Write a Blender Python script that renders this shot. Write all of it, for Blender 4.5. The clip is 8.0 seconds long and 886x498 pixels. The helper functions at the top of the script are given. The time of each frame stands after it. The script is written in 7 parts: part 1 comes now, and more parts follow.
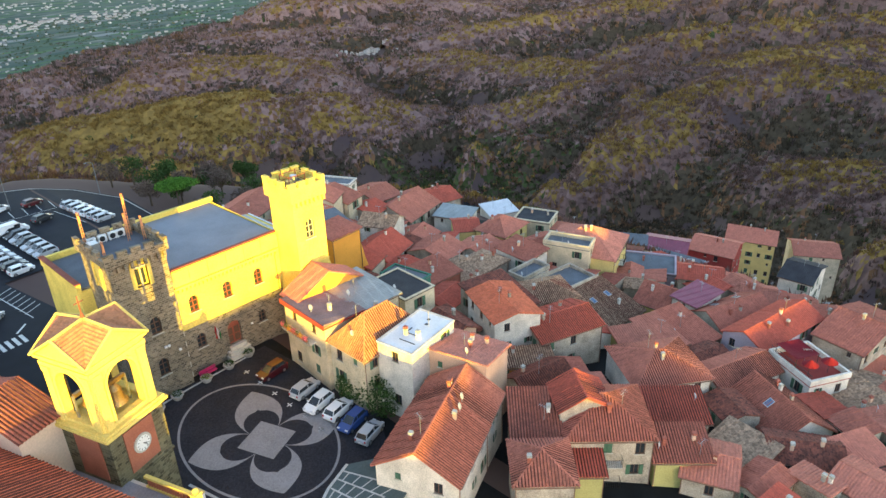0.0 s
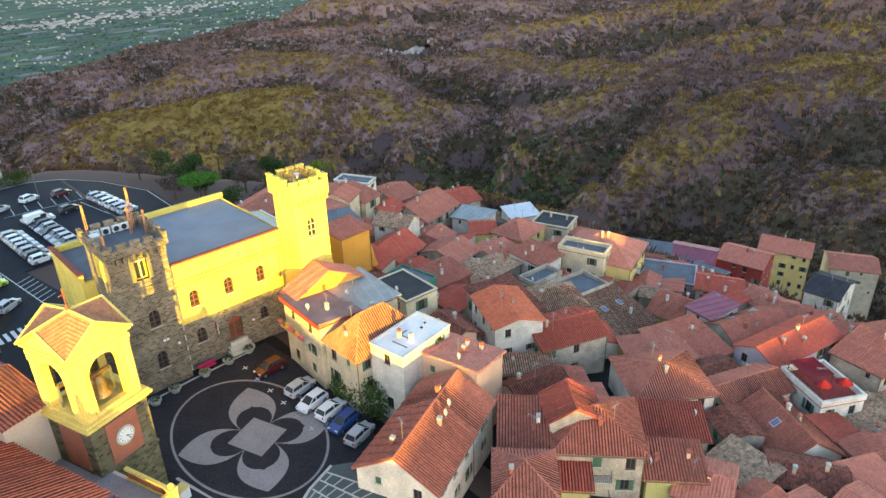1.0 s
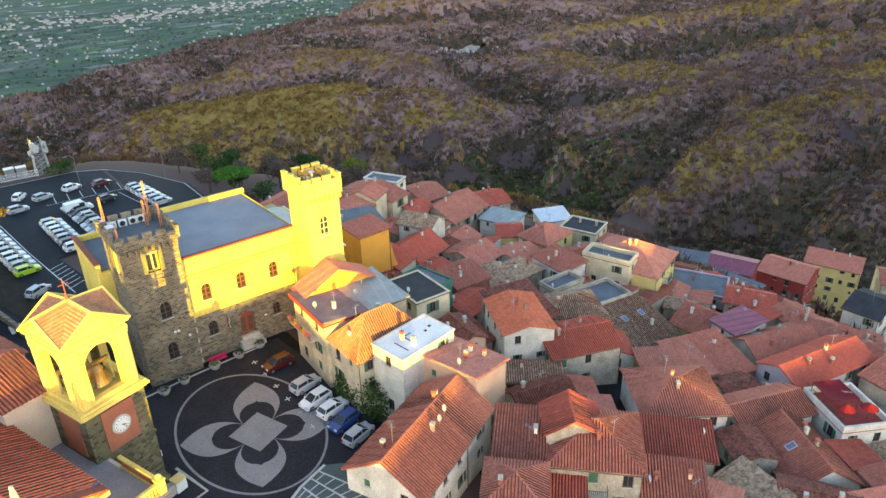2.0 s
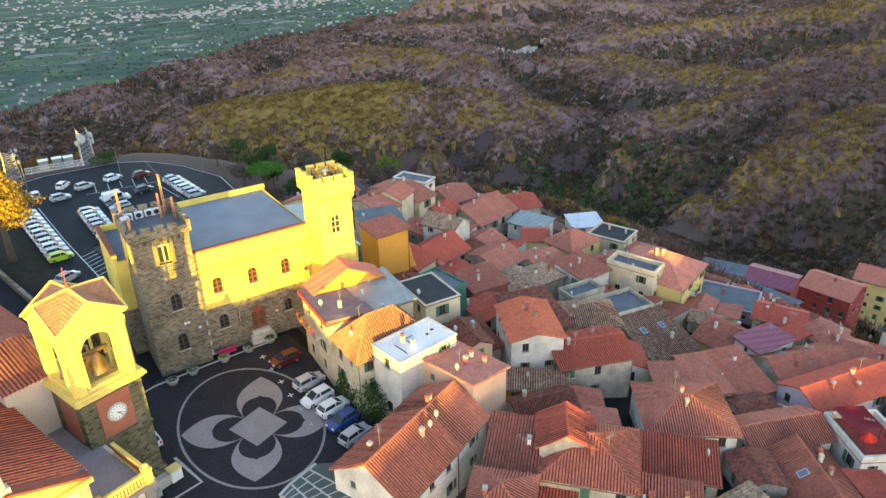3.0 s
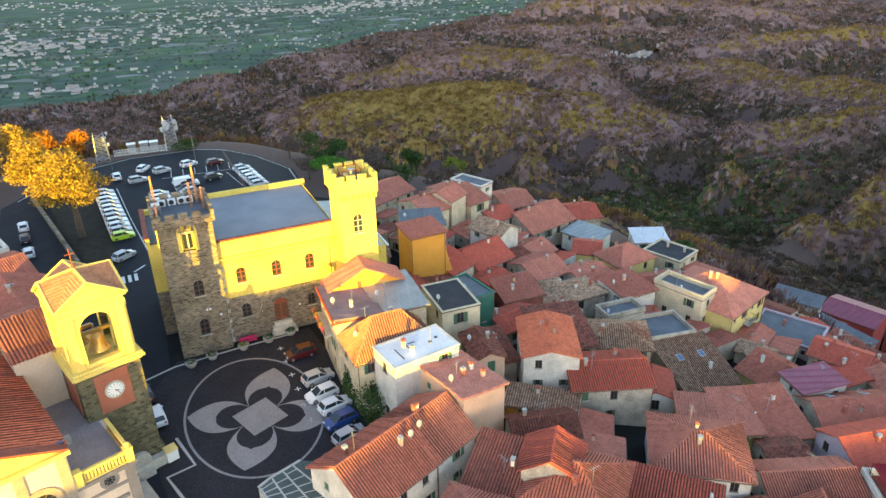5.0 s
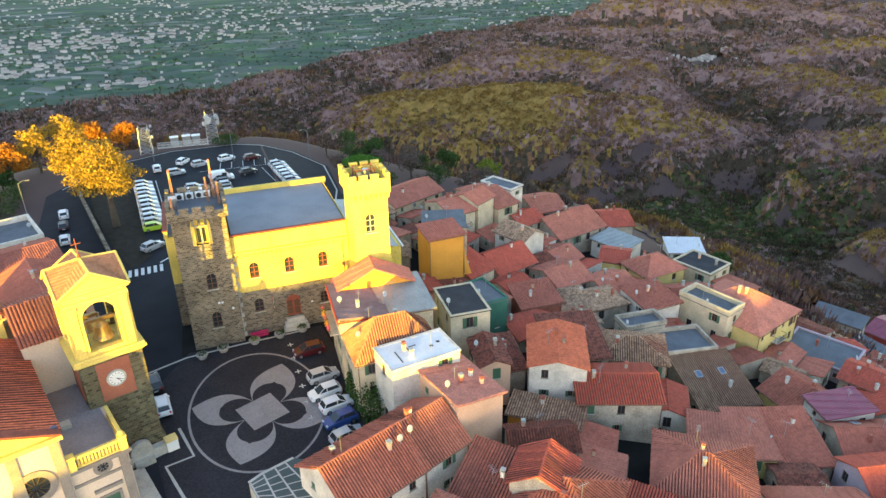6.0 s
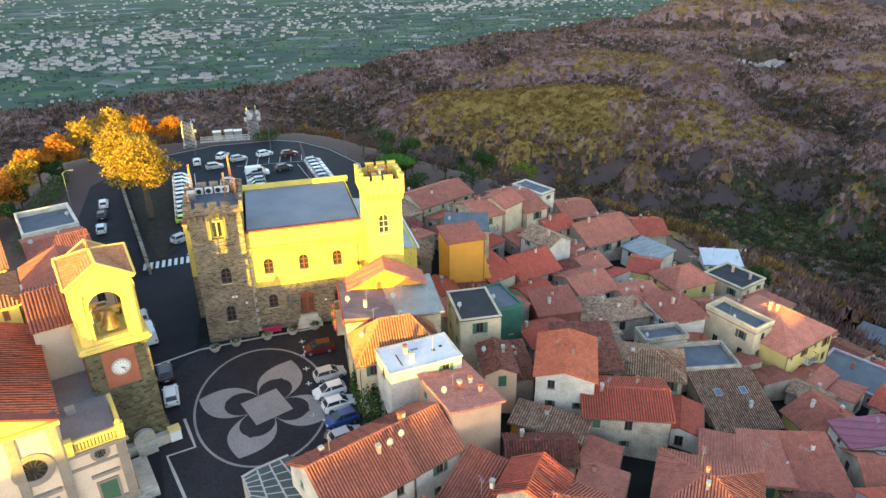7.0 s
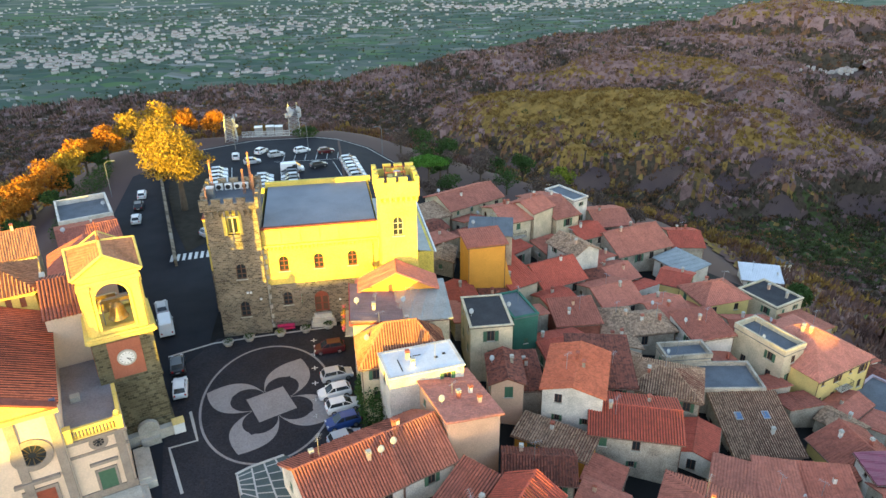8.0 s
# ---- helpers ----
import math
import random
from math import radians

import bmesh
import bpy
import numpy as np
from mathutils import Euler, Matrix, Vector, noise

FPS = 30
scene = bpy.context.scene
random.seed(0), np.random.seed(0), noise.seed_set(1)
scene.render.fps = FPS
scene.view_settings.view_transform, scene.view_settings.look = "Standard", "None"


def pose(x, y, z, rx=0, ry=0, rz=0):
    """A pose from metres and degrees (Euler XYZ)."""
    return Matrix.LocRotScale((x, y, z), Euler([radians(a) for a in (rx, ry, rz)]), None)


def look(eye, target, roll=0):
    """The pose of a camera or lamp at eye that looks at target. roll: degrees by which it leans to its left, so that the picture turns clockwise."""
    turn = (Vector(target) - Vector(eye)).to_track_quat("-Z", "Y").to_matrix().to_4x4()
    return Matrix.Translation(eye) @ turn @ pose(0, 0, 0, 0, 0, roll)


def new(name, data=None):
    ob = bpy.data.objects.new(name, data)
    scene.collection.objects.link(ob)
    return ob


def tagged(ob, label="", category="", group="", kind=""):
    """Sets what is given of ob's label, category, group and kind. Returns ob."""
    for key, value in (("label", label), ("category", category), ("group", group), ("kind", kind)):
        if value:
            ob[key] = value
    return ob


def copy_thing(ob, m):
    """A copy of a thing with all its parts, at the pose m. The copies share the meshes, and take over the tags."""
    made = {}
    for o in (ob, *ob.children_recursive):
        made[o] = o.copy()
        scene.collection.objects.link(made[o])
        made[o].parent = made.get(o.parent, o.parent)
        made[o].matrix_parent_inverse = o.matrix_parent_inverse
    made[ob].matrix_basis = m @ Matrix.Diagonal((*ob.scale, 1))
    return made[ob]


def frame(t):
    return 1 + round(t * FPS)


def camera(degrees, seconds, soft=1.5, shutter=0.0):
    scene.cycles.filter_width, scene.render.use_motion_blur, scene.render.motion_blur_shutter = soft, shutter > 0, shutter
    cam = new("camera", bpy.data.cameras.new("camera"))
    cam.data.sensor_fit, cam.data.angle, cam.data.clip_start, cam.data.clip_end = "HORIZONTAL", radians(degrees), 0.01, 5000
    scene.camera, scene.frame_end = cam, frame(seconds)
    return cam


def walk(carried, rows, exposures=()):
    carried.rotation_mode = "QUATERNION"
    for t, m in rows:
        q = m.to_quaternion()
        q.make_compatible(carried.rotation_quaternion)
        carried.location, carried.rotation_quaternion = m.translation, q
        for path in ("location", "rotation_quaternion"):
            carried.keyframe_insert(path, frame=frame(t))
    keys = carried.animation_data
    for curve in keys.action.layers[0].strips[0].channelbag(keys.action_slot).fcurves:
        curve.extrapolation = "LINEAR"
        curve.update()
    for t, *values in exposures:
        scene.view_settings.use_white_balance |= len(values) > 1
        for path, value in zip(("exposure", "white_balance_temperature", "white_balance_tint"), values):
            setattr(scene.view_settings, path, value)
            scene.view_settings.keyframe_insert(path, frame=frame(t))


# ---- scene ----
cam = camera(65.2, 8.0)
PATH = [
    (0, (-30.779, -59.099, 52.607), (-29.477, -57.865, 51.723), -1.6),
    (0.5, (-28.79, -60.49, 52.497), (-27.526, -59.217, 51.615), -1.5),
    (1, (-26.646, -61.895, 52.465), (-25.425, -60.58, 51.583), -1.4),
    (1.5, (-24.551, -63.163, 52.492), (-23.382, -61.801, 51.609), -1.4),
    (3, (-17.618, -66.859, 52.432), (-16.624, -65.364, 51.552), -1.2),
    (3.5, (-15.27, -67.882, 52.422), (-14.336, -66.348, 51.543), -1.2),
    (4, (-12.855, -68.843, 52.394), (-11.982, -67.272, 51.516), -1.1),
    (4.5, (-10.458, -69.651, 52.365), (-9.647, -68.047, 51.488), -1.1),
    (6, (-2.748, -71.455, 52.225), (-2.14, -69.762, 51.351), -0.9),
    (6.5, (-0.257, -71.779, 52.195), (0.282, -70.063, 51.322), -0.9),
    (7, (2.449, -72.103, 52.153), (2.913, -70.364, 51.281), -0.8),
    (7.5, (4.932, -72.091, 52.127), (5.327, -70.335, 51.255), -0.7),
    (8, (7.491, -71.738, 52.13), (7.81, -69.966, 51.258), -0.5),
]
walk(cam, [(t, look(eye, target, roll)) for t, eye, target, roll in PATH],
     exposures=((0, 2.7, 6500, 16), (8, 2.7, 6500, 16)))

# ---------------------------------------------------------------- light
SUN_TO = Vector((0.51, 0.86, -0.028)).normalized()     # the way the evening sunlight travels
world = bpy.data.worlds.new("sky")
scene.world = world
world.use_nodes = True
wn = world.node_tree.nodes
sky = wn.new("ShaderNodeTexSky")
sky.sky_type, sky.sun_disc = "NISHITA", False
sky.sun_elevation = math.asin(-SUN_TO.z) + radians(4)
sky.sun_rotation = math.atan2(-SUN_TO.x, -SUN_TO.y)
sky.altitude, sky.air_density, sky.dust_density, sky.ozone_density = 700, 1.0, 0.55, 1.0
wn["Background"].inputs["Strength"].default_value = 0.15
world.node_tree.links.new(sky.outputs[0], wn["Background"].inputs[0])
sun = new("sun", bpy.data.lights.new("sun", "SUN"))
sun.data.energy, sun.data.angle, sun.data.color = 2.9, radians(0.5), (1.0, 0.70, 0.045)
sun.matrix_world = look((0, 0, 0), SUN_TO)

# ---------------------------------------------------------------- materials


def mat(name, base, rough=0.8, vary=0.25, scale=1.5, fine=14.0, bump=0.15, metal=0.0, tint=0.0, island=0.0, dirt=None, cells=0.0, cell=3.6):
    """Noise at two scales over a base colour, with bump; tint: how much objects of it differ; island: how much joined pieces differ."""
    m = bpy.data.materials.new(name)
    m.use_nodes = True
    n, l = m.node_tree.nodes, m.node_tree.links
    b = n["Principled BSDF"]
    b.inputs["Roughness"].default_value, b.inputs["Metallic"].default_value = rough, metal
    b.inputs["Specular IOR Level"].default_value = 0.12 if rough >= 0.8 else 0.5
    pos = n.new("ShaderNodeNewGeometry")
    big, small = n.new("ShaderNodeTexNoise"), n.new("ShaderNodeTexNoise")
    for t, s, d in ((big, scale, 3), (small, fine, 2)):
        t.inputs["Scale"].default_value, t.inputs["Detail"].default_value = s, d
        l.new(pos.outputs["Position"], t.inputs["Vector"])
    add = n.new("ShaderNodeMath")
    add.operation = "ADD"
    l.new(big.outputs[0], add.inputs[0])
    l.new(small.outputs[0], add.inputs[1])
    last = add.outputs[0]
    extra = []
    if tint:
        extra.append((n.new("ShaderNodeObjectInfo").outputs["Random"], tint))
    if island:
        extra.append((pos.outputs["Random Per Island"], island))
    if cells:                                   # every tile or stone a little different
        vor = n.new("ShaderNodeTexVoronoi")
        vor.inputs["Scale"].default_value = cell
        l.new(pos.outputs["Position"], vor.inputs["Vector"])
        sep = n.new("ShaderNodeSeparateColor")
        l.new(vor.outputs["Color"], sep.inputs[0])
        extra.append((sep.outputs[0], cells))
    for source, amount in extra:
        k = n.new("ShaderNodeMath")
        k.operation = "MULTIPLY_ADD"
        l.new(source, k.inputs[0])
        k.inputs[1].default_value = amount
        l.new(last, k.inputs[2])
        last = k.outputs[0]
    ramp = n.new("ShaderNodeMapRange")
    ramp.inputs["From Min"].default_value, ramp.inputs["From Max"].default_value = 0.6, 1.4 + tint + island + cells
    l.new(last, ramp.inputs["Value"])
    mix = n.new("ShaderNodeMix")
    mix.data_type = "RGBA"
    lo = [c * (1 - vary) for c in (dirt or base)]
    hi = [min(1, c * (1 + vary)) for c in base]
    mix.inputs[6].default_value, mix.inputs[7].default_value = (*lo, 1), (*hi, 1)
    l.new(ramp.outputs[0], mix.inputs[0])
    l.new(mix.outputs[2], b.inputs["Base Color"])
    if bump:
        bp = n.new("ShaderNodeBump")
        bp.inputs["Strength"].default_value, bp.inputs["Distance"].default_value = bump, 0.05
        l.new(small.outputs[0], bp.inputs["Height"])
        l.new(bp.outputs[0], b.inputs["Normal"])
    return m


TILE_RED = mat("tile_red", (0.45, 0.095, 0.060), 0.85, 0.38, 0.45, 6, 0.3, tint=0.7, cells=0.6, dirt=(0.29, 0.085, 0.06))
TILE_ORANGE = mat("tile_orange", (0.56, 0.15, 0.075), 0.85, 0.3, 0.5, 6, 0.3, cells=0.7, dirt=(0.46, 0.13, 0.07))
TILE_BROWN = mat("tile_brown", (0.40, 0.128, 0.085), 0.9, 0.42, 0.6, 6, 0.3, tint=0.7, cells=0.6, dirt=(0.25, 0.098, 0.072))
TILE_OLD = mat("tile_old", (0.42, 0.27, 0.175), 0.95, 0.5, 1.0, 7, 0.5, tint=0.4, cells=1.0, dirt=(0.13, 0.088, 0.062))
TILE_DARK = mat("tile_dark", (0.22, 0.072, 0.048), 0.9, 0.5, 1.0, 7, 0.4, cells=1.2, dirt=(0.10, 0.06, 0.05))
TILE_PINK = mat("tile_pink", (0.47, 0.165, 0.112), 0.9, 0.38, 0.6, 7, 0.3, tint=0.7, cells=0.6, dirt=(0.31, 0.125, 0.09))
TILE_TAN = mat("tile_tan", (0.44, 0.19, 0.10), 0.9, 0.35, 0.6, 7, 0.3, tint=0.3, cells=0.8, dirt=(0.36, 0.17, 0.09))
FELT_BROWN = mat("felt_brown", (0.26, 0.17, 0.155), 0.85, 0.35, 0.5, 9, 0.2)
TILE_ROSE = mat("tile_rose", (0.54, 0.205, 0.145), 0.9, 0.3, 0.6, 7, 0.3, cells=0.4, dirt=(0.40, 0.17, 0.125))
# dark colour for the grooves between tile ribs, standing in for their shade
CHANNEL = mat("shade_dark_channel_tile", (0.13, 0.045, 0.032), 0.95, 0.4, 0.8, 7, 0.3, tint=0.4, dirt=(0.085, 0.042, 0.03))
SHEET_PURPLE = mat("sheet_purple", (0.22, 0.045, 0.075), 0.6, 0.25, 0.7, 5, 0.1)
SHEET_GREY = mat("sheet_grey", (0.21, 0.23, 0.23), 0.5, 0.3, 0.5, 5, 0.1)
FELT_BLACK = mat("felt_black", (0.045, 0.045, 0.05), 0.8, 0.4, 0.5, 9, 0.2)
FELT_GREY = mat("felt_grey", (0.13, 0.14, 0.155), 0.85, 0.3, 0.5, 9, 0.2)
MEMBRANE = mat("membrane_white", (0.62, 0.63, 0.65), 0.7, 0.15, 0.5, 6, 0.1)
PL_WHITE = mat("plaster_white", (0.70, 0.635, 0.56), 0.9, 0.22, 0.5, 8, 0.25, dirt=(0.45, 0.42, 0.36))
PL_CREAM = mat("plaster_cream", (0.62, 0.51, 0.36), 0.9, 0.25, 0.5, 8, 0.25, dirt=(0.42, 0.37, 0.26))
PL_GREY = mat("plaster_grey", (0.37, 0.315, 0.25), 0.95, 0.6, 0.6, 8, 0.35)
PL_ORANGE = mat("plaster_orange", (0.72, 0.33, 0.06), 0.9, 0.15, 0.4, 8, 0.2)
PL_YELLOW = mat("plaster_yellow", (0.68, 0.52, 0.20), 0.9, 0.2, 0.4, 8, 0.2)
PL_SALMON = mat("plaster_salmon", (0.62, 0.40, 0.28), 0.9, 0.2, 0.4, 8, 0.2)
PL_GREEN = mat("plaster_green", (0.05, 0.15, 0.11), 0.9, 0.25, 0.5, 8, 0.2)
PL_OLIVE = mat("plaster_olive", (0.42, 0.38, 0.15), 0.9, 0.25, 0.5, 8, 0.2)
PL_RED = mat("plaster_red", (0.32, 0.06, 0.05), 0.9, 0.25, 0.5, 8, 0.2)
PL_LILAC = mat("plaster_lilac", (0.42, 0.34, 0.38), 0.9, 0.25, 0.5, 8, 0.2)
GLASS_DARK = mat("window_glass", (0.03, 0.035, 0.04), 0.12, 0.3, 1, 5, 0)
FRAME_WOOD = mat("frame_brown", (0.12, 0.055, 0.03), 0.6, 0.3, 3, 20, 0.1, tint=0.4)
SHUTTER_GREEN = mat("shutter_green", (0.05, 0.12, 0.07), 0.6, 0.3, 3, 20, 0.1, tint=0.4)
SHUTTER_BROWN = mat("shutter_brown", (0.10, 0.045, 0.03), 0.6, 0.3, 3, 20, 0.1, tint=0.4)
SKY_GLASS = mat("skylight_glass", (0.10, 0.16, 0.26), 0.1, 0.2, 1, 5, 0)
BLACK_IRON = mat("black_iron", (0.025, 0.025, 0.025), 0.5, 0.2, 2, 12, 0.05)
DISH_WHITE = mat("dish_white", (0.36, 0.37, 0.38), 0.5, 0.15, 2, 12, 0.05)
RUST_PIPE = mat("copper_pipe", (0.16, 0.085, 0.055), 0.6, 0.3, 2, 12, 0.05)
STONE_TRIM = mat("stone_trim", (0.45, 0.42, 0.36), 0.9, 0.3, 1, 9, 0.3)
ASPHALT = mat("asphalt", (0.019, 0.021, 0.027), 0.85, 0.3, 0.3, 20, 0.2)
PAINT_WHITE = mat("road_paint", (0.62, 0.62, 0.60), 0.8, 0.2, 1, 12, 0.1)
COBBLE = mat("cobble_dark", (0.030, 0.029, 0.034), 0.85, 0.45, 0.35, 9, 0.5, cells=0.8, cell=7)
MARBLE = mat("inlay_pale", (0.26, 0.24, 0.235), 0.8, 0.28, 0.35, 9, 0.15, cells=0.5, cell=7)
METAL = mat("metal_grey", (0.4, 0.4, 0.4), 0.4, 0.2, 2, 10, 0.05, metal=0.8)


def part(name, bm, material, parent=None, label="", smooth=False):
    """Links a bmesh (or verts and faces) as one mesh object under a thing or a part."""
    me = bpy.data.meshes.new(name)
    if isinstance(bm, tuple):
        me.from_pydata(bm[0], [], bm[1])
    else:
        bm.to_mesh(me)
        bm.free()
    me.materials.append(material)
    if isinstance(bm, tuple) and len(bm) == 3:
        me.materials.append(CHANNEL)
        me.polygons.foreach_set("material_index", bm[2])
    if smooth:
        for p in me.polygons:
            p.use_smooth = True
    ob = new(name, me)
    if parent:
        ob.parent = parent
    if label:
        ob["label"] = label
    return ob


def box(bm, x0, y0, z0, x1, y1, z1, m=None):
    """Adds a box to a bmesh, turned by m."""
    r = bmesh.ops.create_cube(bm, size=1)
    for v in r["verts"]:
        v.co = Vector((x0 + (v.co.x + .5) * (x1 - x0), y0 + (v.co.y + .5) * (y1 - y0), z0 + (v.co.z + .5) * (z1 - z0)))
        if m is not None:
            v.co = m @ v.co
    return r["verts"]


def boxes(*rows):
    bm = bmesh.new()
    for r in rows:
        box(bm, *r)
    return bm


def cyl(bm, x, y, z0, z1, r0, r1=None, n=10, m=None):
    v = bmesh.ops.create_cone(bm, cap_ends=True, segments=n, radius1=r0, radius2=r0 if r1 is None else r1, depth=z1 - z0,
                              matrix=Matrix.Translation((x, y, (z0 + z1) / 2)))["verts"]
    if m is not None:
        for q in v:
            q.co = m @ q.co
    return v


def bar(bm, p, q, r, n=6):
    """A round bar from p to q."""
    p, q = Vector(p), Vector(q)
    d = q - p
    bmesh.ops.create_cone(bm, cap_ends=True, segments=n, radius1=r, radius2=r, depth=d.length,
                          matrix=Matrix.Translation((p + q) / 2) @ d.to_track_quat("Z", "Y").to_matrix().to_4x4())


def thing(name, m, label, category, group="", kind=""):
    ob = new(name)
    ob.empty_display_size = 0.5
    ob.matrix_world = m
    return tagged(ob, label, category, group, kind)


# ---------------------------------------------------------------- the lie of the land


def smooth_step(a, b, x):
    t = np.clip((x - a) / (b - a), 0, 1)
    return t * t * (3 - 2 * t)


WAVE_RNG = random.Random(7)
WAVES = [(math.cos(t), math.sin(t), WAVE_RNG.uniform(0, 6.28), WAVE_RNG.uniform(0, 6.28)) for t in [WAVE_RNG.uniform(0, math.pi) for _ in range(18)]]


def rnoise(x, y, scale, octaves=4):
    """A smooth sum of sines, rough as hills are, the same at every build."""
    v = np.zeros(np.shape(x))
    a, f = 1.0, 1.0 / scale
    for k in range(octaves):
        for j in range(3):
            c, s, p0, p1 = WAVES[k * 3 + j]
            u, w = x * c + y * s, y * c - x * s
            v += a / 3 * np.sin(6.28 * u * f + p0 + 1.3 * np.sin(6.28 * w * f * 0.7 + p1))
        a, f = a * 0.5, f * 2.05
    return v


def village(x, y):
    """The ground of the village, inside its edge."""
    z = 0.05 * np.clip(y, -20, 14) * (1 - smooth_step(8, 40, x)) - 0.19 * np.clip(x - 12, 0, 80)
    return z - 0.03 * np.clip(y - 40, 0, 100) - 0.10 * np.clip(-24 - x, 0, 60)


RIDGES = {
    "near_hill": ((259, 1358, -335), (336, 1240, -275), (400, 1127, -246), (493, 1056, -230), (577, 941, -213), (644, 872, -220), (719, 818, -236), (835, 769, -268)),
    "spur": ((700, 520, -300), (798, 496, -265), (867, 424, -252), (838, 284, -240), (788, 165, -220), (769, 69, -205), (700, -100, -150)),
    "round_hill": ((743, 358, -255), (827, 348, -195), (941, 338, -185), (1012, 289, -168), (1048, 241, -157), (1041, 186, -167), (1002, 128, -175), (965, 22, -149)),
    "long_ridge": ((867, 658, -250), (932, 568, -222), (1026, 508, -220), (1160, 462, -214), (1289, 405, -204), (1417, 330, -200), (1539, 249, -196), (1664, 70, -164)),
    "low_ridge": ((1156, 1226, -290), (1189, 1051, -253), (1155, 858, -247), (1146, 698, -231), (1113, 557, -209)),
    "far_spur": ((473, 1406, -300), (605, 1365, -234), (766, 1328, -230), (815, 1251, -230), (836, 1103, -234), (841, 970, -270)),
    "gold_ridge": ((1371, 1435, -330), (1560, 1386, -284), (1747, 1319, -272), (1931, 1234, -257), (2108, 1135, -240), (2266, 927, -192), (2390, 562, -131)),
    "gold_spur": ((1511, 868, -300), (1620, 775, -254), (1709, 702, -233), (1804, 599, -229), (1897, 472, -217), (1929, 339, -198), (1967, 17, -140)),
    "far_cone": ((1432, 2444, -345), (1584, 2349, -260), (1727, 2247, -233), (1995, 2153, -279), (2138, 1939, -287), (2233, 1753, -305)),
    "far_low": ((1065, 2187, -345), (1257, 2083, -312), (1474, 1936, -315), (1561, 1803, -335)),
}


def plainness(x, y):
    """1 on the plain, 0 in the hills."""
    return smooth_step(0, 160, np.hypot(x, y) - 1700 - 2300 * np.clip(x / np.maximum(y, 200) - 0.05, 0, 3))


def land(x, y):
    """Height of the ground anywhere, for arrays of x and y."""
    x, y = np.asarray(x, float), np.asarray(y, float)
    cx, cy = np.clip(x, -45, 84), np.clip(y, -150, 118 - 0.75 * np.clip(x - 22, 0, 90))
    d = np.hypot(x - cx, y - cy)
    low = village(cx, cy) - 312 * (1 - np.exp(-(d / 360) ** 1.25)) - 0.02 * d
    flat = plainness(x, y)
    hills = -346 + 16 * rnoise(x, y, 420, 3) + 40 * smooth_step(0.35, 0.8, x / np.maximum(y, 200)) * (0.55 - np.abs(rnoise(x, y, 620, 3))) * smooth_step(700, 1300, np.hypot(x, y))
    low = np.maximum(low, flat * (-350 + 6 * rnoise(x, y, 900, 2)) + (1 - flat) * hills)
    low = low + smooth_step(5, 60, d) * 5 * rnoise(x, y, 130, 3) * smooth_step(3500, 1500, d)
    gully = 1 + 0.5 * rnoise(x, y, 210, 2)         # side spurs and gullies on the flanks
    for pts in RIDGES.values():
        best = np.full(x.shape, -1e9)
        for (ax, ay, az), (bx, by, bz) in zip(pts, pts[1:]):
            ux, uy = bx - ax, by - ay
            t = np.clip(((x - ax) * ux + (y - ay) * uy) / (ux * ux + uy * uy), 0, 1)
            q = np.hypot(x - ax - t * ux, y - ay - t * uy)
            best = np.maximum(best, az + t * (bz - az) - 0.64 * (np.sqrt(q * q + 28 ** 2) - 28) * gully)
        best = best + 5 * rnoise(x, y, 260, 3)
        k = 5.0
        m = np.maximum(low, best)
        low = m + k * np.log(np.exp((low - m) / k) + np.exp((best - m) / k)) * smooth_step(0, 100, d)
    # an unseen rise to the south-west, added to block the low sun
    s, p = 0.51 * x + 0.86 * y, 0.86 * x - 0.51 * y
    top = 13.1 - 1.2 * smooth_step(5, 16, p) - 8.6 * smooth_step(28, 66, p) - 3.5 * smooth_step(-30, -70, p) - 7 * smooth_step(-75, -120, p) + 0.4 * rnoise(x, y, 30, 2)
    # humps in its top, shaped to keep the sun off single roofs
    top = top + 0.85 * (smooth_step(13, 16, p) - smooth_step(19, 21, p)) + 1.6 * (smooth_step(21.5, 23.5, p) - smooth_step(27, 31, p))
    return np.where(s < -110, np.maximum(low, top - 0.12 * np.abs(s + 190)), low)


def ground_z(x, y):
    return float(land(np.array([x]), np.array([y]))[0])


def build_ground(material):
    def axis(lo, hi, fine_lo, fine_hi):
        a, st = [fine_lo], 4.0
        while a[0] > lo:
            a.insert(0, a[0] - st)
            st = min(st * 1.06, 45)
        b = list(np.arange(fine_lo + 4, fine_hi, 4.0))
        c, st = [fine_hi], 4.0
        while c[-1] < hi:
            c.append(c[-1] + st)
            st = min(st * 1.06, 45)
        return np.array(a + b + c)
    xs, ys = axis(-3200, 4200, -120, 140), axis(-1500, 4900, -200, 130)
    X, Y = np.meshgrid(xs, ys)
    Z = land(X, Y) - 0.25
    n, m = len(xs), len(ys)
    i = (np.arange(m - 1)[:, None] * n + np.arange(n - 1)[None, :]).ravel()
    me = bpy.data.meshes.new("ground")
    me.from_pydata(np.stack([X.ravel(), Y.ravel(), Z.ravel()], 1).tolist(), [], np.stack([i, i + 1, i + n + 1, i + n], 1).tolist())
    for p in me.polygons:
        p.use_smooth = True
    me.materials.append(material)
    return tagged(new("ground", me), "wooded hills and a wide green plain below the village", "ground", kind="structure")


def ramp_node(n, stops):
    r = n.new("ShaderNodeValToRGB")
    e = r.color_ramp.elements
    while len(e) < len(stops):
        e.new(0.5)
    for k, (at, c) in zip(e, stops):
        k.position, k.color = at, (*c, 1)
    return r


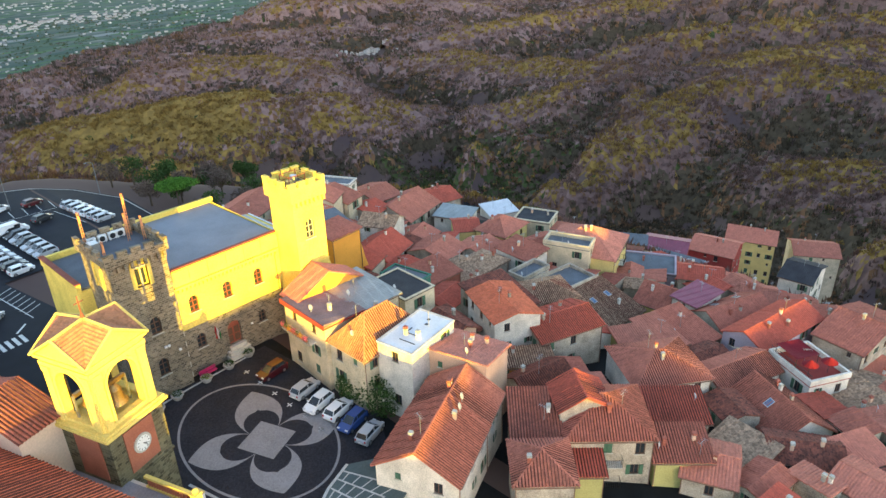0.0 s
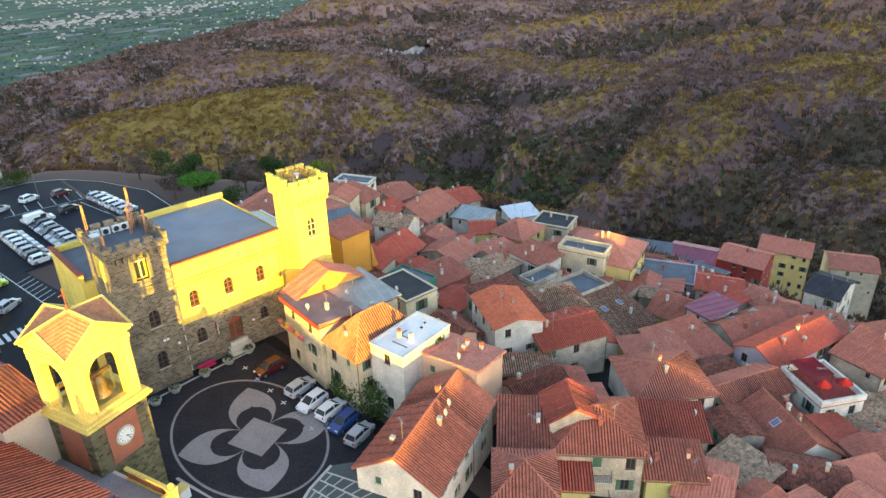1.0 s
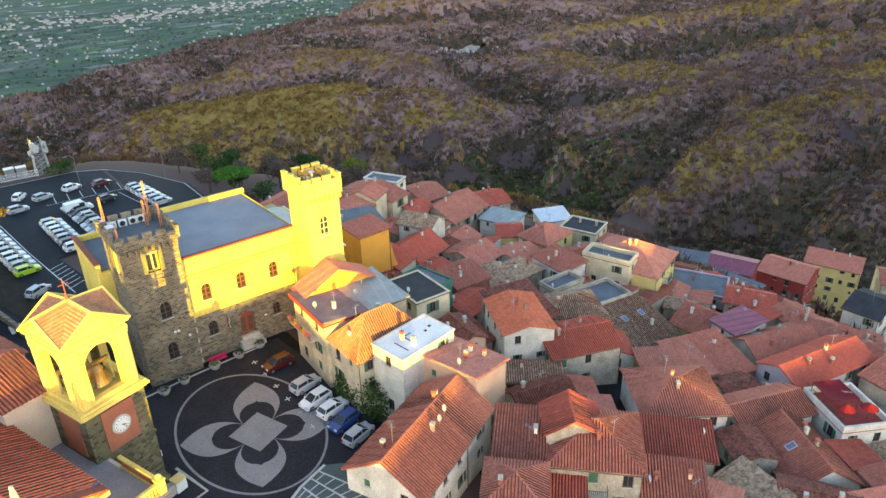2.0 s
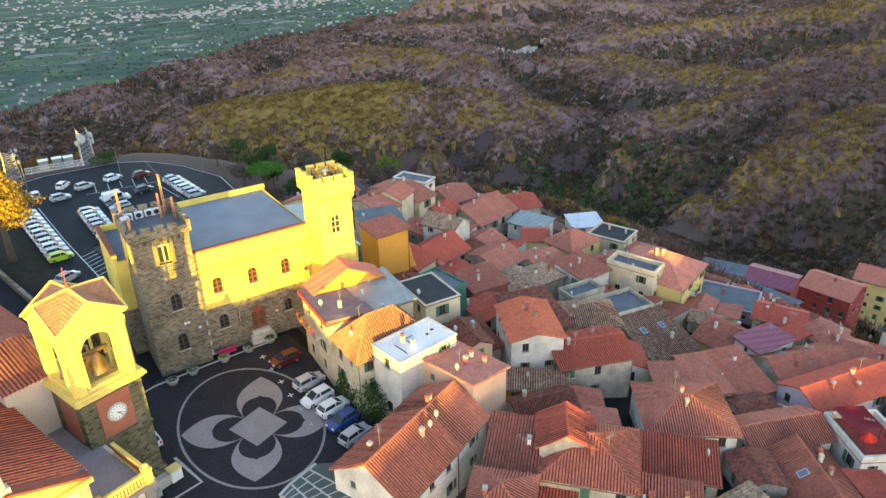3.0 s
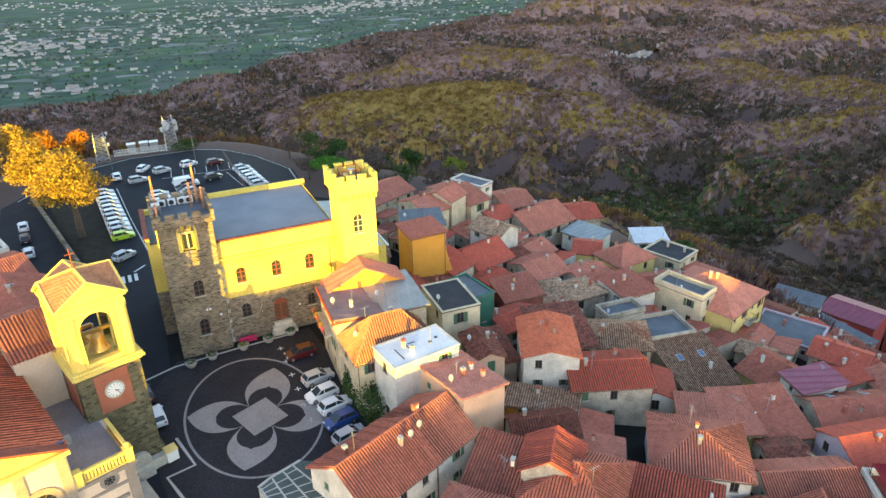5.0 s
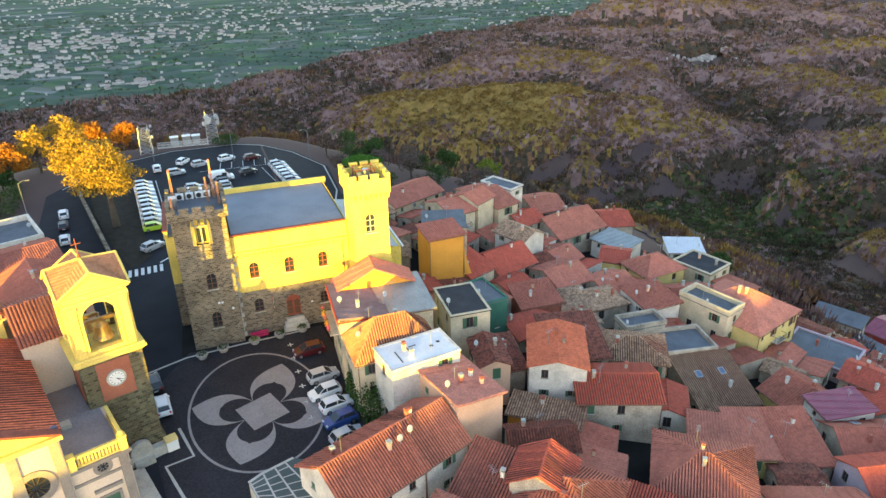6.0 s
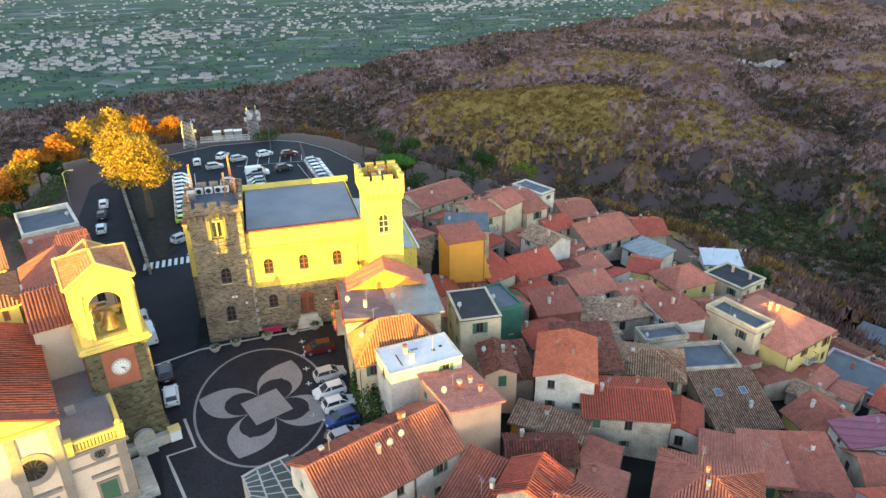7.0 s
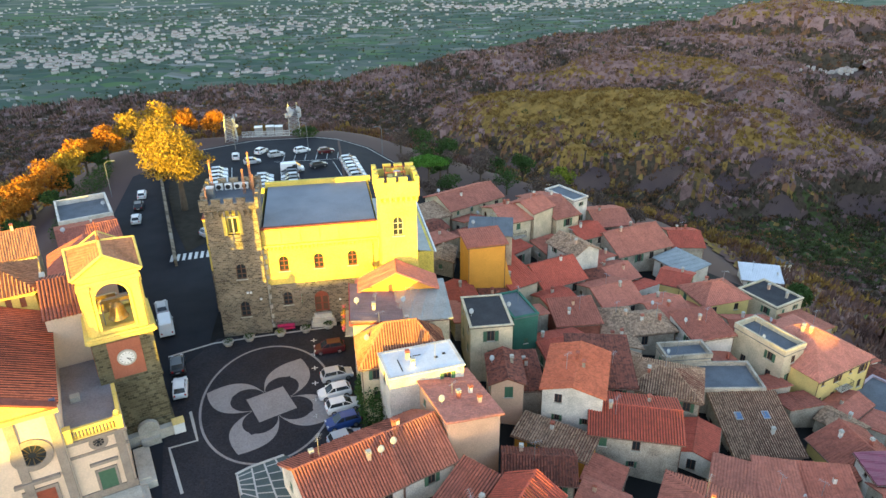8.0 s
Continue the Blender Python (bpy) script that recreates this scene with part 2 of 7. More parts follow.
def ground_material():
    m = bpy.data.materials.new("ground")
    m.use_nodes = True
    n, l = m.node_tree.nodes, m.node_tree.links
    b = n["Principled BSDF"]
    b.inputs["Roughness"].default_value, b.inputs["Specular IOR Level"].default_value = 0.95, 0.12
    pos = n.new("ShaderNodeNewGeometry")
    sep = n.new("ShaderNodeSeparateXYZ")
    l.new(pos.outputs["Position"], sep.inputs[0])
    vor = n.new("ShaderNodeTexVoronoi")             # the plain: fields as a patchwork
    vor.inputs["Scale"].default_value = 0.02
    turn = n.new("ShaderNodeMapping")              # long strips, set askew
    turn.inputs["Rotation"].default_value, turn.inputs["Scale"].default_value = (0, 0, 0.5), (0.55, 1.5, 0)
    l.new(pos.outputs["Position"], turn.inputs["Vector"])
    l.new(turn.outputs[0], vor.inputs["Vector"])
    fields = ramp_node(n, ((0, (0.040, 0.068, 0.050)), (0.25, (0.062, 0.098, 0.056)), (0.45, (0.095, 0.11, 0.090)), (0.65, (0.048, 0.082, 0.060)), (0.84, (0.075, 0.135, 0.050)), (0.93, (0.12, 0.125, 0.095)), (1, (0.22, 0.22, 0.20))))
    sepc = n.new("ShaderNodeSeparateColor")
    l.new(vor.outputs["Color"], sepc.inputs[0])
    l.new(sepc.outputs[0], fields.inputs[0])
    noi = n.new("ShaderNodeTexNoise")               # woodland floor
    noi.inputs["Scale"].default_value, noi.inputs["Detail"].default_value = 0.02, 6
    l.new(pos.outputs["Position"], noi.inputs["Vector"])
    wood = ramp_node(n, ((0.35, (0.085, 0.056, 0.054)), (0.65, (0.12, 0.078, 0.062))))
    l.new(noi.outputs[0], wood.inputs[0])
    def op(kind, p, q):
        k = n.new("ShaderNodeMath")
        k.operation = kind
        for i, v in enumerate((p, q)):
            if isinstance(v, float):
                k.inputs[i].default_value = v
            else:
                l.new(v, k.inputs[i])
        return k.outputs[0]
    far = n.new("ShaderNodeVectorMath")
    far.operation = "LENGTH"
    l.new(pos.outputs["Position"], far.inputs[0])
    side = op("MAXIMUM", op("SUBTRACT", op("DIVIDE", sep.outputs["X"], op("MAXIMUM", sep.outputs["Y"], 200.0)), 0.05), 0.0)
    edge = op("SUBTRACT", op("SUBTRACT", far.outputs["Value"], op("MULTIPLY", side, 2300.0)), 1720.0)
    rng = n.new("ShaderNodeMapRange")
    rng.inputs["From Min"].default_value, rng.inputs["From Max"].default_value = 160, 0
    l.new(op("ADD", edge, op("MULTIPLY", op("SUBTRACT", noi.outputs[0], 0.5), 300.0)), rng.inputs["Value"])
    mix = n.new("ShaderNodeMix")
    mix.data_type = "RGBA"
    l.new(rng.outputs[0], mix.inputs[0])
    l.new(fields.outputs[0], mix.inputs[6])
    l.new(wood.outputs[0], mix.inputs[7])
    l.new(mix.outputs[2], b.inputs["Base Color"])
    return m


build_ground(ground_material())

# ---------------------------------------------------------------- houses


def slope(a, b, top_l, top_r, height, lift, spacing=0.25, fine=4, wave=0.045):
    """One roof slope, ribbed like rows of tiles: from the eave a-b inwards by 'lift' and up by 'height'; its top edge starts and stops
    top_l and top_r in from the eave's ends."""
    a, b = Vector(a), Vector(b)
    L = (b - a).length
    u = (b - a) / L
    run = math.hypot(lift, height)
    up = (Vector((-u.y, u.x, 0)) * lift + Vector((0, 0, height))) / run
    nrm = u.cross(up).normalized()
    if wave > .1:
        fine = 6
    cols = max(8, int(L / spacing) * fine)
    rows = max(2, int(run / 1.2)) if wave else 1
    vs, fs = [], []
    for x in np.linspace(0, L, cols + 1):
        lim = 1.0
        if top_l > 0 and x < top_l:
            lim = min(lim, x / top_l)
        if top_r > 0 and x > L - top_r:
            lim = min(lim, (L - x) / top_r)
        h = wave * abs(math.sin(math.pi * x / spacing)) if wave else 0
        for k in range(rows + 1):
            v = run * lim * k / rows
            vs.append(a + u * float(x) + up * v + nrm * (h + (0.02 * ((k * 7 + int(x / spacing) * 5) % 4) if wave else 0)))
    r = rows + 1
    for i in range(cols):
        for k in range(rows):
            fs.append((i * r + k, (i + 1) * r + k, (i + 1) * r + k + 1, i * r + k + 1))
    n = len(vs)                      # underside and rims
    vs += [p - nrm * 0.14 for p in vs[:n]]
    for i in range(cols):
        fs.append((i * r, n + i * r, n + (i + 1) * r, (i + 1) * r))
        fs.append((n + i * r, n + i * r + rows, n + (i + 1) * r + rows, n + (i + 1) * r))
        fs.append((i * r + rows, (i + 1) * r + rows, n + (i + 1) * r + rows, n + i * r + rows))
    for k in range(rows):
        fs.append((k, k + 1, n + k + 1, n + k))
        fs.append((n + cols * r + k, n + cols * r + k + 1, cols * r + k + 1, cols * r + k))
    if wave > .1:                    # the channels between the covers, coloured dark in place of shade
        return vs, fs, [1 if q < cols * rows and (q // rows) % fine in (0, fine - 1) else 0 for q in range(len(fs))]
    return vs, fs


def join(*meshes):
    vs, fs = [], []
    for v, f in meshes:
        o = len(vs)
        vs += list(v)
        fs += [tuple(i + o for i in q) for q in f]
    return vs, fs


def wall_face(a, b, z0, z1, holes, depth=0.18):
    """A wall from a to b (outside to the right of a-b), with holes (u0, v0, u1, v1), v from z0; reveals go in by depth."""
    a, b = Vector((*a, 0)), Vector((*b, 0))
    L = (b - a).length
    u = (b - a) / L
    inn = Vector((-u.y, u.x, 0))
    us = sorted({0, L, *(h[0] for h in holes), *(h[2] for h in holes)})
    ws = sorted({0, z1 - z0, *(h[1] for h in holes), *(h[3] for h in holes)})
    vs, fs, ix = [], [], {}

    def at(x, w, d=0):
        k = (round(x, 3), round(w, 3), d)
        if k not in ix:
            ix[k] = len(vs)
            vs.append(a + u * x + Vector((0, 0, z0 + w)) + inn * (depth if d else 0))
        return ix[k]
    for x0, x1 in zip(us, us[1:]):
        for w0, w1 in zip(ws, ws[1:]):
            if any(h[0] - 1e-4 <= x0 and x1 <= h[2] + 1e-4 and h[1] - 1e-4 <= w0 and w1 <= h[3] + 1e-4 for h in holes):
                continue
            fs.append((at(x0, w0), at(x1, w0), at(x1, w1), at(x0, w1)))
    for h in holes:
        c = [(h[0], h[1]), (h[2], h[1]), (h[2], h[3]), (h[0], h[3])]
        for p, q in zip(c, c[1:] + c[:1]):
            fs.append((at(*p), at(*q), at(*q, 1), at(*p, 1)))
    return vs, fs


def window(parent, m, w, h, shutters, frame_mat, open_out):
    """A casement in an opening; m: the middle of its lower edge on the wall, x along the wall, y outwards."""
    bm = bmesh.new()
    t = 0.07
    for r in ((-w / 2, -.14, 0, -w / 2 + t, -.08, h), (w / 2 - t, -.14, 0, w / 2, -.08, h), (-w / 2 + t, -.14, h - t, w / 2 - t, -.08, h),
              (-w / 2 + t, -.14, 0, w / 2 - t, -.08, t), (-t / 2, -.14, t, t / 2, -.08, h - t)):
        box(bm, *r, m)
    f = part("window_frame", bm, frame_mat, parent)
    bm = bmesh.new()
    box(bm, -w / 2 + .02, -.13, .02, w / 2 - .02, -.11, h - .02, m)
    part("pane", bm, GLASS_DARK, f)
    bm = bmesh.new()
    box(bm, -w / 2 - .1, -.1, -.1, w / 2 + .1, .09, 0, m)
    part("window_sill", bm, STONE_TRIM, parent)
    if shutters:
        for s in (-1, 1):
            bm = bmesh.new()
            x0 = s * w / 2 if open_out else 0
            x1 = x0 + s * w / 2
            y = .03 if open_out else -.05
            box(bm, min(x0, x1) + .01, y, 0.0, max(x0, x1) - .01, y + .05, h, m)
            part("shutter", bm, shutters, parent)


HOUSE_RNG = random.Random(11)


FOOTPRINTS = []


def house(x, y, rot, w, d, z, roof, rise, wall, tile, label, axis=0, base=None, over=0.35, pitch_to=0, win=True, chimneys=1, near=False,
          shutters=SHUTTER_GREEN, parapet=0.0, skylights=0, balcony=0, aerial=None, name="house"):
    """A house whose front left eave corner is at x, y and whose front runs w along rot; d: its depth; z: height of the eaves.
    axis 0: the ridge runs along the front; 1: from front to back. pitch_to (shed): 0 high at the back, 1 at the right, 2 at the left, 3 at the front."""
    cosr, sinr = math.cos(radians(rot)), math.sin(radians(rot))
    corners = [(0, 0), (w, 0), (w, d), (0, d)]
    g0 = min(ground_z(x + a * cosr - b * sinr, y + a * sinr + b * cosr) for a, b in corners)
    h = z - (g0 - 0.6 if base is None else base)
    FOOTPRINTS.append((x, y, cosr, sinr, w, d, z))
    e = thing(name, pose(x, y, z - h, 0, 0, rot), label, "house")
    rng = HOUSE_RNG
    pieces = []
    for i in range(4):
        a, b = Vector(corners[i]), Vector(corners[(i + 1) % 4])
        L = (b - a).length
        u = (b - a) / L
        wx, wy = u.y * cosr + u.x * sinr, u.y * sinr - u.x * cosr
        holes = []
        if win and (wx * -0.35 + wy * -0.94 > 0.15 or (wx < -0.5 and wy < 0.6)):
            n = max(1, int((L - 0.8) / 2.6))
            for row in range(max(1, int((h - 0.7) / 2.9))):
                top = h - 0.55 - row * 2.9
                if top < 2.4:
                    break
                for k in range(n):
                    if rng.random() < 0.25:
                        continue
                    wd, ht = rng.choice(((0.9, 1.3), (0.85, 1.2), (1.0, 1.5), (0.6, 0.8)))
                    if row and top < 3.6 and rng.random() < 0.4:
                        wd, ht = 1.05, 2.1
                    mid = L * (k + 0.5) / n + rng.uniform(-.2, .2)
                    if L > wd + .3:
                        holes.append((mid - wd / 2, top - ht, mid + wd / 2, top))
        pieces.append(wall_face(a, b, 0, h, holes))
        for x0, v0, x1, v1 in holes:
            c = a + u * (x0 + x1) / 2
            window(e, pose(c.x, c.y, v0, 0, 0, math.degrees(math.atan2(u.y, u.x)) + 180), x1 - x0, v1 - v0,
                   shutters if rng.random() < 0.55 else None, FRAME_WOOD, rng.random() < 0.6)
    o = over
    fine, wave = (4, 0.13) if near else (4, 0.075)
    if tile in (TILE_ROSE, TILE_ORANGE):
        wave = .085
    if tile in (SHEET_GREY, SHEET_PURPLE):
        fine, wave = 2, 0.025
    top, ridges = [], []
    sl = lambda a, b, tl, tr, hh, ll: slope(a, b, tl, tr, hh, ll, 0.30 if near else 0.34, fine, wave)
    if roof == "gable":
        half = (d if axis == 0 else w) / 2
        k = rise / half
        zl, hh = h - k * o, rise + k * o
        if axis == 0:
            top = [sl((-o, -o, zl), (w + o, -o, zl), 0, 0, hh, half + o), sl((w + o, d + o, zl), (-o, d + o, zl), 0, 0, hh, half + o)]
            ridges = [((-o, half, h + rise), (w + o, half, h + rise))]
            ends = [((w, 0), (w, d), (w, half)), ((0, d), (0, 0), (0, half))]
        else:
            top = [sl((-o, d + o, zl), (-o, -o, zl), 0, 0, hh, half + o), sl((w + o, -o, zl), (w + o, d + o, zl), 0, 0, hh, half + o)]
            ridges = [((half, -o, h + rise), (half, d + o, h + rise))]
            ends = [((0, 0), (w, 0), (half, 0)), ((w, d), (0, d), (half, d))]
        for p, q, r in ends:
            pieces.append(([Vector((*p, h)), Vector((*q, h)), Vector((*r, h + rise))], [(0, 1, 2)]))
    elif roof == "hip":
        W, D = w + 2 * o, d + 2 * o
        s = min(W, D) / 2
        k = rise / s
        hz = h - 0.05
        top = [sl((-o, -o, hz), (w + o, -o, hz), s, s, rise, s), sl((w + o, d + o, hz), (-o, d + o, hz), s, s, rise, s),
               sl((w + o, -o, hz), (w + o, d + o, hz), s, s, rise, s), sl((-o, d + o, hz), (-o, -o, hz), s, s, rise, s)]
        p0, p1 = ((-o + s, d / 2), (w + o - s, d / 2)) if W >= D else ((w / 2, -o + s), (w / 2, d + o - s))
        tz = hz + rise
        ridges = [((*p0, tz), (*p1, tz)), ((-o, -o, hz), (*p0, tz)), ((w + o, d + o, hz), (*p1, tz)),
                  ((w + o, -o, hz), (*(p1 if W >= D else p0), tz)), ((-o, d + o, hz), (*(p0 if W >= D else p1), tz))]
    elif roof == "shed":
        c = [(-o, -o), (w + o, -o), (w + o, d + o), (-o, d + o)]
        i = (0, 3, 1, 2)[pitch_to]
        run = d if pitch_to in (0, 3) else w
        k = rise / run
        top = [sl((*c[i], h - k * o), (*c[(i + 1) % 4], h - k * o), 0, 0, rise + 2 * k * o, run + 2 * o)]
        hi = [0 if q in (i, (i + 1) % 4) else rise for q in range(4)]
        for q in range(4):
            a, b, ha, hb = corners[q], corners[(q + 1) % 4], hi[q], hi[(q + 1) % 4]
            if ha or hb:
                v = [Vector((*a, h)), Vector((*b, h))] + ([Vector((*b, h + hb))] if hb else []) + ([Vector((*a, h + ha))] if ha else [])
                pieces.append((v, [tuple(range(len(v)))]))
    else:
        part("roof", boxes((-.1, -.1, h - .05, w + .1, d + .1, h + .1)), tile, e)
        p, t = parapet, .22
        if p:
            part("parapet", boxes((-.12, -.12, h + .1, w + .12, t, h + p), (-.12, d - t, h + .1, w + .12, d + .12, h + p),
                                  (-.12, t, h + .1, t, d - t, h + p), (w - t, t, h + .1, w + .12, d - t, h + p)), wall, e)
    part("wall", join(*pieces), wall, e)
    for v in top:
        part("roof_slope", v, tile, e)
    for p, q in ridges:
        if (Vector(q) - Vector(p)).length > .3:
            bm = bmesh.new()
            bar(bm, p, q, .13, 8)
            part("ridge_cap", bm, tile, e)
    def on_roof(cx, cy):
        """Height of the roof over a point of the plan."""
        if roof == "gable":
            t = cy / (d / 2) if axis == 0 else cx / (w / 2)
            return h + rise * (t if t < 1 else 2 - t)
        if roof == "hip":
            return h + rise * min(1, min(cx, w - cx, cy, d - cy) / (min(w, d) / 2))
        if roof == "shed":
            return h + rise * (cy / d, cx / w, 1 - cx / w, 1 - cy / d)[pitch_to]
        return h + .1
    tilt = {"gable": math.degrees(math.atan2(rise, (d if axis == 0 else w) / 2)), "shed": math.degrees(math.atan2(rise, d if pitch_to in (0, 3) else w))}.get(roof, 0)
    for k in range(skylights):
        if roof == "shed" or axis == 0:
            cx, cy, turn = w * (k + .7) / (skylights + .4), d * (.3 if roof == "gable" else .62), 0
        else:
            cx, cy, turn = w * .26, d * (k + .7) / (skylights + .4), -90
        m = pose(cx, cy, on_roof(cx, cy) + .1, 0, 0, turn) @ pose(0, 0, 0, tilt)
        bm = bmesh.new()
        for r in ((-.45, -.6, 0, .45, -.5, .12), (-.45, .5, 0, .45, .6, .12), (-.45, -.5, 0, -.36, .5, .12), (.36, -.5, 0, .45, .5, .12)):
            box(bm, *r, m)
        s = part("skylight", bm, METAL, e)
        bm = bmesh.new()
        box(bm, -.36, -.5, .02, .36, .5, .07, m)
        part("pane", bm, SKY_GLASS, s)
    for k in range(balcony):
        bz = h - 3.0 - 2.9 * k
        bx = w * .5
        if bz > 1.5:
            s = part("balcony", boxes((bx - 1.3, -1.0, bz - .15, bx + 1.3, 0, bz)), STONE_TRIM, e)
            bm = bmesh.new()
            for q in range(14):
                bar(bm, (bx - 1.25 + q * .192, -.95, bz), (bx - 1.25 + q * .192, -.95, bz + .95), .018, 4)
            for y0 in (-.95, -.5):
                for sx in (-1.27, 1.27):
                    bar(bm, (bx + sx, y0, bz), (bx + sx, y0, bz + .95), .018, 4)
            bar(bm, (bx - 1.27, -.95, bz + .95), (bx + 1.27, -.95, bz + .95), .03, 5)
            for sx in (-1.27, 1.27):
                bar(bm, (bx + sx, -.95, bz + .95), (bx + sx, 0, bz + .95), .03, 5)
            part("railing", bm, BLACK_IRON, s)
    if (rng.random() < .6 if aerial is None else aerial) and h > 4:
        cx, cy = rng.uniform(.25, .75) * w, rng.uniform(.3, .7) * d
        z0 = on_roof(cx, cy)
        bm = bmesh.new()
        ht = rng.uniform(1.6, 2.6)
        bar(bm, (cx, cy, z0 - .2), (cx, cy, z0 + ht), .03, 5)
        a = rng.uniform(0, 3.14)
        ca, sa = math.cos(a), math.sin(a)
        bar(bm, (cx - .5 * ca, cy - .5 * sa, z0 + ht - .1), (cx + .7 * ca, cy + .7 * sa, z0 + ht - .1), .02, 4)
        for q in range(5):
            ox, oy = cx + (-.4 + q * .25) * ca, cy + (-.4 + q * .25) * sa
            bar(bm, (ox - .3 * sa, oy + .3 * ca, z0 + ht - .1), (ox + .3 * sa, oy - .3 * ca, z0 + ht - .1), .012, 4)
        part("aerial", bm, METAL, e)
    if rng.random() < .4 and h > 4:
        cx, cy = rng.choice((.1, .9)) * w, rng.uniform(.3, .7) * d
        z0 = on_roof(cx, cy)
        bm = bmesh.new()
        bar(bm, (cx, cy, z0 - .2), (cx, cy, z0 + .7), .03, 5)
        cyl(bm, 0, 0, 0, .07, .36, .2, 14, pose(cx, cy, z0 + .8, 65, 0, -rot + 25))
        part("satellite_dish", bm, DISH_WHITE, e)
    if roof in ("gable", "hip", "shed") and over:
        for y0, x0, x1 in ((-o - .05, -o, w + o),):
            bm = bmesh.new()
            bar(bm, (x0, y0, h - .18), (x1, y0, h - .18), .07, 6)
            for px in (x0 + .4, x1 - .4):
                bar(bm, (px, -.08, h - .3), (px, -.08, 0.3), .05, 6)
            if axis == 0 and roof == "gable" or roof == "hip" or (roof == "shed" and pitch_to == 0):
                part("gutter", bm, RUST_PIPE, e)
            else:
                bm.free()
    for k in range(chimneys + (1 if chimneys and rng.random() < .5 else 0)):
        cx, cy = rng.uniform(.2, .8) * w, rng.uniform(.25, .75) * d
        zz = on_roof(cx, cy)
        ch = part("chimney", boxes((cx - .18, cy - .18, zz - .8, cx + .18, cy + .18, zz + .8)), rng.choice((PL_SALMON, TILE_BROWN, PL_WHITE, PL_GREY)), e)
        part("chimney_cap", boxes((cx - .24, cy - .24, zz + .8, cx + .24, cy + .24, zz + .87), (cx - .17, cy - .17, zz + .87, cx - .09, cy + .17, zz + 1.02),
                                  (cx + .09, cy - .17, zz + .87, cx + .17, cy + .17, zz + 1.02), (cx - .23, cy - .23, zz + 1.02, cx + .23, cy + .23, zz + 1.08)), rng.choice((STONE_TRIM, TILE_BROWN)), ch)
    return e


# the houses round the square
house(4.3, -27.0, 22, 8.6, 8.5, 5.0, "gable", 2.7, PL_WHITE, TILE_BROWN, "white-plastered house with a red-brown ribbed tile roof by the square", near=True, chimneys=1)
house(12.3, -23.7, 22, 5.6, 8.4, 5.0, "gable", 2.6, PL_WHITE, TILE_PINK, "white house with a paler ribbed tile roof behind the square", near=True, chimneys=2)
house(17.2, -19.6, 14, 5.8, 7.9, 7.0, "shed", 0.9, PL_SALMON, TILE_ROSE, "tall salmon house with a pale pink tiled roof", pitch_to=2, near=True, chimneys=2)
MEMBRANE_HOUSE = house(12.3, -13.1, 8, 8.2, 4.9, 8.8, "flat", 0, PL_WHITE, MEMBRANE, "cream house with a flat white membrane roof", parapet=0.12, chimneys=1)
house(9.7, -8.0, 0, 9.6, 6.1, 7.1, "hip", 3.7, PL_CREAM, TILE_TAN, "cream house with a tan tile roof catching the sun", axis=1, near=True, chimneys=1)
SQUARE_HOUSE = house(9.3, -1.6, -3, 5.6, 8.5, 9.0, "shed", 0.4, PL_CREAM, FELT_BROWN, "cream house by the square with brown felt roof and flowery balcony", chimneys=1, pitch_to=2)
house(14.9, -1.9, -3, 5.9, 8.6, 8.9, "shed", 0.35, PL_CREAM, SHEET_GREY, "cream house with a seamed grey sheet-metal roof", chimneys=0)
house(10.4, 5.0, -3, 9.9, 3.2, 9.4, "gable", 2.5, PL_ORANGE, TILE_PINK, "rooftop loggia in orange plaster with a pink gabled roof", axis=1, base=8.7, chimneys=0, win=False, aerial=False)
house(23.8, -0.1, -3, 5.4, 7.7, 5.5, "flat", 0, PL_CREAM, FELT_BLACK, "beige house with a flat black felt roof", parapet=0.2, chimneys=0)
house(30.9, 4.9, 9, 3.6, 6.7, 3.0, "flat", 0, PL_GREEN, FELT_GREY, "low green house with a grey roof terrace", parapet=0.3, chimneys=0)
house(24.5, -8.2, -9, 3.8, 6.0, 3.0, "gable", 0.8, PL_SALMON, TILE_DARK, "narrow house with a dark red gabled roof", axis=1, chimneys=1)
ORANGE_HOUSE = house(28.0, 20.3, 3, 5.9, 5.0, 6.8, "shed", 0.5, PL_ORANGE, TILE_BROWN, "tall orange tower house with a flat brown roof and flared foot", chimneys=0, win=False, aerial=False)
house(29.3, 27.2, -16, 7.2, 7.6, 5.5, "flat", 0, PL_GREY, FELT_GREY, "house with a flat pale grey roof", chimneys=0)

# the upper lane
house(31.0, 49.4, 25, 12.9, 9.0, 0.6, "gable", 1.8, PL_CREAM, TILE_PINK, "long cream house with a red gabled roof")
house(39.3, 40.4, 15, 5.6, 9.0, 1.0, "gable", 1.5, PL_CREAM, TILE_PINK, "cream house with a red tile roof and balconies", balcony=2)
house(45.1, 41.9, 32, 5.6, 6.5, 2.0, "gable", 1.3, PL_CREAM, TILE_PINK, "tall cream house with a roof terrace")
house(50.3, 44.0, 17, 5.5, 13.4, -0.5, "gable", 1.6, PL_CREAM, TILE_PINK, "cream house with a long red roof and an arched door")
house(56.1, 50.3, 26, 4.0, 8.1, 0.0, "flat", 0, PL_WHITE, FELT_GREY, "house with a flat bluish roof terrace", parapet=0.4, chimneys=0)
house(54.7, 41.3, 17, 6.0, 6.7, -4.0, "gable", 1.2, PL_GREY, TILE_RED, "small grey house with a red roof")
house(60.1, 46.2, 0, 7.1, 10.1, -4.0, "gable", 1.4, PL_GREY, TILE_PINK, "grey house with a faded pink roof")
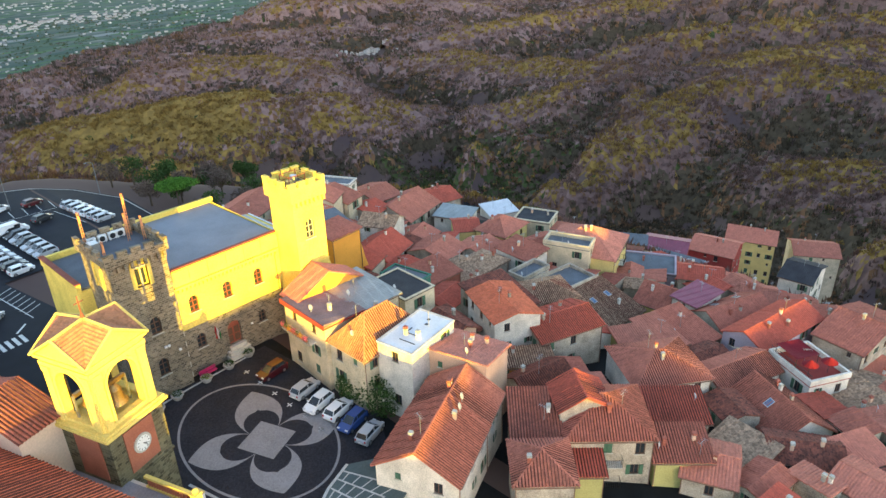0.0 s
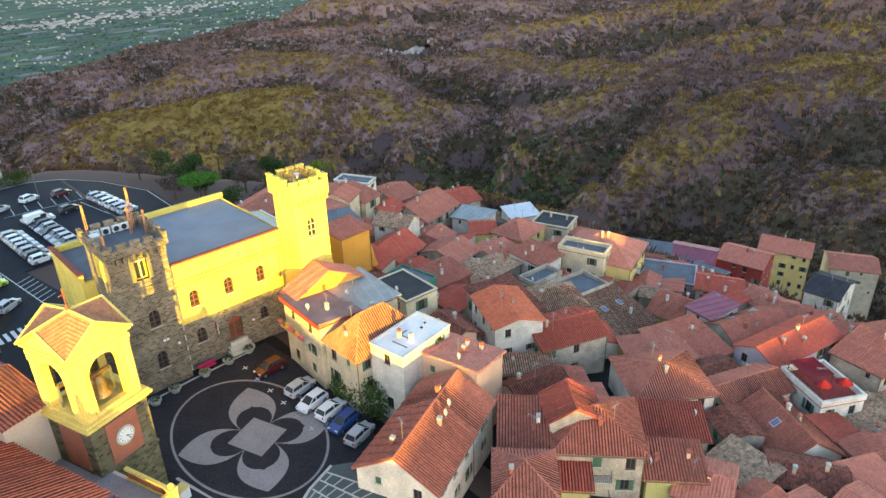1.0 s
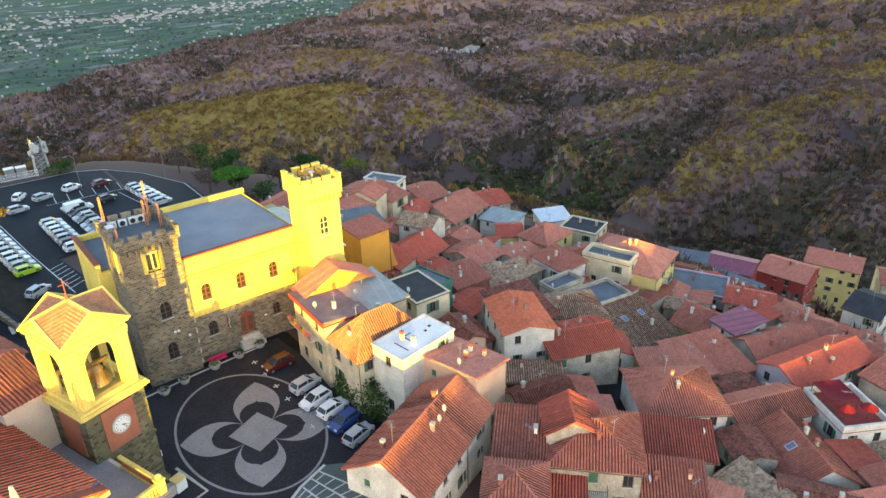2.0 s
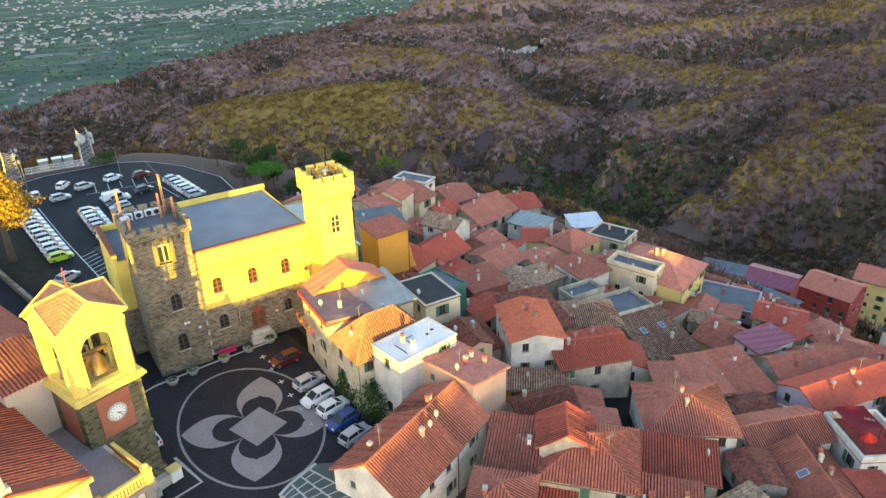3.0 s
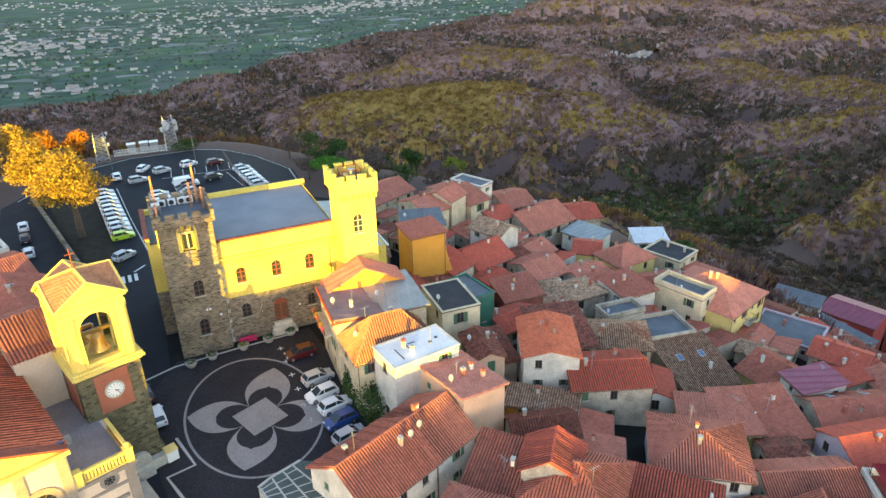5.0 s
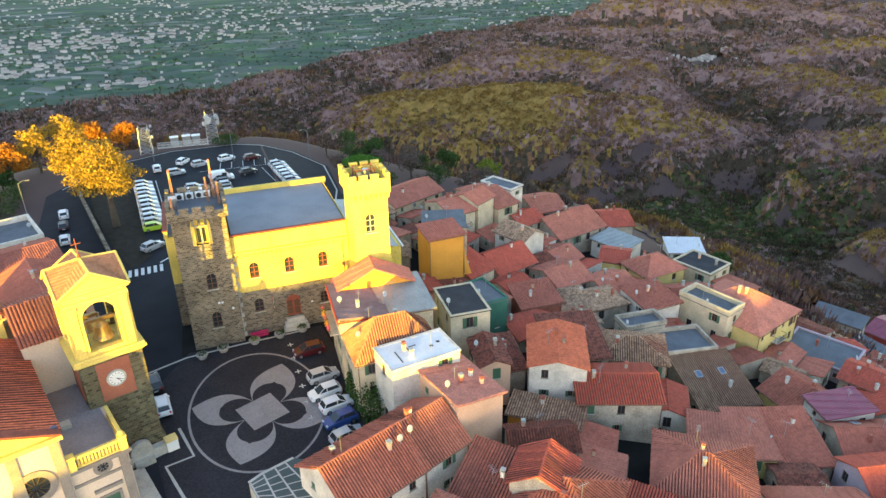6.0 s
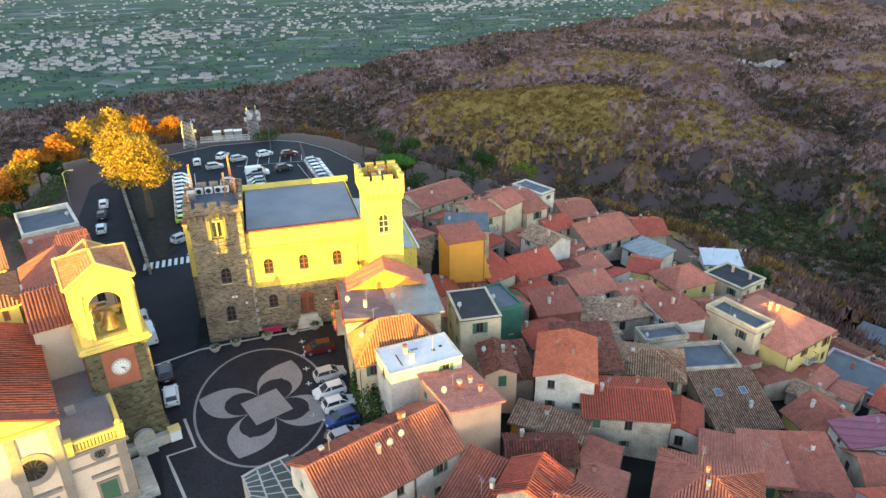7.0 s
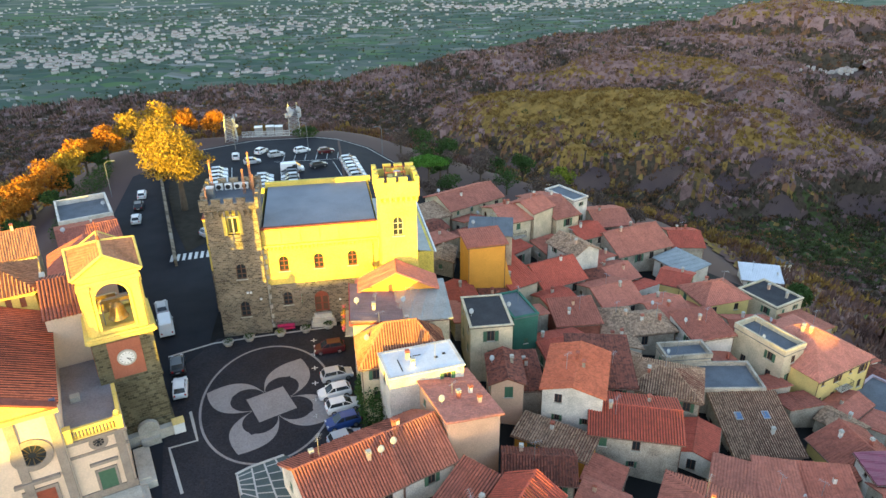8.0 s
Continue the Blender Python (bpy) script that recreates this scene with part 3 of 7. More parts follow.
house(34.8, 19.7, 22, 5.3, 7.0, -0.8, "shed", 1.6, PL_CREAM, TILE_RED, "low cream house with a red sloping roof")
house(41.2, 22.4, 17, 8.3, 8.5, -3.0, "gable", 2.4, PL_GREY, TILE_RED, "wide house with a red gabled roof and a dark balcony", balcony=1)
house(46.1, 35.8, -67, 7.0, 5.7, -1.2, "gable", 1.4, PL_WHITE, TILE_OLD, "pale house with old straw-coloured tiles")
house(60.8, 36.7, 14, 12.2, 11.0, -6.0, "gable", 2.6, PL_GREY, TILE_PINK, "large grey house with a wide red roof")
house(54.9, 26.7, 19, 6.4, 7.0, -6.0, "gable", 1.4, PL_GREY, TILE_PINK, "grey house with a pinkish tile roof")
house(47.5, 24.3, -80, 8.6, 7.0, -3.8, "gable", 1.5, PL_GREY, TILE_PINK, "old stone house with a red gabled roof", axis=1)
house(39.1, 9.8, -3, 6.5, 5.6, -2.0, "shed", 1.1, TILE_BROWN, TILE_BROWN, "brown-walled house with a brown roof", win=False)
house(46.7, 11.0, -5, 5.5, 5.5, -4.0, "hip", 1.2, PL_GREY, TILE_OLD, "old house with a weathered tile roof")
house(50.5, 8.3, -1, 6.5, 6.1, -4.0, "hip", 1.3, PL_GREY, TILE_OLD, "old house with a hipped weathered roof")
house(56.3, 11.3, 11, 6.5, 8.5, -5.0, "gable", 1.6, PL_GREY, TILE_PINK, "house with a red gabled roof")
house(58.0, 4.6, 3, 6.5, 6.8, -3.6, "shed", 0.7, PL_WHITE, TILE_BROWN, "house with a low brown roof above a terrace")
house(63.0, 26.2, -40, 5.0, 6.5, -6.0, "gable", 1.0, PL_YELLOW, TILE_RED, "yellow house with a red roof")
house(65.8, 23.3, -84, 7.0, 8.5, -5.6, "hip", 2.2, PL_YELLOW, TILE_PINK, "yellow house with a hipped red roof")
house(75.3, 20.9, -71, 7.6, 6.5, -6.0, "flat", 0, PL_CREAM, FELT_BLACK, "yellow house with a flat black roof", parapet=0.35, chimneys=1)
house(67.9, 36.9, -70, 7.8, 5.7, -7.0, "shed", 0.5, PL_WHITE, SHEET_GREY, "white house with a grey sheet roof", chimneys=0)
house(73.6, 40.7, -13, 6.0, 9.0, -7.0, "gable", 1.4, PL_GREY, TILE_RED, "house with a red roof at the village edge")
house(87.9, 37.3, -24, 7.3, 5.7, -14.0, "shed", 0.8, PL_WHITE, MEMBRANE, "house with a white roof at the village edge", chimneys=0)
house(99.8, 57.9, -67, 7.7, 11.1, -22.0, "gable", 1.6, PL_WHITE, FELT_BLACK, "house with a dark roof below the village", chimneys=0)

# the middle of the village
house(29.9, -10.6, -26, 6.8, 9.0, 3.4, "gable", 0.9, PL_WHITE, TILE_ORANGE, "white house with a bright orange gabled roof", axis=1, near=True, chimneys=2)
house(34.0, -15.5, -21, 9.8, 7.5, 0.4, "gable", 1.3, PL_GREY, TILE_RED, "grey-plastered house with a bright red roof", near=True)
house(35.1, -6.8, -14, 7.6, 9.0, 0.2, "shed", 1.4, PL_GREY, TILE_DARK, "old house with a dark mottled tile roof")
house(42.5, -6.4, -30, 8.8, 7.0, -1.5, "hip", 1.7, PL_GREY, TILE_OLD, "old house with a hipped roof of weathered tiles", near=True)
house(53.3, -15.0, -8, 8.4, 9.0, -7.0, "shed", 2.3, PL_GREY, TILE_OLD, "house with a long ribbed roof of old tiles and skylights", skylights=2, near=True, chimneys=1)
house(53.1, -5.2, -10, 9.0, 6.0, -4.8, "flat", 0, PL_GREY, FELT_GREY, "ruined roof terrace with pale parapet walls", parapet=0.7, chimneys=0)
house(51.6, 0.6, -4, 6.5, 3.4, -3.6, "flat", 0, PL_GREY, FELT_GREY, "roof terrace with a stained grey wall", parapet=0.8, chimneys=0)
house(66.6, 7.2, -12, 6.6, 6.8, -6.0, "gable", 1.2, PL_GREY, TILE_BROWN, "grey house with a brown roof")
house(71.6, -4.8, 18, 11.8, 13.0, -5.8, "hip", 3.6, PL_YELLOW, TILE_ROSE, "tall cream house with a broad orange hipped roof", chimneys=2, shutters=SHUTTER_BROWN, balcony=2)
house(68.2, -1.5, 18, 4.2, 8.5, -3.6, "flat", 0, PL_CREAM, FELT_GREY, "grey house with a walled roof terrace", parapet=0.9, chimneys=0)
house(45.8, -21.6, -34, 5.0, 5.0, -4.6, "shed", 0.9, PL_OLIVE, TILE_PINK, "low house with a faded tile roof", chimneys=0)
house(49.8, -25.6, -22, 4.2, 7.4, -4.6, "shed", 1.0, PL_OLIVE, TILE_PINK, "low house with a faded tile roof", chimneys=0)
house(53.4, -27.4, -18, 6.8, 8.4, -5.6, "shed", 1.4, PL_GREY, TILE_BROWN, "house with a plain brown roof and a small dormer", chimneys=1)
house(64.9, -12.8, -88, 7.6, 8.0, -8.0, "gable", 2.2, PL_YELLOW, TILE_BROWN, "house with a brown tile roof and a white dormer")
house(66.4, -18.7, -102, 4.6, 6.5, -5.5, "shed", 0.5, PL_WHITE, SHEET_PURPLE, "white attic storey with a purple sheet roof", chimneys=0)
house(79.0, -2.5, -64, 10.2, 8.3, -11.5, "flat", 0, PL_LILAC, FELT_GREY, "lilac house with a cluttered roof terrace", parapet=0.4, chimneys=1)
house(78.5, -14.1, -112, 8.3, 8.0, -9.0, "gable", 1.5, PL_GREY, TILE_RED, "house with a red roof")

# the lower lanes
house(26.1, -12.8, -41, 8.5, 3.2, -0.8, "shed", 0.6, PL_ORANGE, TILE_OLD, "low orange house with a roof of old loose tiles", near=True)
house(28.4, -6.5, -7, 3.0, 7.1, 0.3, "shed", 0.6, PL_GREY, TILE_DARK, "narrow house with a brown tile roof")
house(22.5, -21.6, -15, 7.0, 4.6, 1.4, "gable", 1.2, PL_GREY, TILE_DARK, "house with a dark red roof", near=True)
house(8.3, -30.5, -47, 5.6, 5.8, 4.3, "hip", 1.6, PL_GREY, TILE_PINK, "small house with a pyramid tile roof", near=True)
house(13.9, -25.9, -48, 5.0, 6.0, 3.1, "shed", 1.9, PL_GREY, TILE_BROWN, "house with a dark ribbed tile roof", pitch_to=0, near=True)
house(17.4, -30.1, -48, 9.0, 8.6, 3.4, "hip", 2.5, PL_GREY, TILE_BROWN, "grey house with a steep hipped tile roof and balcony", balcony=2, near=True, chimneys=2)
house(18.9, -28.3, -40, 5.4, 4.6, 5.2, "gable", 1.5, PL_GREY, TILE_RED, "raised attic with a grey front wall and a small tiled gable", axis=1, base=3.4, win=False, near=True, chimneys=0, aerial=False)
house(14.6, -31.6, -48, 4.2, 4.4, 1.6, "shed", 0.8, PL_OLIVE, TILE_RED, "lean-to house with red tiles", near=True, chimneys=0)
house(35.0, -28.8, -37, 10.0, 9.0, -1.0, "hip", 2.0, PL_WHITE, TILE_PINK, "pale house with a broad hipped tile roof", near=True, chimneys=2)
house(23.4, -37.2, -49, 5.8, 4.4, 0.7, "shed", 1.0, PL_OLIVE, TILE_BROWN, "olive-yellow house with a red tile roof", near=True)
house(28.6, -31.6, -48, 9.0, 5.0, -0.8, "shed", 1.0, PL_GREY, TILE_RED, "low house with a dark red roof", near=True, chimneys=0)
house(46.0, -36.0, -122, 9.6, 8.0, -4.7, "gable", 2.6, PL_WHITE, TILE_BROWN, "white house with a brown tile roof and a skylight", skylights=1, near=True, chimneys=2)
house(45.5, -35.8, -22, 10.2, 6.0, -4.2, "gable", 1.3, PL_WHITE, TILE_PINK, "pale house with a faded pink tile roof", near=True, chimneys=0)
house(59.5, -29.9, -103, 6.6, 14.5, -4.2, "gable", 1.6, PL_LILAC, TILE_RED, "house with a red roof along the lane", axis=1, chimneys=3)
house(57.0, -37.3, -121, 7.6, 6.2, -3.8, "flat", 0, PL_WHITE, PL_RED, "roof terrace with white parapet and a red floor", parapet=0.9, chimneys=0)
house(65.3, -22.3, -110, 6.9, 11.4, -6.5, "gable", 1.8, PL_GREY, TILE_BROWN, "house with a brown tile roof and two skylights", axis=1, skylights=2)
house(67.7, -39.9, -101, 7.0, 14.0, -4.5, "gable", 1.8, PL_GREY, TILE_BROWN, "long house with a brown tile roof")
house(79.8, -21.3, -110, 6.0, 6.0, -8.0, "gable", 1.2, PL_GREY, TILE_PINK, "small house with a pale tile roof")
house(76.7, -26.1, -72, 5.3, 6.5, -8.0, "gable", 1.2, PL_GREY, TILE_PINK, "small house with a pale tile roof")
house(75.6, -35.3, -115, 4.6, 7.1, -7.0, "gable", 1.0, PL_GREY, TILE_BROWN, "small house with a brown roof")
house(77.2, -14.8, -65, 7.4, 6.0, -8.0, "gable", 1.2, PL_GREY, TILE_RED, "house with a red roof")
house(56.8, -43.5, -119, 7.4, 6.0, -6.2, "shed", 1.2, PL_GREY, TILE_OLD, "low house with old mossy tiles")
house(33.9, -38.3, -100, 6.2, 5.0, -3.2, "shed", 0.8, PL_GREY, TILE_OLD, "low house with old pale tiles", chimneys=0)
house(24.5, -39.7, -70, 5.2, 6.5, -0.4, "gable", 1.0, PL_GREY, TILE_PINK, "house with a pinkish roof")
house(36.0, -45.0, -61, 7.6, 5.2, -3.2, "gable", 1.0, PL_GREY, TILE_DARK, "house with a dark red roof")
house(101.0, -25.0, -88, 6.0, 10.0, -14.0, "gable", 1.5, PL_WHITE, FELT_BLACK, "white house with a dark slate roof", chimneys=0)
house(122.0, 14.2, -72, 10.8, 9.5, -28.0, "gable", 1.2, PL_RED, SHEET_PURPLE, "dark red shed with a purple roof", chimneys=0, win=False)
house(138.9, 8.8, -81, 11.7, 11.4, -33.0, "gable", 2.0, PL_RED, TILE_PINK, "red house with a red tile roof below the village")
house(173.1, 11.2, -74, 14.4, 11.0, -43.0, "gable", 2.6, PL_YELLOW, TILE_PINK, "yellow house with a red roof in a garden")
house(181.1, -7.4, -62, 13.0, 12.0, -46.0, "gable", 2.0, PL_CREAM, TILE_PINK, "house with a wide pinkish roof below the village")
house(108.4, 16.7, -64, 9.0, 4.5, -22.0, "shed", 0.5, PL_GREY, FELT_GREY, "long grey shed below the village", chimneys=0, win=False)
house(98.8, 2.0, -87, 11.0, 5.0, -18.0, "shed", 0.5, PL_GREY, FELT_GREY, "grey shed at the village edge", chimneys=0, win=False)

# houses beyond the church
house(-28.2, 13.6, 18, 9.6, 13.0, 8.6, "gable", 2.0, PL_SALMON, TILE_BROWN, "house behind the church with a brown tile roof", axis=1, chimneys=1)
house(-32.0, 30.0, 21, 8.4, 12.0, 6.6, "gable", 1.6, PL_CREAM, TILE_BROWN, "house by the road with a weathered brown roof", chimneys=1)
house(-46.0, 24.0, 20, 12.0, 11.0, 8.0, "gable", 2.2, PL_CREAM, TILE_TAN, "large house with a red roof catching the sun", chimneys=2)
house(-37.4, 45.8, 20, 8.4, 11.0, 4.6, "flat", 0, PL_WHITE, FELT_GREY, "house with a grey flat roof and high white parapets", parapet=1.1, chimneys=0)
house(-129, 300, 10, 16, 9, -62, "gable", 2.4, PL_SALMON, TILE_RED, "pink house with a red roof on the slope below", chimneys=1)

h = 6.8 - ORANGE_HOUSE.location.z
part("buttress", ([(5.9, -.05, h - 2.5), (5.9, 5.05, h - 2.5), (6.6, 5.05, h - 5.5), (6.6, -.05, h - 5.5), (8.6, 5.05, 0), (8.6, -.05, 0), (5.9, -.05, 0), (5.9, 5.05, 0)],
                  [(0, 3, 2, 1), (3, 5, 4, 2), (6, 5, 3, 0), (1, 2, 4, 7)]), PL_ORANGE, ORANGE_HOUSE, "flared orange foot")
# balcony with flower boxes on the house by the square
h = 9.0 - SQUARE_HOUSE.location.z
b = part("balcony", boxes((-1.1, 2.0, h - 3.1, 0, 8.0, h - 2.95)), STONE_TRIM, SQUARE_HOUSE)
for k in range(26):
    bm = bmesh.new()
    bar(bm, (-1.05, 2.05 + k * .236, h - 2.95), (-1.05, 2.05 + k * .236, h - 2.0), .02, 4)
    part("baluster", bm, BLACK_IRON, b)
bm = bmesh.new()
bar(bm, (-1.05, 2.0, h - 2.0), (-1.05, 8.0, h - 2.0), .03, 5)
part("rail", bm, BLACK_IRON, b)
FLOWERS = (mat("flowers_pink", (0.6, 0.12, 0.2), 0.8, 0.5, 3, 12, 0, island=0.8), mat("flowers_yellow", (0.65, 0.35, 0.04), 0.8, 0.5, 3, 12, 0, island=0.8), mat("balcony_leaves", (0.07, 0.10, 0.03), 0.8, 0.5, 3, 12, 0, island=0.8))
flower_rng = random.Random(9)
for k in range(7):
    y0 = 2.2 + k * .82
    f = part("flower_box", boxes((-1.3, y0, h - 2.5, -1.08, y0 + .7, h - 2.25)), TILE_BROWN, b)
    vs, fs = [], []
    for q in range(90):
        c = Vector((-1.2 + flower_rng.gauss(0, .14), y0 + flower_rng.uniform(0, .7), h - 2.1 + flower_rng.gauss(0, .16)))
        for w in range(3):
            vs.append(c + Vector((flower_rng.uniform(-.1, .1), flower_rng.uniform(-.1, .1), flower_rng.uniform(-.1, .1))))
        fs.append((len(vs) - 3, len(vs) - 2, len(vs) - 1))
    part("flowers", (vs, fs), FLOWERS[k % 3], f)
# a red gutter edge round the brown roof
part("gutter", boxes((-.42, -.5, h - .1, -.3, 8.9, h + .55), (-.3, -.5, h - .1, 5.6, -.4, h + .1)), PL_RED, SQUARE_HOUSE)


def infill():
    """Low houses in the gaps between the others, so that the lanes stay narrow."""
    rng = random.Random(31)
    kinds = ((TILE_OLD, "weathered old tiles"), (TILE_BROWN, "brown tiles"), (TILE_PINK, "faded pink tiles"), (TILE_DARK, "dark tiles"), (TILE_RED, "red tiles"))

    def gap(x, y):
        best = 99
        for hx, hy, c, s, w, d, z in FOOTPRINTS:
            u, v = (x - hx) * c + (y - hy) * s, (y - hy) * c - (x - hx) * s
            best = min(best, math.hypot(max(0, -u, u - w), max(0, -v, v - d)))
        return best
    for y in range(50, -66, -2):
        for x in range(26, 98, 2):
            if y > 104 - 0.95 * x - 12 or (x > 82 and y > 8) or (y < -50 and x < 34):
                continue
            g = gap(x, y)
            if g < 2.2:
                continue
            near = sorted(FOOTPRINTS, key=lambda f: (f[0] + f[4] / 2 * f[2] - x) ** 2 + (f[1] + f[5] / 2 * f[2] - y) ** 2)[:3]
            z = min(f[6] for f in near) - rng.uniform(0.8, 2.0)
            z = min(max(z, ground_z(x, y) + 2.6), ground_z(x, y) + 7)
            rot = math.degrees(math.atan2(near[0][3], near[0][2])) + rng.choice((0, 90, 180))
            s = min(4.2, g * 1.15)
            w, d = 2 * s * rng.uniform(.8, 1.0), 2 * s * rng.uniform(.65, .9)
            a = radians(rot)
            tile, words = rng.choice(kinds)
            house(x - w / 2 * math.cos(a) + d / 2 * math.sin(a), y - w / 2 * math.sin(a) - d / 2 * math.cos(a), rot, w, d, z, rng.choice(("shed", "gable", "shed")), rng.uniform(.5, .9),
                  rng.choice((PL_GREY, PL_CREAM, PL_WHITE, PL_GREY)), tile, "small low house between the lanes roofed with " + words, chimneys=rng.choice((0, 1)), over=.25)


infill()

# red awning, table and chairs on the red terrace
CLOTH_RED = mat("awning_red", (0.16, 0.012, 0.018), 0.8, 0.3, 0.8, 9, 0.1)
TERRACE = pose(57.0, -37.3, -3.7, 0, 0, -121)
e = thing("terrace_awning", TERRACE, "red fabric awning on thin posts over the roof terrace", "awning")
for x, y in ((.5, .5), (4.2, .5), (.5, 4.0), (4.2, 4.0)):
    bm = bmesh.new()
    bar(bm, (x, y, 0), (x, y, 1.9), .04, 6)
    part("post", bm, BLACK_IRON, e)
vs = [(.4 + 3.9 * i / 6, .4 + 3.7 * k / 6, 1.9 - .28 * math.sin(math.pi * i / 6) * math.sin(math.pi * k / 6)) for k in range(7) for i in range(7)]
vs += [(x, y, z - .03) for x, y, z in vs]
fs = [(k * 7 + i, k * 7 + i + 1, k * 7 + i + 8, k * 7 + i + 7) for k in range(6) for i in range(6)]
part("canopy", (vs, fs + [tuple(q + 49 for q in f[::-1]) for f in fs]), CLOTH_RED, e, "sagging red cloth")
for x, y in ((5.6, 1.4), (5.9, 4.2)):
    e = thing("parasol", TERRACE @ pose(x, y, 0), "half-folded dark red parasol on the roof terrace", "parasol", "parasols on the terrace")
    bm = bmesh.new()
    bar(bm, (0, 0, 0), (0, 0, 2.5), .03, 6)
    part("pole", bm, BLACK_IRON, e)
    bm = bmesh.new()
    cyl(bm, 0, 0, 1.75, 2.45, 1.05, .05, 10)
    part("canopy", bm, CLOTH_RED, e)
e = thing("terrace_railing", TERRACE, "black iron railing along the edge of the red terrace", "railing")
for k in range(30):
    bm = bmesh.new()
    bar(bm, (.1 + k * .255, .05, .7), (.1 + k * .255, .05, 1.5), .02, 4)
    part("baluster", bm, BLACK_IRON, e)
bm = bmesh.new()
bar(bm, (.05, .05, 1.5), (7.55, .05, 1.5), .035, 5)
part("rail", bm, BLACK_IRON, e)

# dark slits and vents in the white membrane roof
h = 8.8 - MEMBRANE_HOUSE.location.z
for x, y, w, d in ((1.6, .8, .12, 2.2), (3.1, 1.2, .12, 2.0), (3.4, 3.1, .9, .12), (5.6, 2.0, .35, .35), (6.6, 2.4, .35, .35)):
    part("roof_slit", boxes((x, y, h + .1, x + w, y + d, h + .14)), FELT_BLACK, MEMBRANE_HOUSE)

# ---------------------------------------------------------------- the castle


def masonry(name, stones, mortar, w=0.55, h=0.28, bump=0.5, vary=0.35):
    """Coursed rubble: stones of uneven colour with recessed joints, on upright faces."""
    m = bpy.data.materials.new(name)
    m.use_nodes = True
    n, l = m.node_tree.nodes, m.node_tree.links
    b = n["Principled BSDF"]
    b.inputs["Roughness"].default_value, b.inputs["Specular IOR Level"].default_value = 0.92, 0.12
    pos, sep, com, add = n.new("ShaderNodeNewGeometry"), n.new("ShaderNodeSeparateXYZ"), n.new("ShaderNodeCombineXYZ"), n.new("ShaderNodeMath")
    l.new(pos.outputs["Position"], sep.inputs[0])
    l.new(sep.outputs["X"], add.inputs[0])
    l.new(sep.outputs["Y"], add.inputs[1])
    l.new(add.outputs[0], com.inputs["X"])
    l.new(sep.outputs["Z"], com.inputs["Y"])
    warp = n.new("ShaderNodeTexNoise")
    warp.inputs["Scale"].default_value = 1.7
    l.new(pos.outputs["Position"], warp.inputs["Vector"])
    vm = n.new("ShaderNodeVectorMath")
    vm.operation = "MULTIPLY_ADD"
    l.new(warp.outputs["Color"], vm.inputs[0])
    vm.inputs[1].default_value = (0.22, 0.22, 0)
    l.new(com.outputs[0], vm.inputs[2])
    br = n.new("ShaderNodeTexBrick")
    br.inputs["Scale"].default_value = 1.0
    br.inputs["Brick Width"].default_value, br.inputs["Row Height"].default_value = w, h
    br.inputs["Mortar Size"].default_value, br.inputs["Mortar Smooth"].default_value = 0.025, 0.3
    br.inputs["Color1"].default_value = (*[c * (1 - vary) for c in stones], 1)
    br.inputs["Color2"].default_value = (*[c * (1 + vary) for c in stones], 1)
    br.inputs["Mortar"].default_value = (*mortar, 1)
    l.new(vm.outputs[0], br.inputs["Vector"])
    big = n.new("ShaderNodeTexNoise")
    big.inputs["Scale"].default_value, big.inputs["Detail"].default_value = 0.35, 4
    l.new(pos.outputs["Position"], big.inputs["Vector"])
    mul = n.new("ShaderNodeMix")
    mul.data_type, mul.blend_type = "RGBA", "MULTIPLY"
    mul.inputs[0].default_value = 0.6
    l.new(br.outputs["Color"], mul.inputs[6])
    gr = ramp_node(n, ((0.3, (0.45, 0.45, 0.45)), (0.7, (1, 1, 1))))
    l.new(big.outputs[0], gr.inputs[0])
    l.new(gr.outputs[0], mul.inputs[7])
    l.new(mul.outputs[2], b.inputs["Base Color"])
    bp = n.new("ShaderNodeBump")
    bp.invert = True
    bp.inputs["Strength"].default_value, bp.inputs["Distance"].default_value = bump, 0.06
    l.new(br.outputs["Fac"], bp.inputs["Height"])
    l.new(bp.outputs[0], b.inputs["Normal"])
    return m


STONE_WALL = masonry("rubble_stone", (0.21, 0.168, 0.118), (0.34, 0.30, 0.24), 0.46, 0.25, 0.7, 0.5)
STONE_DARK = masonry("tufa_stone", (0.15, 0.128, 0.075), (0.22, 0.19, 0.125), 0.6, 0.3, 0.6, 0.45)
CASTLE_PL = mat("castle_plaster", (0.64, 0.49, 0.12), 0.9, 0.34, 0.35, 6, 0.25)
BRICK_RED = mat("red_render", (0.36, 0.13, 0.08), 0.9, 0.2, 0.6, 8, 0.2)
RUST = mat("rust_coping", (0.22, 0.07, 0.05), 0.8, 0.3, 1, 8, 0.2)
WOOD_RED = mat("varnished_wood", (0.26, 0.06, 0.03), 0.5, 0.3, 2, 12, 0.1)
BRONZE = mat("bronze", (0.30, 0.20, 0.08), 0.45, 0.3, 2, 10, 0.1, metal=0.8)
WHITE_PAINT = mat("white_paint", (0.75, 0.75, 0.73), 0.6, 0.1, 2, 12, 0.05)
BLACK_PAINT = mat("black_paint", (0.02, 0.02, 0.02), 0.5, 0.2, 2, 12, 0.05)


def arch_ring(w, h, n=10):
    """Outline of an opening with a round head, from lower left, anticlockwise seen from in front: x across, z up."""
    r = w / 2
    pts = [(-r, 0), (r, 0)]
    pts += [(r * math.cos(math.pi * k / n), h - r + r * math.sin(math.pi * k / n)) for k in range(n + 1)]
    return pts


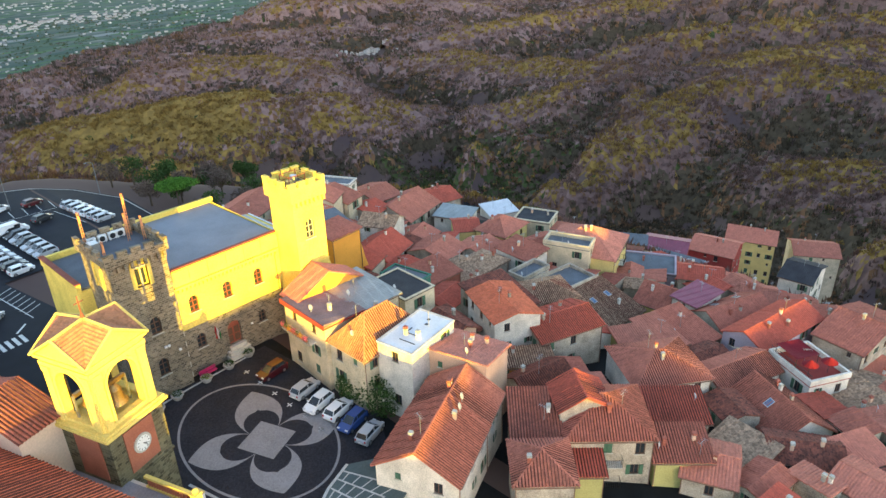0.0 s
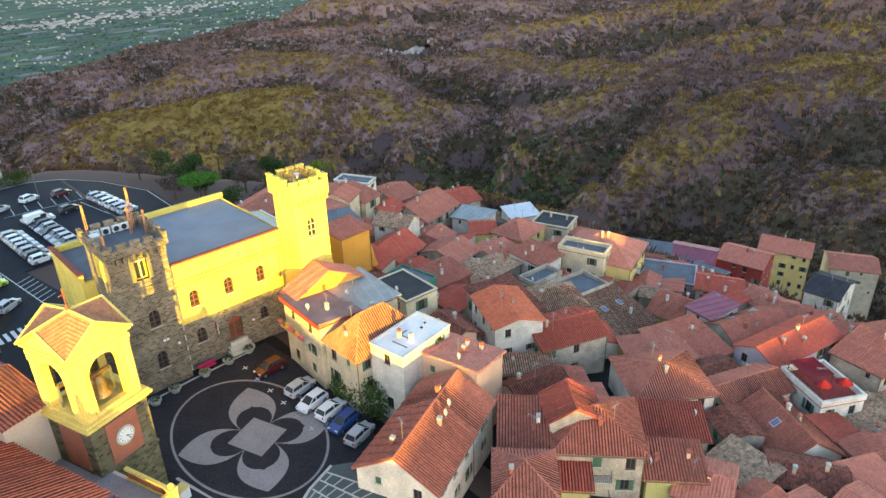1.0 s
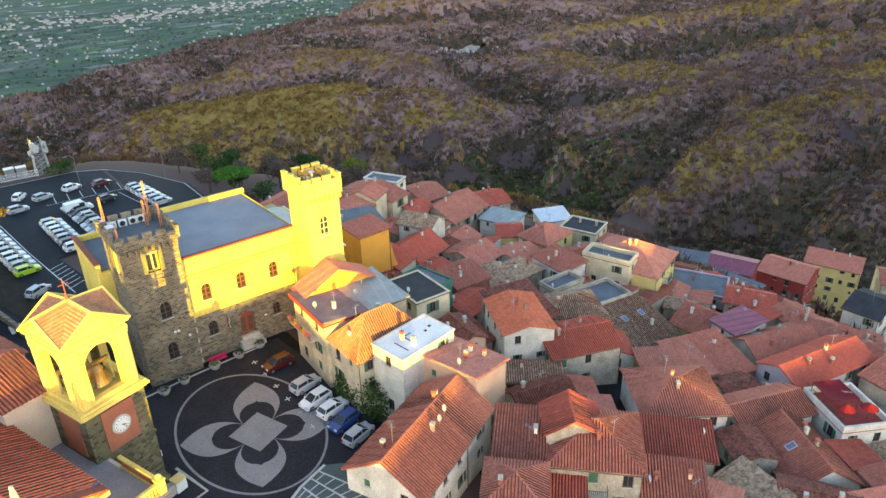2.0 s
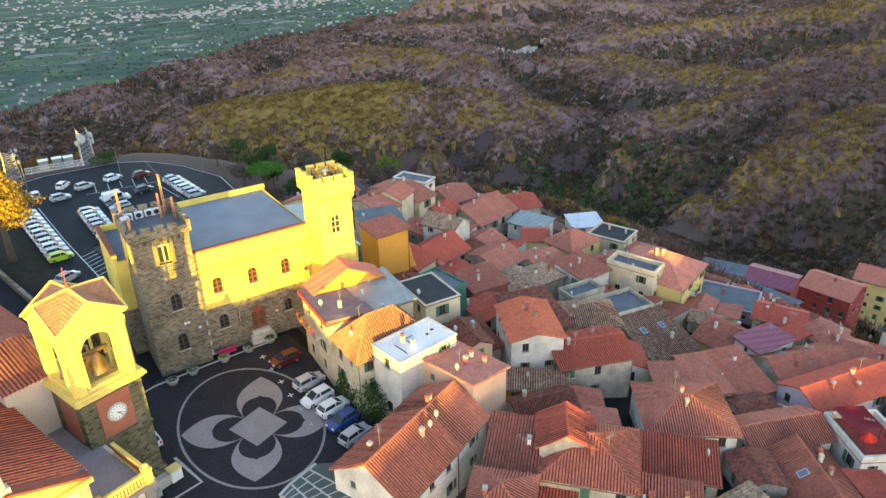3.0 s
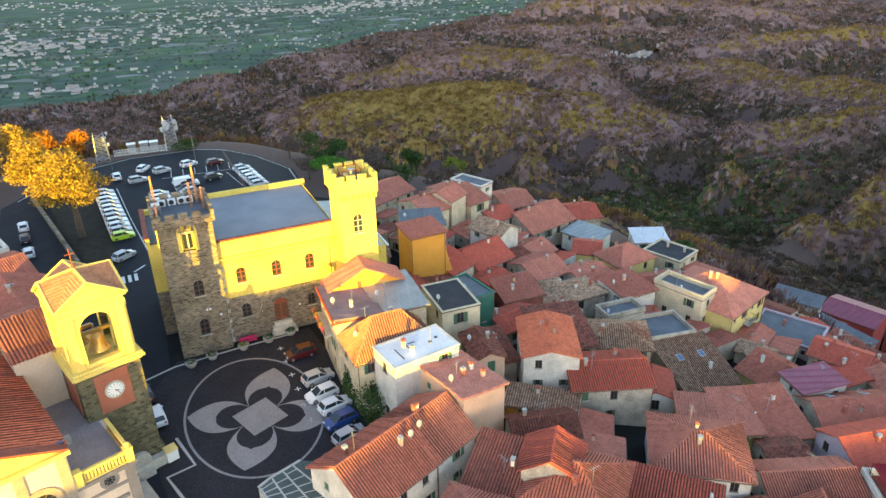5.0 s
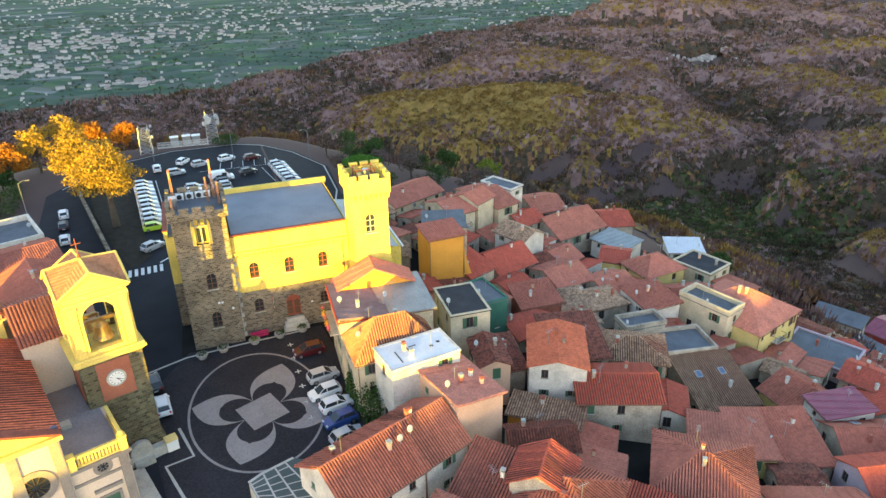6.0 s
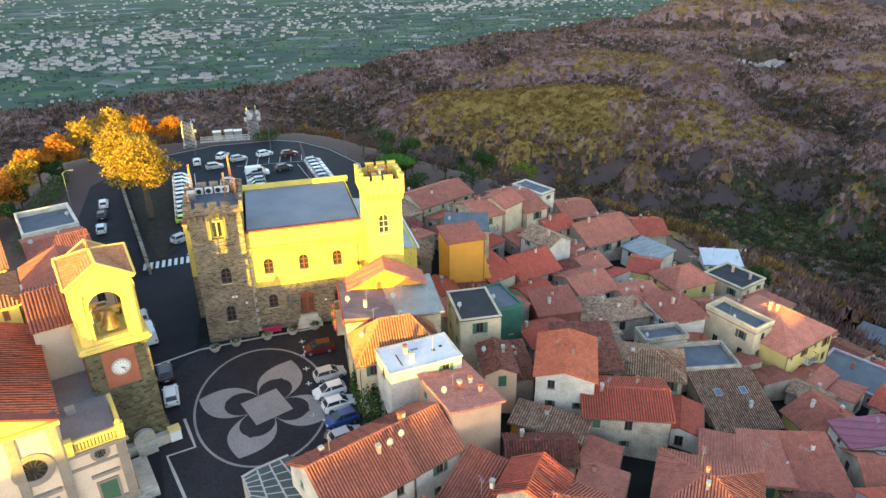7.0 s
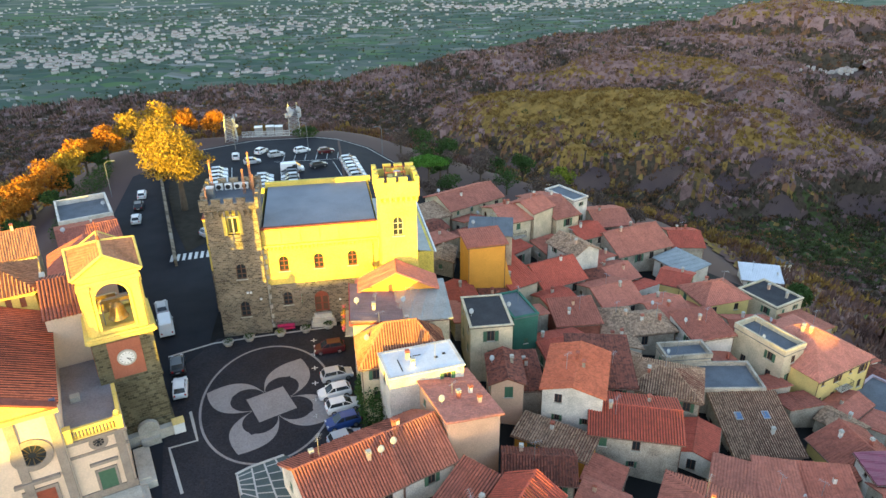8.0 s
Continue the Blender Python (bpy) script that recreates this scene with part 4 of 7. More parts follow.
def wall_with_arches(x0, x1, z0, z1, arches, y=0.0, depth=0.4):
    """A wall in the plane y, seen from -y, with round-headed holes (x, z, w, h) whose reveals go back by depth."""
    vs, fs = [], []
    cuts = sorted({x0, x1, *(a[0] - a[2] / 2 for a in arches), *(a[0] + a[2] / 2 for a in arches)})

    def quad(*p):
        i = len(vs)
        vs.extend(p)
        fs.append(tuple(range(i, i + len(p))))
    for a, b in zip(cuts, cuts[1:]):
        inside = sorted([q for q in arches if q[0] - q[2] / 2 <= a + 1e-4 and q[0] + q[2] / 2 >= b - 1e-4], key=lambda q: q[1])
        z = z0
        for x, zb, w, h in inside:
            quad((a, y, z), (b, y, z), (b, y, zb), (a, y, zb))
            ring = [(x + px, zb + pz) for px, pz in arch_ring(w, h)][2:]
            crown = zb + h + 0.02
            for (p, q), (r, s) in zip(ring, ring[1:]):
                quad((r, y, s), (p, y, q), (p, y, crown), (r, y, crown))
            full = [(x + px, zb + pz) for px, pz in arch_ring(w, h)]
            for (p, q), (r, s) in zip(full, full[1:] + full[:1]):
                quad((p, y, q), (r, y, s), (r, y + depth, s), (p, y + depth, q))
            z = crown
        quad((a, y, z), (b, y, z), (b, y, z1), (a, y, z1))
    return vs, fs


def moved(mesh, m):
    return [m @ Vector(v) for v in mesh[0]], mesh[1]


def arched_window(parent, m, w, h, material, bars=2, glass=GLASS_DARK):
    """A round-headed casement; m: the middle of its sill on the wall, x across, y inwards."""
    ring = arch_ring(w, h)
    n = len(ring)
    inner = [(p * (1 - 0.16 / w), 0.08 + q * (1 - 0.16 / h)) for p, q in ring]
    vs = [m @ Vector((p, .2, q)) for p, q in ring] + [m @ Vector((p, .2, q)) for p, q in inner] + [m @ Vector((p, .28, q)) for p, q in inner]
    fs = [(i, (i + 1) % n, n + (i + 1) % n, n + i) for i in range(n)] + [(n + i, n + (i + 1) % n, 2 * n + (i + 1) % n, 2 * n + i) for i in range(n)]
    bm = bmesh.new()
    box(bm, -.05, .2, .05, .05, .28, h - .05, m)
    for k in range(bars):
        z = h * (k + 1) / (bars + 1) * .95
        box(bm, -w / 2 + .05, .2, z - .04, w / 2 - .05, .27, z + .04, m)
    me = bpy.data.meshes.new("tmp")
    bm.to_mesh(me)
    bars_mesh = ([v.co.copy() for v in me.vertices], [tuple(p.vertices) for p in me.polygons])
    bm.free()
    bpy.data.meshes.remove(me)
    f = part("window_frame", join((vs, fs), bars_mesh), material, parent)
    part("pane", ([m @ Vector((p, .3, q)) for p, q in ring], [tuple(range(n))]), glass, f)
    bm = bmesh.new()
    box(bm, -w / 2 - .15, -.12, -.14, w / 2 + .15, .25, 0, m)
    part("window_sill", bm, STONE_TRIM, parent)


def hood(parent, m, w, h, material, t=0.22, out=0.07):
    """A raised surround round an arched opening."""
    a, b = arch_ring(w, h), arch_ring(w + 2 * t, h + t)
    a, b = a[1:] + a[:1], b[1:] + b[:1]
    n = len(a)
    vs = [m @ Vector((p, -out, q)) for p, q in a] + [m @ Vector((p, -out, q)) for p, q in b] + [m @ Vector((p, .05, q)) for p, q in b] + [m @ Vector((p, .05, q)) for p, q in a]
    fs = []
    for i in range(n - 1):
        for k in range(3):
            fs.append((k * n + i, k * n + i + 1, (k + 1) * n + i + 1, (k + 1) * n + i))
        fs.append((3 * n + i, 3 * n + i + 1, i + 1, i))
    part("window_surround", (vs, fs), material, parent)


def crenels(parent, x0, y0, x1, y1, z, material, size=1.05, gap=0.6, height=0.5, thick=0.4):
    """Merlons, each a block with a sloped cap, along the four sides of a parapet."""
    for (ax, ay), (bx, by) in (((x0, y0), (x1, y0)), ((x1, y0), (x1, y1)), ((x1, y1), (x0, y1)), ((x0, y1), (x0, y0))):
        a, b = Vector((ax, ay)), Vector((bx, by))
        L = (b - a).length
        n = max(2, round((L + gap) / (size + gap)))
        step = (L - size) / (n - 1)
        u = (b - a) / L
        m = Matrix.Translation((ax, ay, z)) @ Matrix.Rotation(math.atan2(u.y, u.x), 4, "Z")
        for k in range(n - 1):
            bm = bmesh.new()
            box(bm, k * step, 0, 0, k * step + size, thick, height, m)
            top = box(bm, k * step - .04, -.04, height, k * step + size + .04, thick + .04, height + .16, m)
            part("merlon", bm, material, parent)


def castle():
    c = thing("castle", pose(0, 0, 0), "castle town hall, yellow plaster over stone, with two crenellated towers", "castle")
    # hall: stone below, plaster above, openings through the front
    G = 0.3
    low = [(1.2, 4.0, 1.2, 2.0), (10.0, 3.6, 1.1, 1.7), (5.7, 2.3, 1.9, 3.4)]
    up = [(1.2, 9.2, 1.25, 2.2), (5.8, 9.2, 1.25, 2.2), (10.3, 9.2, 1.25, 2.2)]
    hall = part("hall_base", join(wall_with_arches(-1.4, 13.9, G - 1, 7.2, low, 13.05, .45), ([(13.9, 13.05, G - 1), (13.9, 30, G - 1), (13.9, 30, 7.2), (13.9, 13.05, 7.2), (-1.4, 13.05, G - 1), (-1.4, 30, G - 1), (-1.4, 30, 7.2), (-1.4, 13.05, 7.2)],
                                              [(0, 1, 2, 3), (5, 4, 7, 6), (1, 5, 6, 2)])), STONE_WALL, c, "rubble stone lower storey")
    part("hall_wall", join(wall_with_arches(-1.4, 13.9, 7.2, 15.4, up, 13.1, .4), ([(13.9, 13.1, 7.2), (13.9, 30, 7.2), (13.9, 30, 15.4), (13.9, 13.1, 15.4), (-1.4, 13.1, 7.2), (-1.4, 30, 7.2), (-1.4, 30, 15.4), (-1.4, 13.1, 15.4)],
                                              [(0, 1, 2, 3), (5, 4, 7, 6), (1, 5, 6, 2)])), CASTLE_PL, c, "yellow plastered upper storey")
    for x, z, w, h in up:
        m = pose(x, 13.1, z)
        arched_window(c, m, w, h, WOOD_RED)
        hood(c, m, w, h, CASTLE_PL)
    for x, z, w, h in low[:2]:
        m = pose(x, 13.05, z)
        arched_window(c, m, w, h, FRAME_WOOD)
        hood(c, m, w, h, STONE_WALL, .2, .05)
    m = pose(5.7, 13.05, 2.3)
    ring = arch_ring(1.9, 3.4)
    door = part("door", ([m @ Vector((p, .4, q)) for p, q in ring], [tuple(range(len(ring)))]), WOOD_RED, c, "tall arched red wooden door")
    bm = bmesh.new()
    for x in (-.48, .48):
        for z in (.25, 1.35):
            box(bm, x - .35, .33, z, x + .35, .4, z + .95, m)
    part("door_panel", bm, FRAME_WOOD, door)
    hood(c, m, 1.9, 3.4, STONE_WALL, .3, .1)
    part("step", boxes((4.0, 11.9, G - .6, 7.4, 13.0, 1.1), (4.2, 12.2, 1.1, 7.2, 13.0, 1.7), (4.5, 12.5, 1.7, 6.9, 13.0, 2.3)), STONE_TRIM, c, "worn stone door steps")
    # string course on corbels, parapet panels, coping
    part("string_course", boxes((-1.4, 12.64, 12.95, 13.7, 13.097, 13.2)), CASTLE_PL, c)
    for k in range(27):
        x = -0.9 + k * 0.545
        part("corbel", boxes((x - .11, 12.66, 12.62, x + .11, 13.097, 12.95), (x - .11, 12.84, 12.38, x + .11, 13.097, 12.62)), CASTLE_PL, c)
    for k in range(6):
        x = -1.2 + k * 2.5
        part("parapet_panel", boxes((x + .04, 13.0, 13.3, x + 2.42, 13.097, 15.2)), CASTLE_PL, c)
    part("coping", boxes((-1.4, 12.9, 15.4, 13.75, 13.45, 15.62)), RUST, c, "rust-red coping")
    part("hall_roof", ([(-1.0, 13.45, 15.3), (13.7, 13.45, 15.3), (13.7, 29.6, 15.2), (-1.0, 29.6, 15.2)], [(0, 1, 2, 3)]), mat("pale_roof_felt", (0.225, 0.235, 0.26), 0.85, 0.2, 0.3, 9, 0.15), c, "flat blue-grey roof felt")
    part("back_parapet", boxes((-1.4, 29.5, 15.0, 14.4, 30.0, 15.9)), CASTLE_PL, c)
    part("west_wing", boxes((-9.2, 19.0, -1, -1.4, 30.0, 7.2)), STONE_WALL, c)
    part("west_wing_upper", boxes((-9.2, 19.0, 7.2, -1.4, 30.0, 14.0)), CASTLE_PL, c)
    part("west_roof", boxes((-8.8, 19.4, 14.0, -1.4, 29.6, 14.25)), FELT_GREY, c)
    part("west_parapet", boxes((-9.3, 19.0, 14.0, -8.8, 30.1, 15.0), (-8.8, 29.6, 14.0, -1.4, 30.1, 15.0)), CASTLE_PL, c)
    part("coping", boxes((-9.4, 18.95, 15.0, -8.75, 30.15, 15.15)), RUST, c)
    # quoins between hall and tower
    for k in range(16):
        part("quoin", boxes((-1.55, 12.7, 0.8 + k * .75, -.9 - .25 * (k % 2), 13.04, 1.42 + k * .75)), STONE_TRIM, c)
    # left tower of stone
    arch = [(-4.45, 15.5, 1.5, 3.3), (-4.25, 9.1, 1.25, 2.2), (-4.4, 3.4, 1.2, 2.3)]
    tower = part("stone_tower", join(wall_with_arches(-7.7, -1.3, G - 1.2, 19.0, arch, 12.0, .5),
                 ([(-1.3, 12, G - 1.2), (-1.3, 19.4, G - 1.2), (-1.3, 19.4, 19), (-1.3, 12, 19), (-7.7, 12, G - 1.2), (-7.7, 19.4, G - 1.2), (-7.7, 19.4, 19), (-7.7, 12, 19)],
                  [(0, 1, 2, 3), (1, 5, 6, 2), (5, 4, 7, 6)])), STONE_WALL, c, "square tower of brown rubble stone")
    part("batter", ([(-8.3, 11.5, G - 1.2), (-.7, 11.5, G - 1.2), (-1.3, 11.98, 8.8), (-7.72, 11.98, 8.8), (-8.3, 20, G - 1.2), (-7.72, 19.4, 8.8), (-.7, 13.0, G - 1.2), (-1.28, 13.0, 8.8)],
                    [(3, 2, 7, 5)]), STONE_WALL, c)
    for x, z, w, h in arch:
        m = pose(x, 12.0, z)
        hood(c, m, w, h, STONE_WALL, .2, .06)
        if z < 15:
            arched_window(c, m, w, h, FRAME_WOOD)
    m = pose(-4.45, 12.0, 15.5)
    bm = bmesh.new()
    box(bm, -.08, .15, 0, .08, .3, 2.4, m)
    box(bm, -.75, .15, 2.3, .75, .3, 2.5, m)
    part("mullion", bm, STONE_TRIM, tower)
    part("niche", boxes((-5.3, 12.42, 15.4, -3.6, 12.6, 18.9)), CASTLE_PL, tower, "plastered niche behind the arch")
    part("window_glass", boxes((-4.95, 12.36, 15.7, -4.55, 12.417, 17.6), (-4.35, 12.36, 15.7, -3.95, 12.417, 17.6)), GLASS_DARK, tower)
    hood(c, m, 1.5, 3.3, CASTLE_PL, .42, .14)
    hood(c, pose(-7.7, 15.4, 15.5, 0, 0, -90), 1.5, 3.3, CASTLE_PL, .42, .14)
    ring = arch_ring(1.5, 3.3)
    part("blind_arch", ([pose(-7.72, 15.4, 15.5, 0, 0, -90) @ Vector((p, 0, q)) for p, q in ring], [tuple(range(len(ring)))]), CASTLE_PL, c)
    for z in (8.7, 14.3):
        part("string_course", boxes((-7.82, 11.86, z, -1.2, 11.995, z + .25)), STONE_WALL, c)
    for k in range(9):
        x = -7.5 + k * .75
        part("corbel", boxes((x - .15, 11.6, 18.2, x + .15, 11.995, 18.95)), STONE_WALL, c)
    part("parapet", boxes((-8.05, 11.6, 19.0, -.95, 12.0, 19.9), (-8.05, 19.3, 19.0, -.95, 19.7, 19.9), (-8.05, 12.0, 19.0, -7.65, 19.3, 19.9), (-1.35, 12.0, 19.0, -.95, 19.3, 19.9)), STONE_WALL, c)
    crenels(c, -8.05, 11.6, -.95, 19.7, 19.9, STONE_WALL)
    part("tower_roof", boxes((-7.65, 12.0, 18.9, -1.35, 19.3, 19.1)), FELT_GREY, c)
    # right tower, plastered, flaring towards its foot
    arch = [(16.2, 15.0, 1.3, 2.6)]
    part("plaster_tower", join(wall_with_arches(14.0, 18.6, 11.2, 20.4, arch, 8.75, .45),
                  ([(18.6, 8.75, 11.2), (18.6, 13.7, 11.2), (18.6, 13.7, 20.4), (18.6, 8.75, 20.4), (14.0, 8.75, 11.2), (14.0, 13.7, 11.2), (14.0, 13.7, 20.4), (14.0, 8.75, 20.4)],
                   [(0, 1, 2, 3), (1, 5, 6, 2), (5, 4, 7, 6)])), CASTLE_PL, c, "tall square tower of yellow plaster")
    part("talus", ([(13.3, 7.3, -1), (20.2, 7.3, -1), (20.2, 13.7, -1), (13.3, 13.7, -1), (14.0, 8.75, 11.2), (18.6, 8.75, 11.2), (18.6, 13.7, 11.2), (14.0, 13.7, 11.2),
                     (13.6, 8.0, 6), (19.8, 8.0, 6), (19.8, 13.7, 6), (13.6, 13.7, 6)],
                    [(0, 1, 9, 8), (8, 9, 5, 4), (1, 2, 10, 9), (9, 10, 6, 5), (3, 0, 8, 11), (11, 8, 4, 7)]), CASTLE_PL, c, "flared tower foot")
    m = pose(16.2, 8.75, 15.0)
    hood(c, m, 1.3, 2.6, CASTLE_PL)
    arched_window(c, m, 1.3, 2.6, STONE_TRIM)
    part("string_course", boxes((13.8, 8.63, 11.2, 18.7, 8.747, 11.4)), CASTLE_PL, c)
    for k in range(8):
        x = 14.0 + k * .66
        part("corbel", boxes((x - .13, 8.3, 19.7, x + .13, 8.747, 20.4)), CASTLE_PL, c)
    for k in range(8):
        y = 9.0 + k * .62
        part("corbel", boxes((18.6, y - .13, 19.7, 18.95, y + .13, 20.4)), CASTLE_PL, c)
    part("tower_head", boxes((13.6, 8.3, 20.4, 18.95, 8.75, 22.3), (13.6, 13.6, 20.4, 18.95, 14.05, 22.3), (13.6, 8.75, 20.4, 14.05, 13.6, 22.3), (18.5, 8.75, 20.4, 18.95, 13.6, 22.3)), CASTLE_PL, c)
    crenels(c, 13.6, 8.3, 18.95, 14.05, 22.3, CASTLE_PL, 1.0, 0.6, 0.5, .45)
    part("tower_roof", boxes((14.05, 8.75, 21.2, 18.5, 13.6, 21.4)), FELT_GREY, c)
    # low wing behind the right tower
    part("wing", boxes((13.95, 14.1, -2, 21.6, 33, 9.8)), CASTLE_PL, c)
    part("wing_roof", ([(13.95, 14.1, 10.9), (21.9, 14.0, 9.7), (21.9, 33.2, 9.7), (13.95, 33.2, 10.9)], [(0, 1, 2, 3)]), SHEET_GREY, c)
    part("gutter", boxes((21.8, 14.0, 9.6, 22.0, 33.2, 9.8)), WHITE_PAINT, c)
    # drain pipe
    bm = bmesh.new()
    bar(bm, (13.1, 12.95, 7.3), (13.1, 12.95, 12.4), .06)
    part("drain_pipe", bm, RUST, c)


castle()

MAST_PAINT = mat("mast_paint", (0.5, 0.22, 0.10), 0.6, 0.3, 3, 12, 0)
# lattice aerials, cabinets and rails on the towers
for x, y, h in ((-7.2, 18.6, 4.4), (-7.3, 13.2, 2.6), (-2.2, 18.4, 5.2), (-1.7, 15.8, 3.0), (-3.0, 17.0, 3.4)):
    a = thing("aerial_mast", pose(x, y, 19.1), "yellow-lit lattice aerial mast on the stone tower", "antenna", "aerials on the tower")
    bm = bmesh.new()
    for sx, sy in ((-.14, -.1), (.14, -.1), (0, .16)):
        bar(bm, (sx, sy, 0), (sx * .6, sy * .6, h), .035, 5)
    part("leg", bm, MAST_PAINT, a)
    bm = bmesh.new()
    for k in range(int(h / .4)):
        z, s = .2 + k * .4, 1 - .4 * k * .4 / h
        for p, q in (((-.14, -.1), (.14, -.1)), ((.14, -.1), (0, .16)), ((0, .16), (-.14, -.1))):
            bar(bm, (p[0] * s, p[1] * s, z), (q[0] * s, q[1] * s, z + .2), .02, 4)
    part("brace", bm, MAST_PAINT, a)
    bm = bmesh.new()
    box(bm, -.07, -.3, h - 1.2, .07, -.16, h - .3)
    part("aerial_panel", bm, MAST_PAINT, a)
for k, (x, y) in enumerate(((-6.4, 18.9), (-5.2, 18.9), (-4.0, 18.9), (-3.1, 18.9))):
    a = thing("air_conditioner", pose(x, y, 19.1), "white outdoor air conditioner unit on the tower roof", "air conditioner", "units on the tower roof")
    part("casing", boxes((-.48, -.2, .1, .48, .2, .9), (-.4, -.15, 0, -.3, .15, .1), (.3, -.15, 0, .4, .15, .1)), WHITE_PAINT, a)
    bm = bmesh.new()
    cyl(bm, 0, 0, -.02, .02, .32, n=16, m=pose(-.05, -.21, .5, 90))
    part("fan_grille", bm, BLACK_PAINT, a)
a = thing("equipment_cabinet", pose(-7.2, 16.2, 19.1), "grey steel cabinet on the tower parapet", "cabinet")
part("body", boxes((-.5, -.6, 0, .5, .6, 1.5)), METAL, a)
part("door", boxes((-.42, -.64, .1, .42, -.61, 1.4)), METAL, a)
a = thing("tower_scaffold", pose(16.3, 11.4, 21.4), "rusty frame and tank on the tower platform", "equipment")
bm = bmesh.new()
for x, y in ((-1.2, -1), (1.2, -1), (-1.2, 1), (1.2, 1)):
    bar(bm, (x, y, 0), (x, y, 1.7), .06)
for z in (.8, 1.6):
    for p, q in (((-1.2, -1), (1.2, -1)), ((1.2, -1), (1.2, 1)), ((1.2, 1), (-1.2, 1)), ((-1.2, 1), (-1.2, -1))):
        bar(bm, (*p, z), (*q, z), .045)
part("frame", bm, RUST, a)
bm = bmesh.new()
cyl(bm, .3, .2, 0, 1.3, .5, .45, 14)
part("tank", bm, METAL, a)
part("box", boxes((-.9, -.5, 0, -.3, .3, .9)), PL_YELLOW, a)

# ---------------------------------------------------------------- the bell tower
CH_ROT = 18.4
CH = pose(-11.75, -5.0, 0, 0, 0, CH_ROT)       # front right corner of the bell tower, x to the right, y to the back
CHURCH_PL = mat("church_plaster", (0.66, 0.52, 0.40), 0.9, 0.16, 0.35, 6, 0.25)
TOWER_PL = mat("belfry_plaster", (0.66, 0.50, 0.14), 0.9, 0.24, 0.35, 6, 0.25)


def bell_tower():
    e = thing("bell_tower", CH, "stone church bell tower with arched belfry, clock and tiled pediment roof", "bell tower")
    w = 6.0
    part("shaft", boxes((-w, 0, -1.5, 0, w, 13.0)), STONE_DARK, e, "dark tufa stone shaft")
    part("foot", boxes((-w - .25, -.25, -1.5, .25, w + .25, 1.6)), STONE_DARK, e)
    part("clock_panel", boxes((-4.6, -.1, 8.1, -1.4, -.003, 12.5)), BRICK_RED, e, "red rendered panel round the clock")
    part("side_panel", boxes((-w - .1, 1.2, 8.1, -w - .003, 4.2, 12.5)), BRICK_RED, e)
    bm = bmesh.new()
    cyl(bm, 0, 0, 0, .1, .95, n=28, m=pose(-3.0, -.1, 10.4, 90))
    rim = part("clock_rim", bm, STONE_TRIM, e)
    bm = bmesh.new()
    cyl(bm, 0, 0, 0, .05, .74, n=28, m=pose(-3.0, -.2, 10.4, 90))
    dial = part("clock_dial", bm, WHITE_PAINT, e, "round white clock dial")
    for k in range(12):
        bm = bmesh.new()
        box(bm, -.025, -.02, .52, .025, 0, .68, pose(-3.0, -.25, 10.4) @ Matrix.Rotation(k * math.pi / 6, 4, "Y"))
        part("hour_mark", bm, BLACK_PAINT, dial)
    bm = bmesh.new()
    box(bm, -.035, -.02, -.05, .035, 0, .42, pose(-3.0, -.27, 10.4) @ Matrix.Rotation(radians(118), 4, "Y"))
    box(bm, -.025, -.02, -.05, .025, 0, .62, pose(-3.0, -.3, 10.4) @ Matrix.Rotation(radians(140), 4, "Y"))
    part("clock_hand", bm, BLACK_PAINT, dial)
    for z, o, t in ((7.2, .12, .3), (12.75, .2, .25), (13.0, .45, .3), (13.3, .28, .25)):
        part("cornice", boxes((-w - o, -o, z, o, w + o, z + t)), STONE_DARK if z < 10 else TOWER_PL, e)
    # belfry: four arched faces
    b, z0, z1 = 5.7, 13.4, 20.0
    off = (w - b) / 2
    faces, inside = [], []
    for k in range(4):
        m = Matrix.Translation((-w / 2, w / 2, 0)) @ Matrix.Rotation(k * math.pi / 2, 4, "Z") @ Matrix.Translation((0, -b / 2, 0))
        faces.append(moved(wall_with_arches(-b / 2, b / 2, z0, z1, [(0, 13.9, 3.1, 5.2)], 0, .7), m))
        inside.append(moved((list(map(Vector, [(-b / 2, .7, z0), (-1.55, .7, z0), (-1.55, .7, z1), (-b / 2, .7, z1), (1.55, .7, z0), (b / 2, .7, z0), (b / 2, .7, z1), (1.55, .7, z1), (-1.55, .7, 19.2), (1.55, .7, 19.2)])),
                            [(1, 0, 3, 2), (5, 4, 7, 6), (9, 8, 2, 7)]), m))
        hood(e, m @ pose(0, 0, 13.9), 3.1, 5.2, TOWER_PL, .26, .1)
        for s in (-1, 1):
            bm = bmesh.new()
            box(bm, s * 2.3 - .38, -.14, z0, s * 2.3 + .38, -.003, 19.2, m)
            box(bm, s * 2.3 - .45, -.2, 18.7, s * 2.3 + .45, -.003, 19.2, m)
            part("pilaster", bm, TOWER_PL, e)
    part("belfry_inner_wall", join(*inside), STONE_DARK, e, "bare dark stone inside the belfry")
    part("belfry", join(*faces), TOWER_PL, e, "plastered belfry with an arch on each side")
    part("belfry_floor", boxes((-w + off + .05, off + .05, 13.35, -off - .05, w - off - .05, 13.5)), TILE_DARK, e)
    part("belfry_ceiling", boxes((-w + off + .05, off + .05, 19.6, -off - .05, w - off - .05, 19.9)), FRAME_WOOD, e)
    o = .42
    part("entablature", boxes((-w + off - .12, off - .12, 19.2, -off + .12, w - off + .12, 19.6), (-w + off - .3, off - .3, 20.0, -off + .3, w - off + .3, 20.3)), TOWER_PL, e)
    # gabled roof with pediments front and back, hipped crossing
    x0, x1, y0, y1, ze, zr = -w - .25, .25, -.25, w + .25, 20.3, 22.4
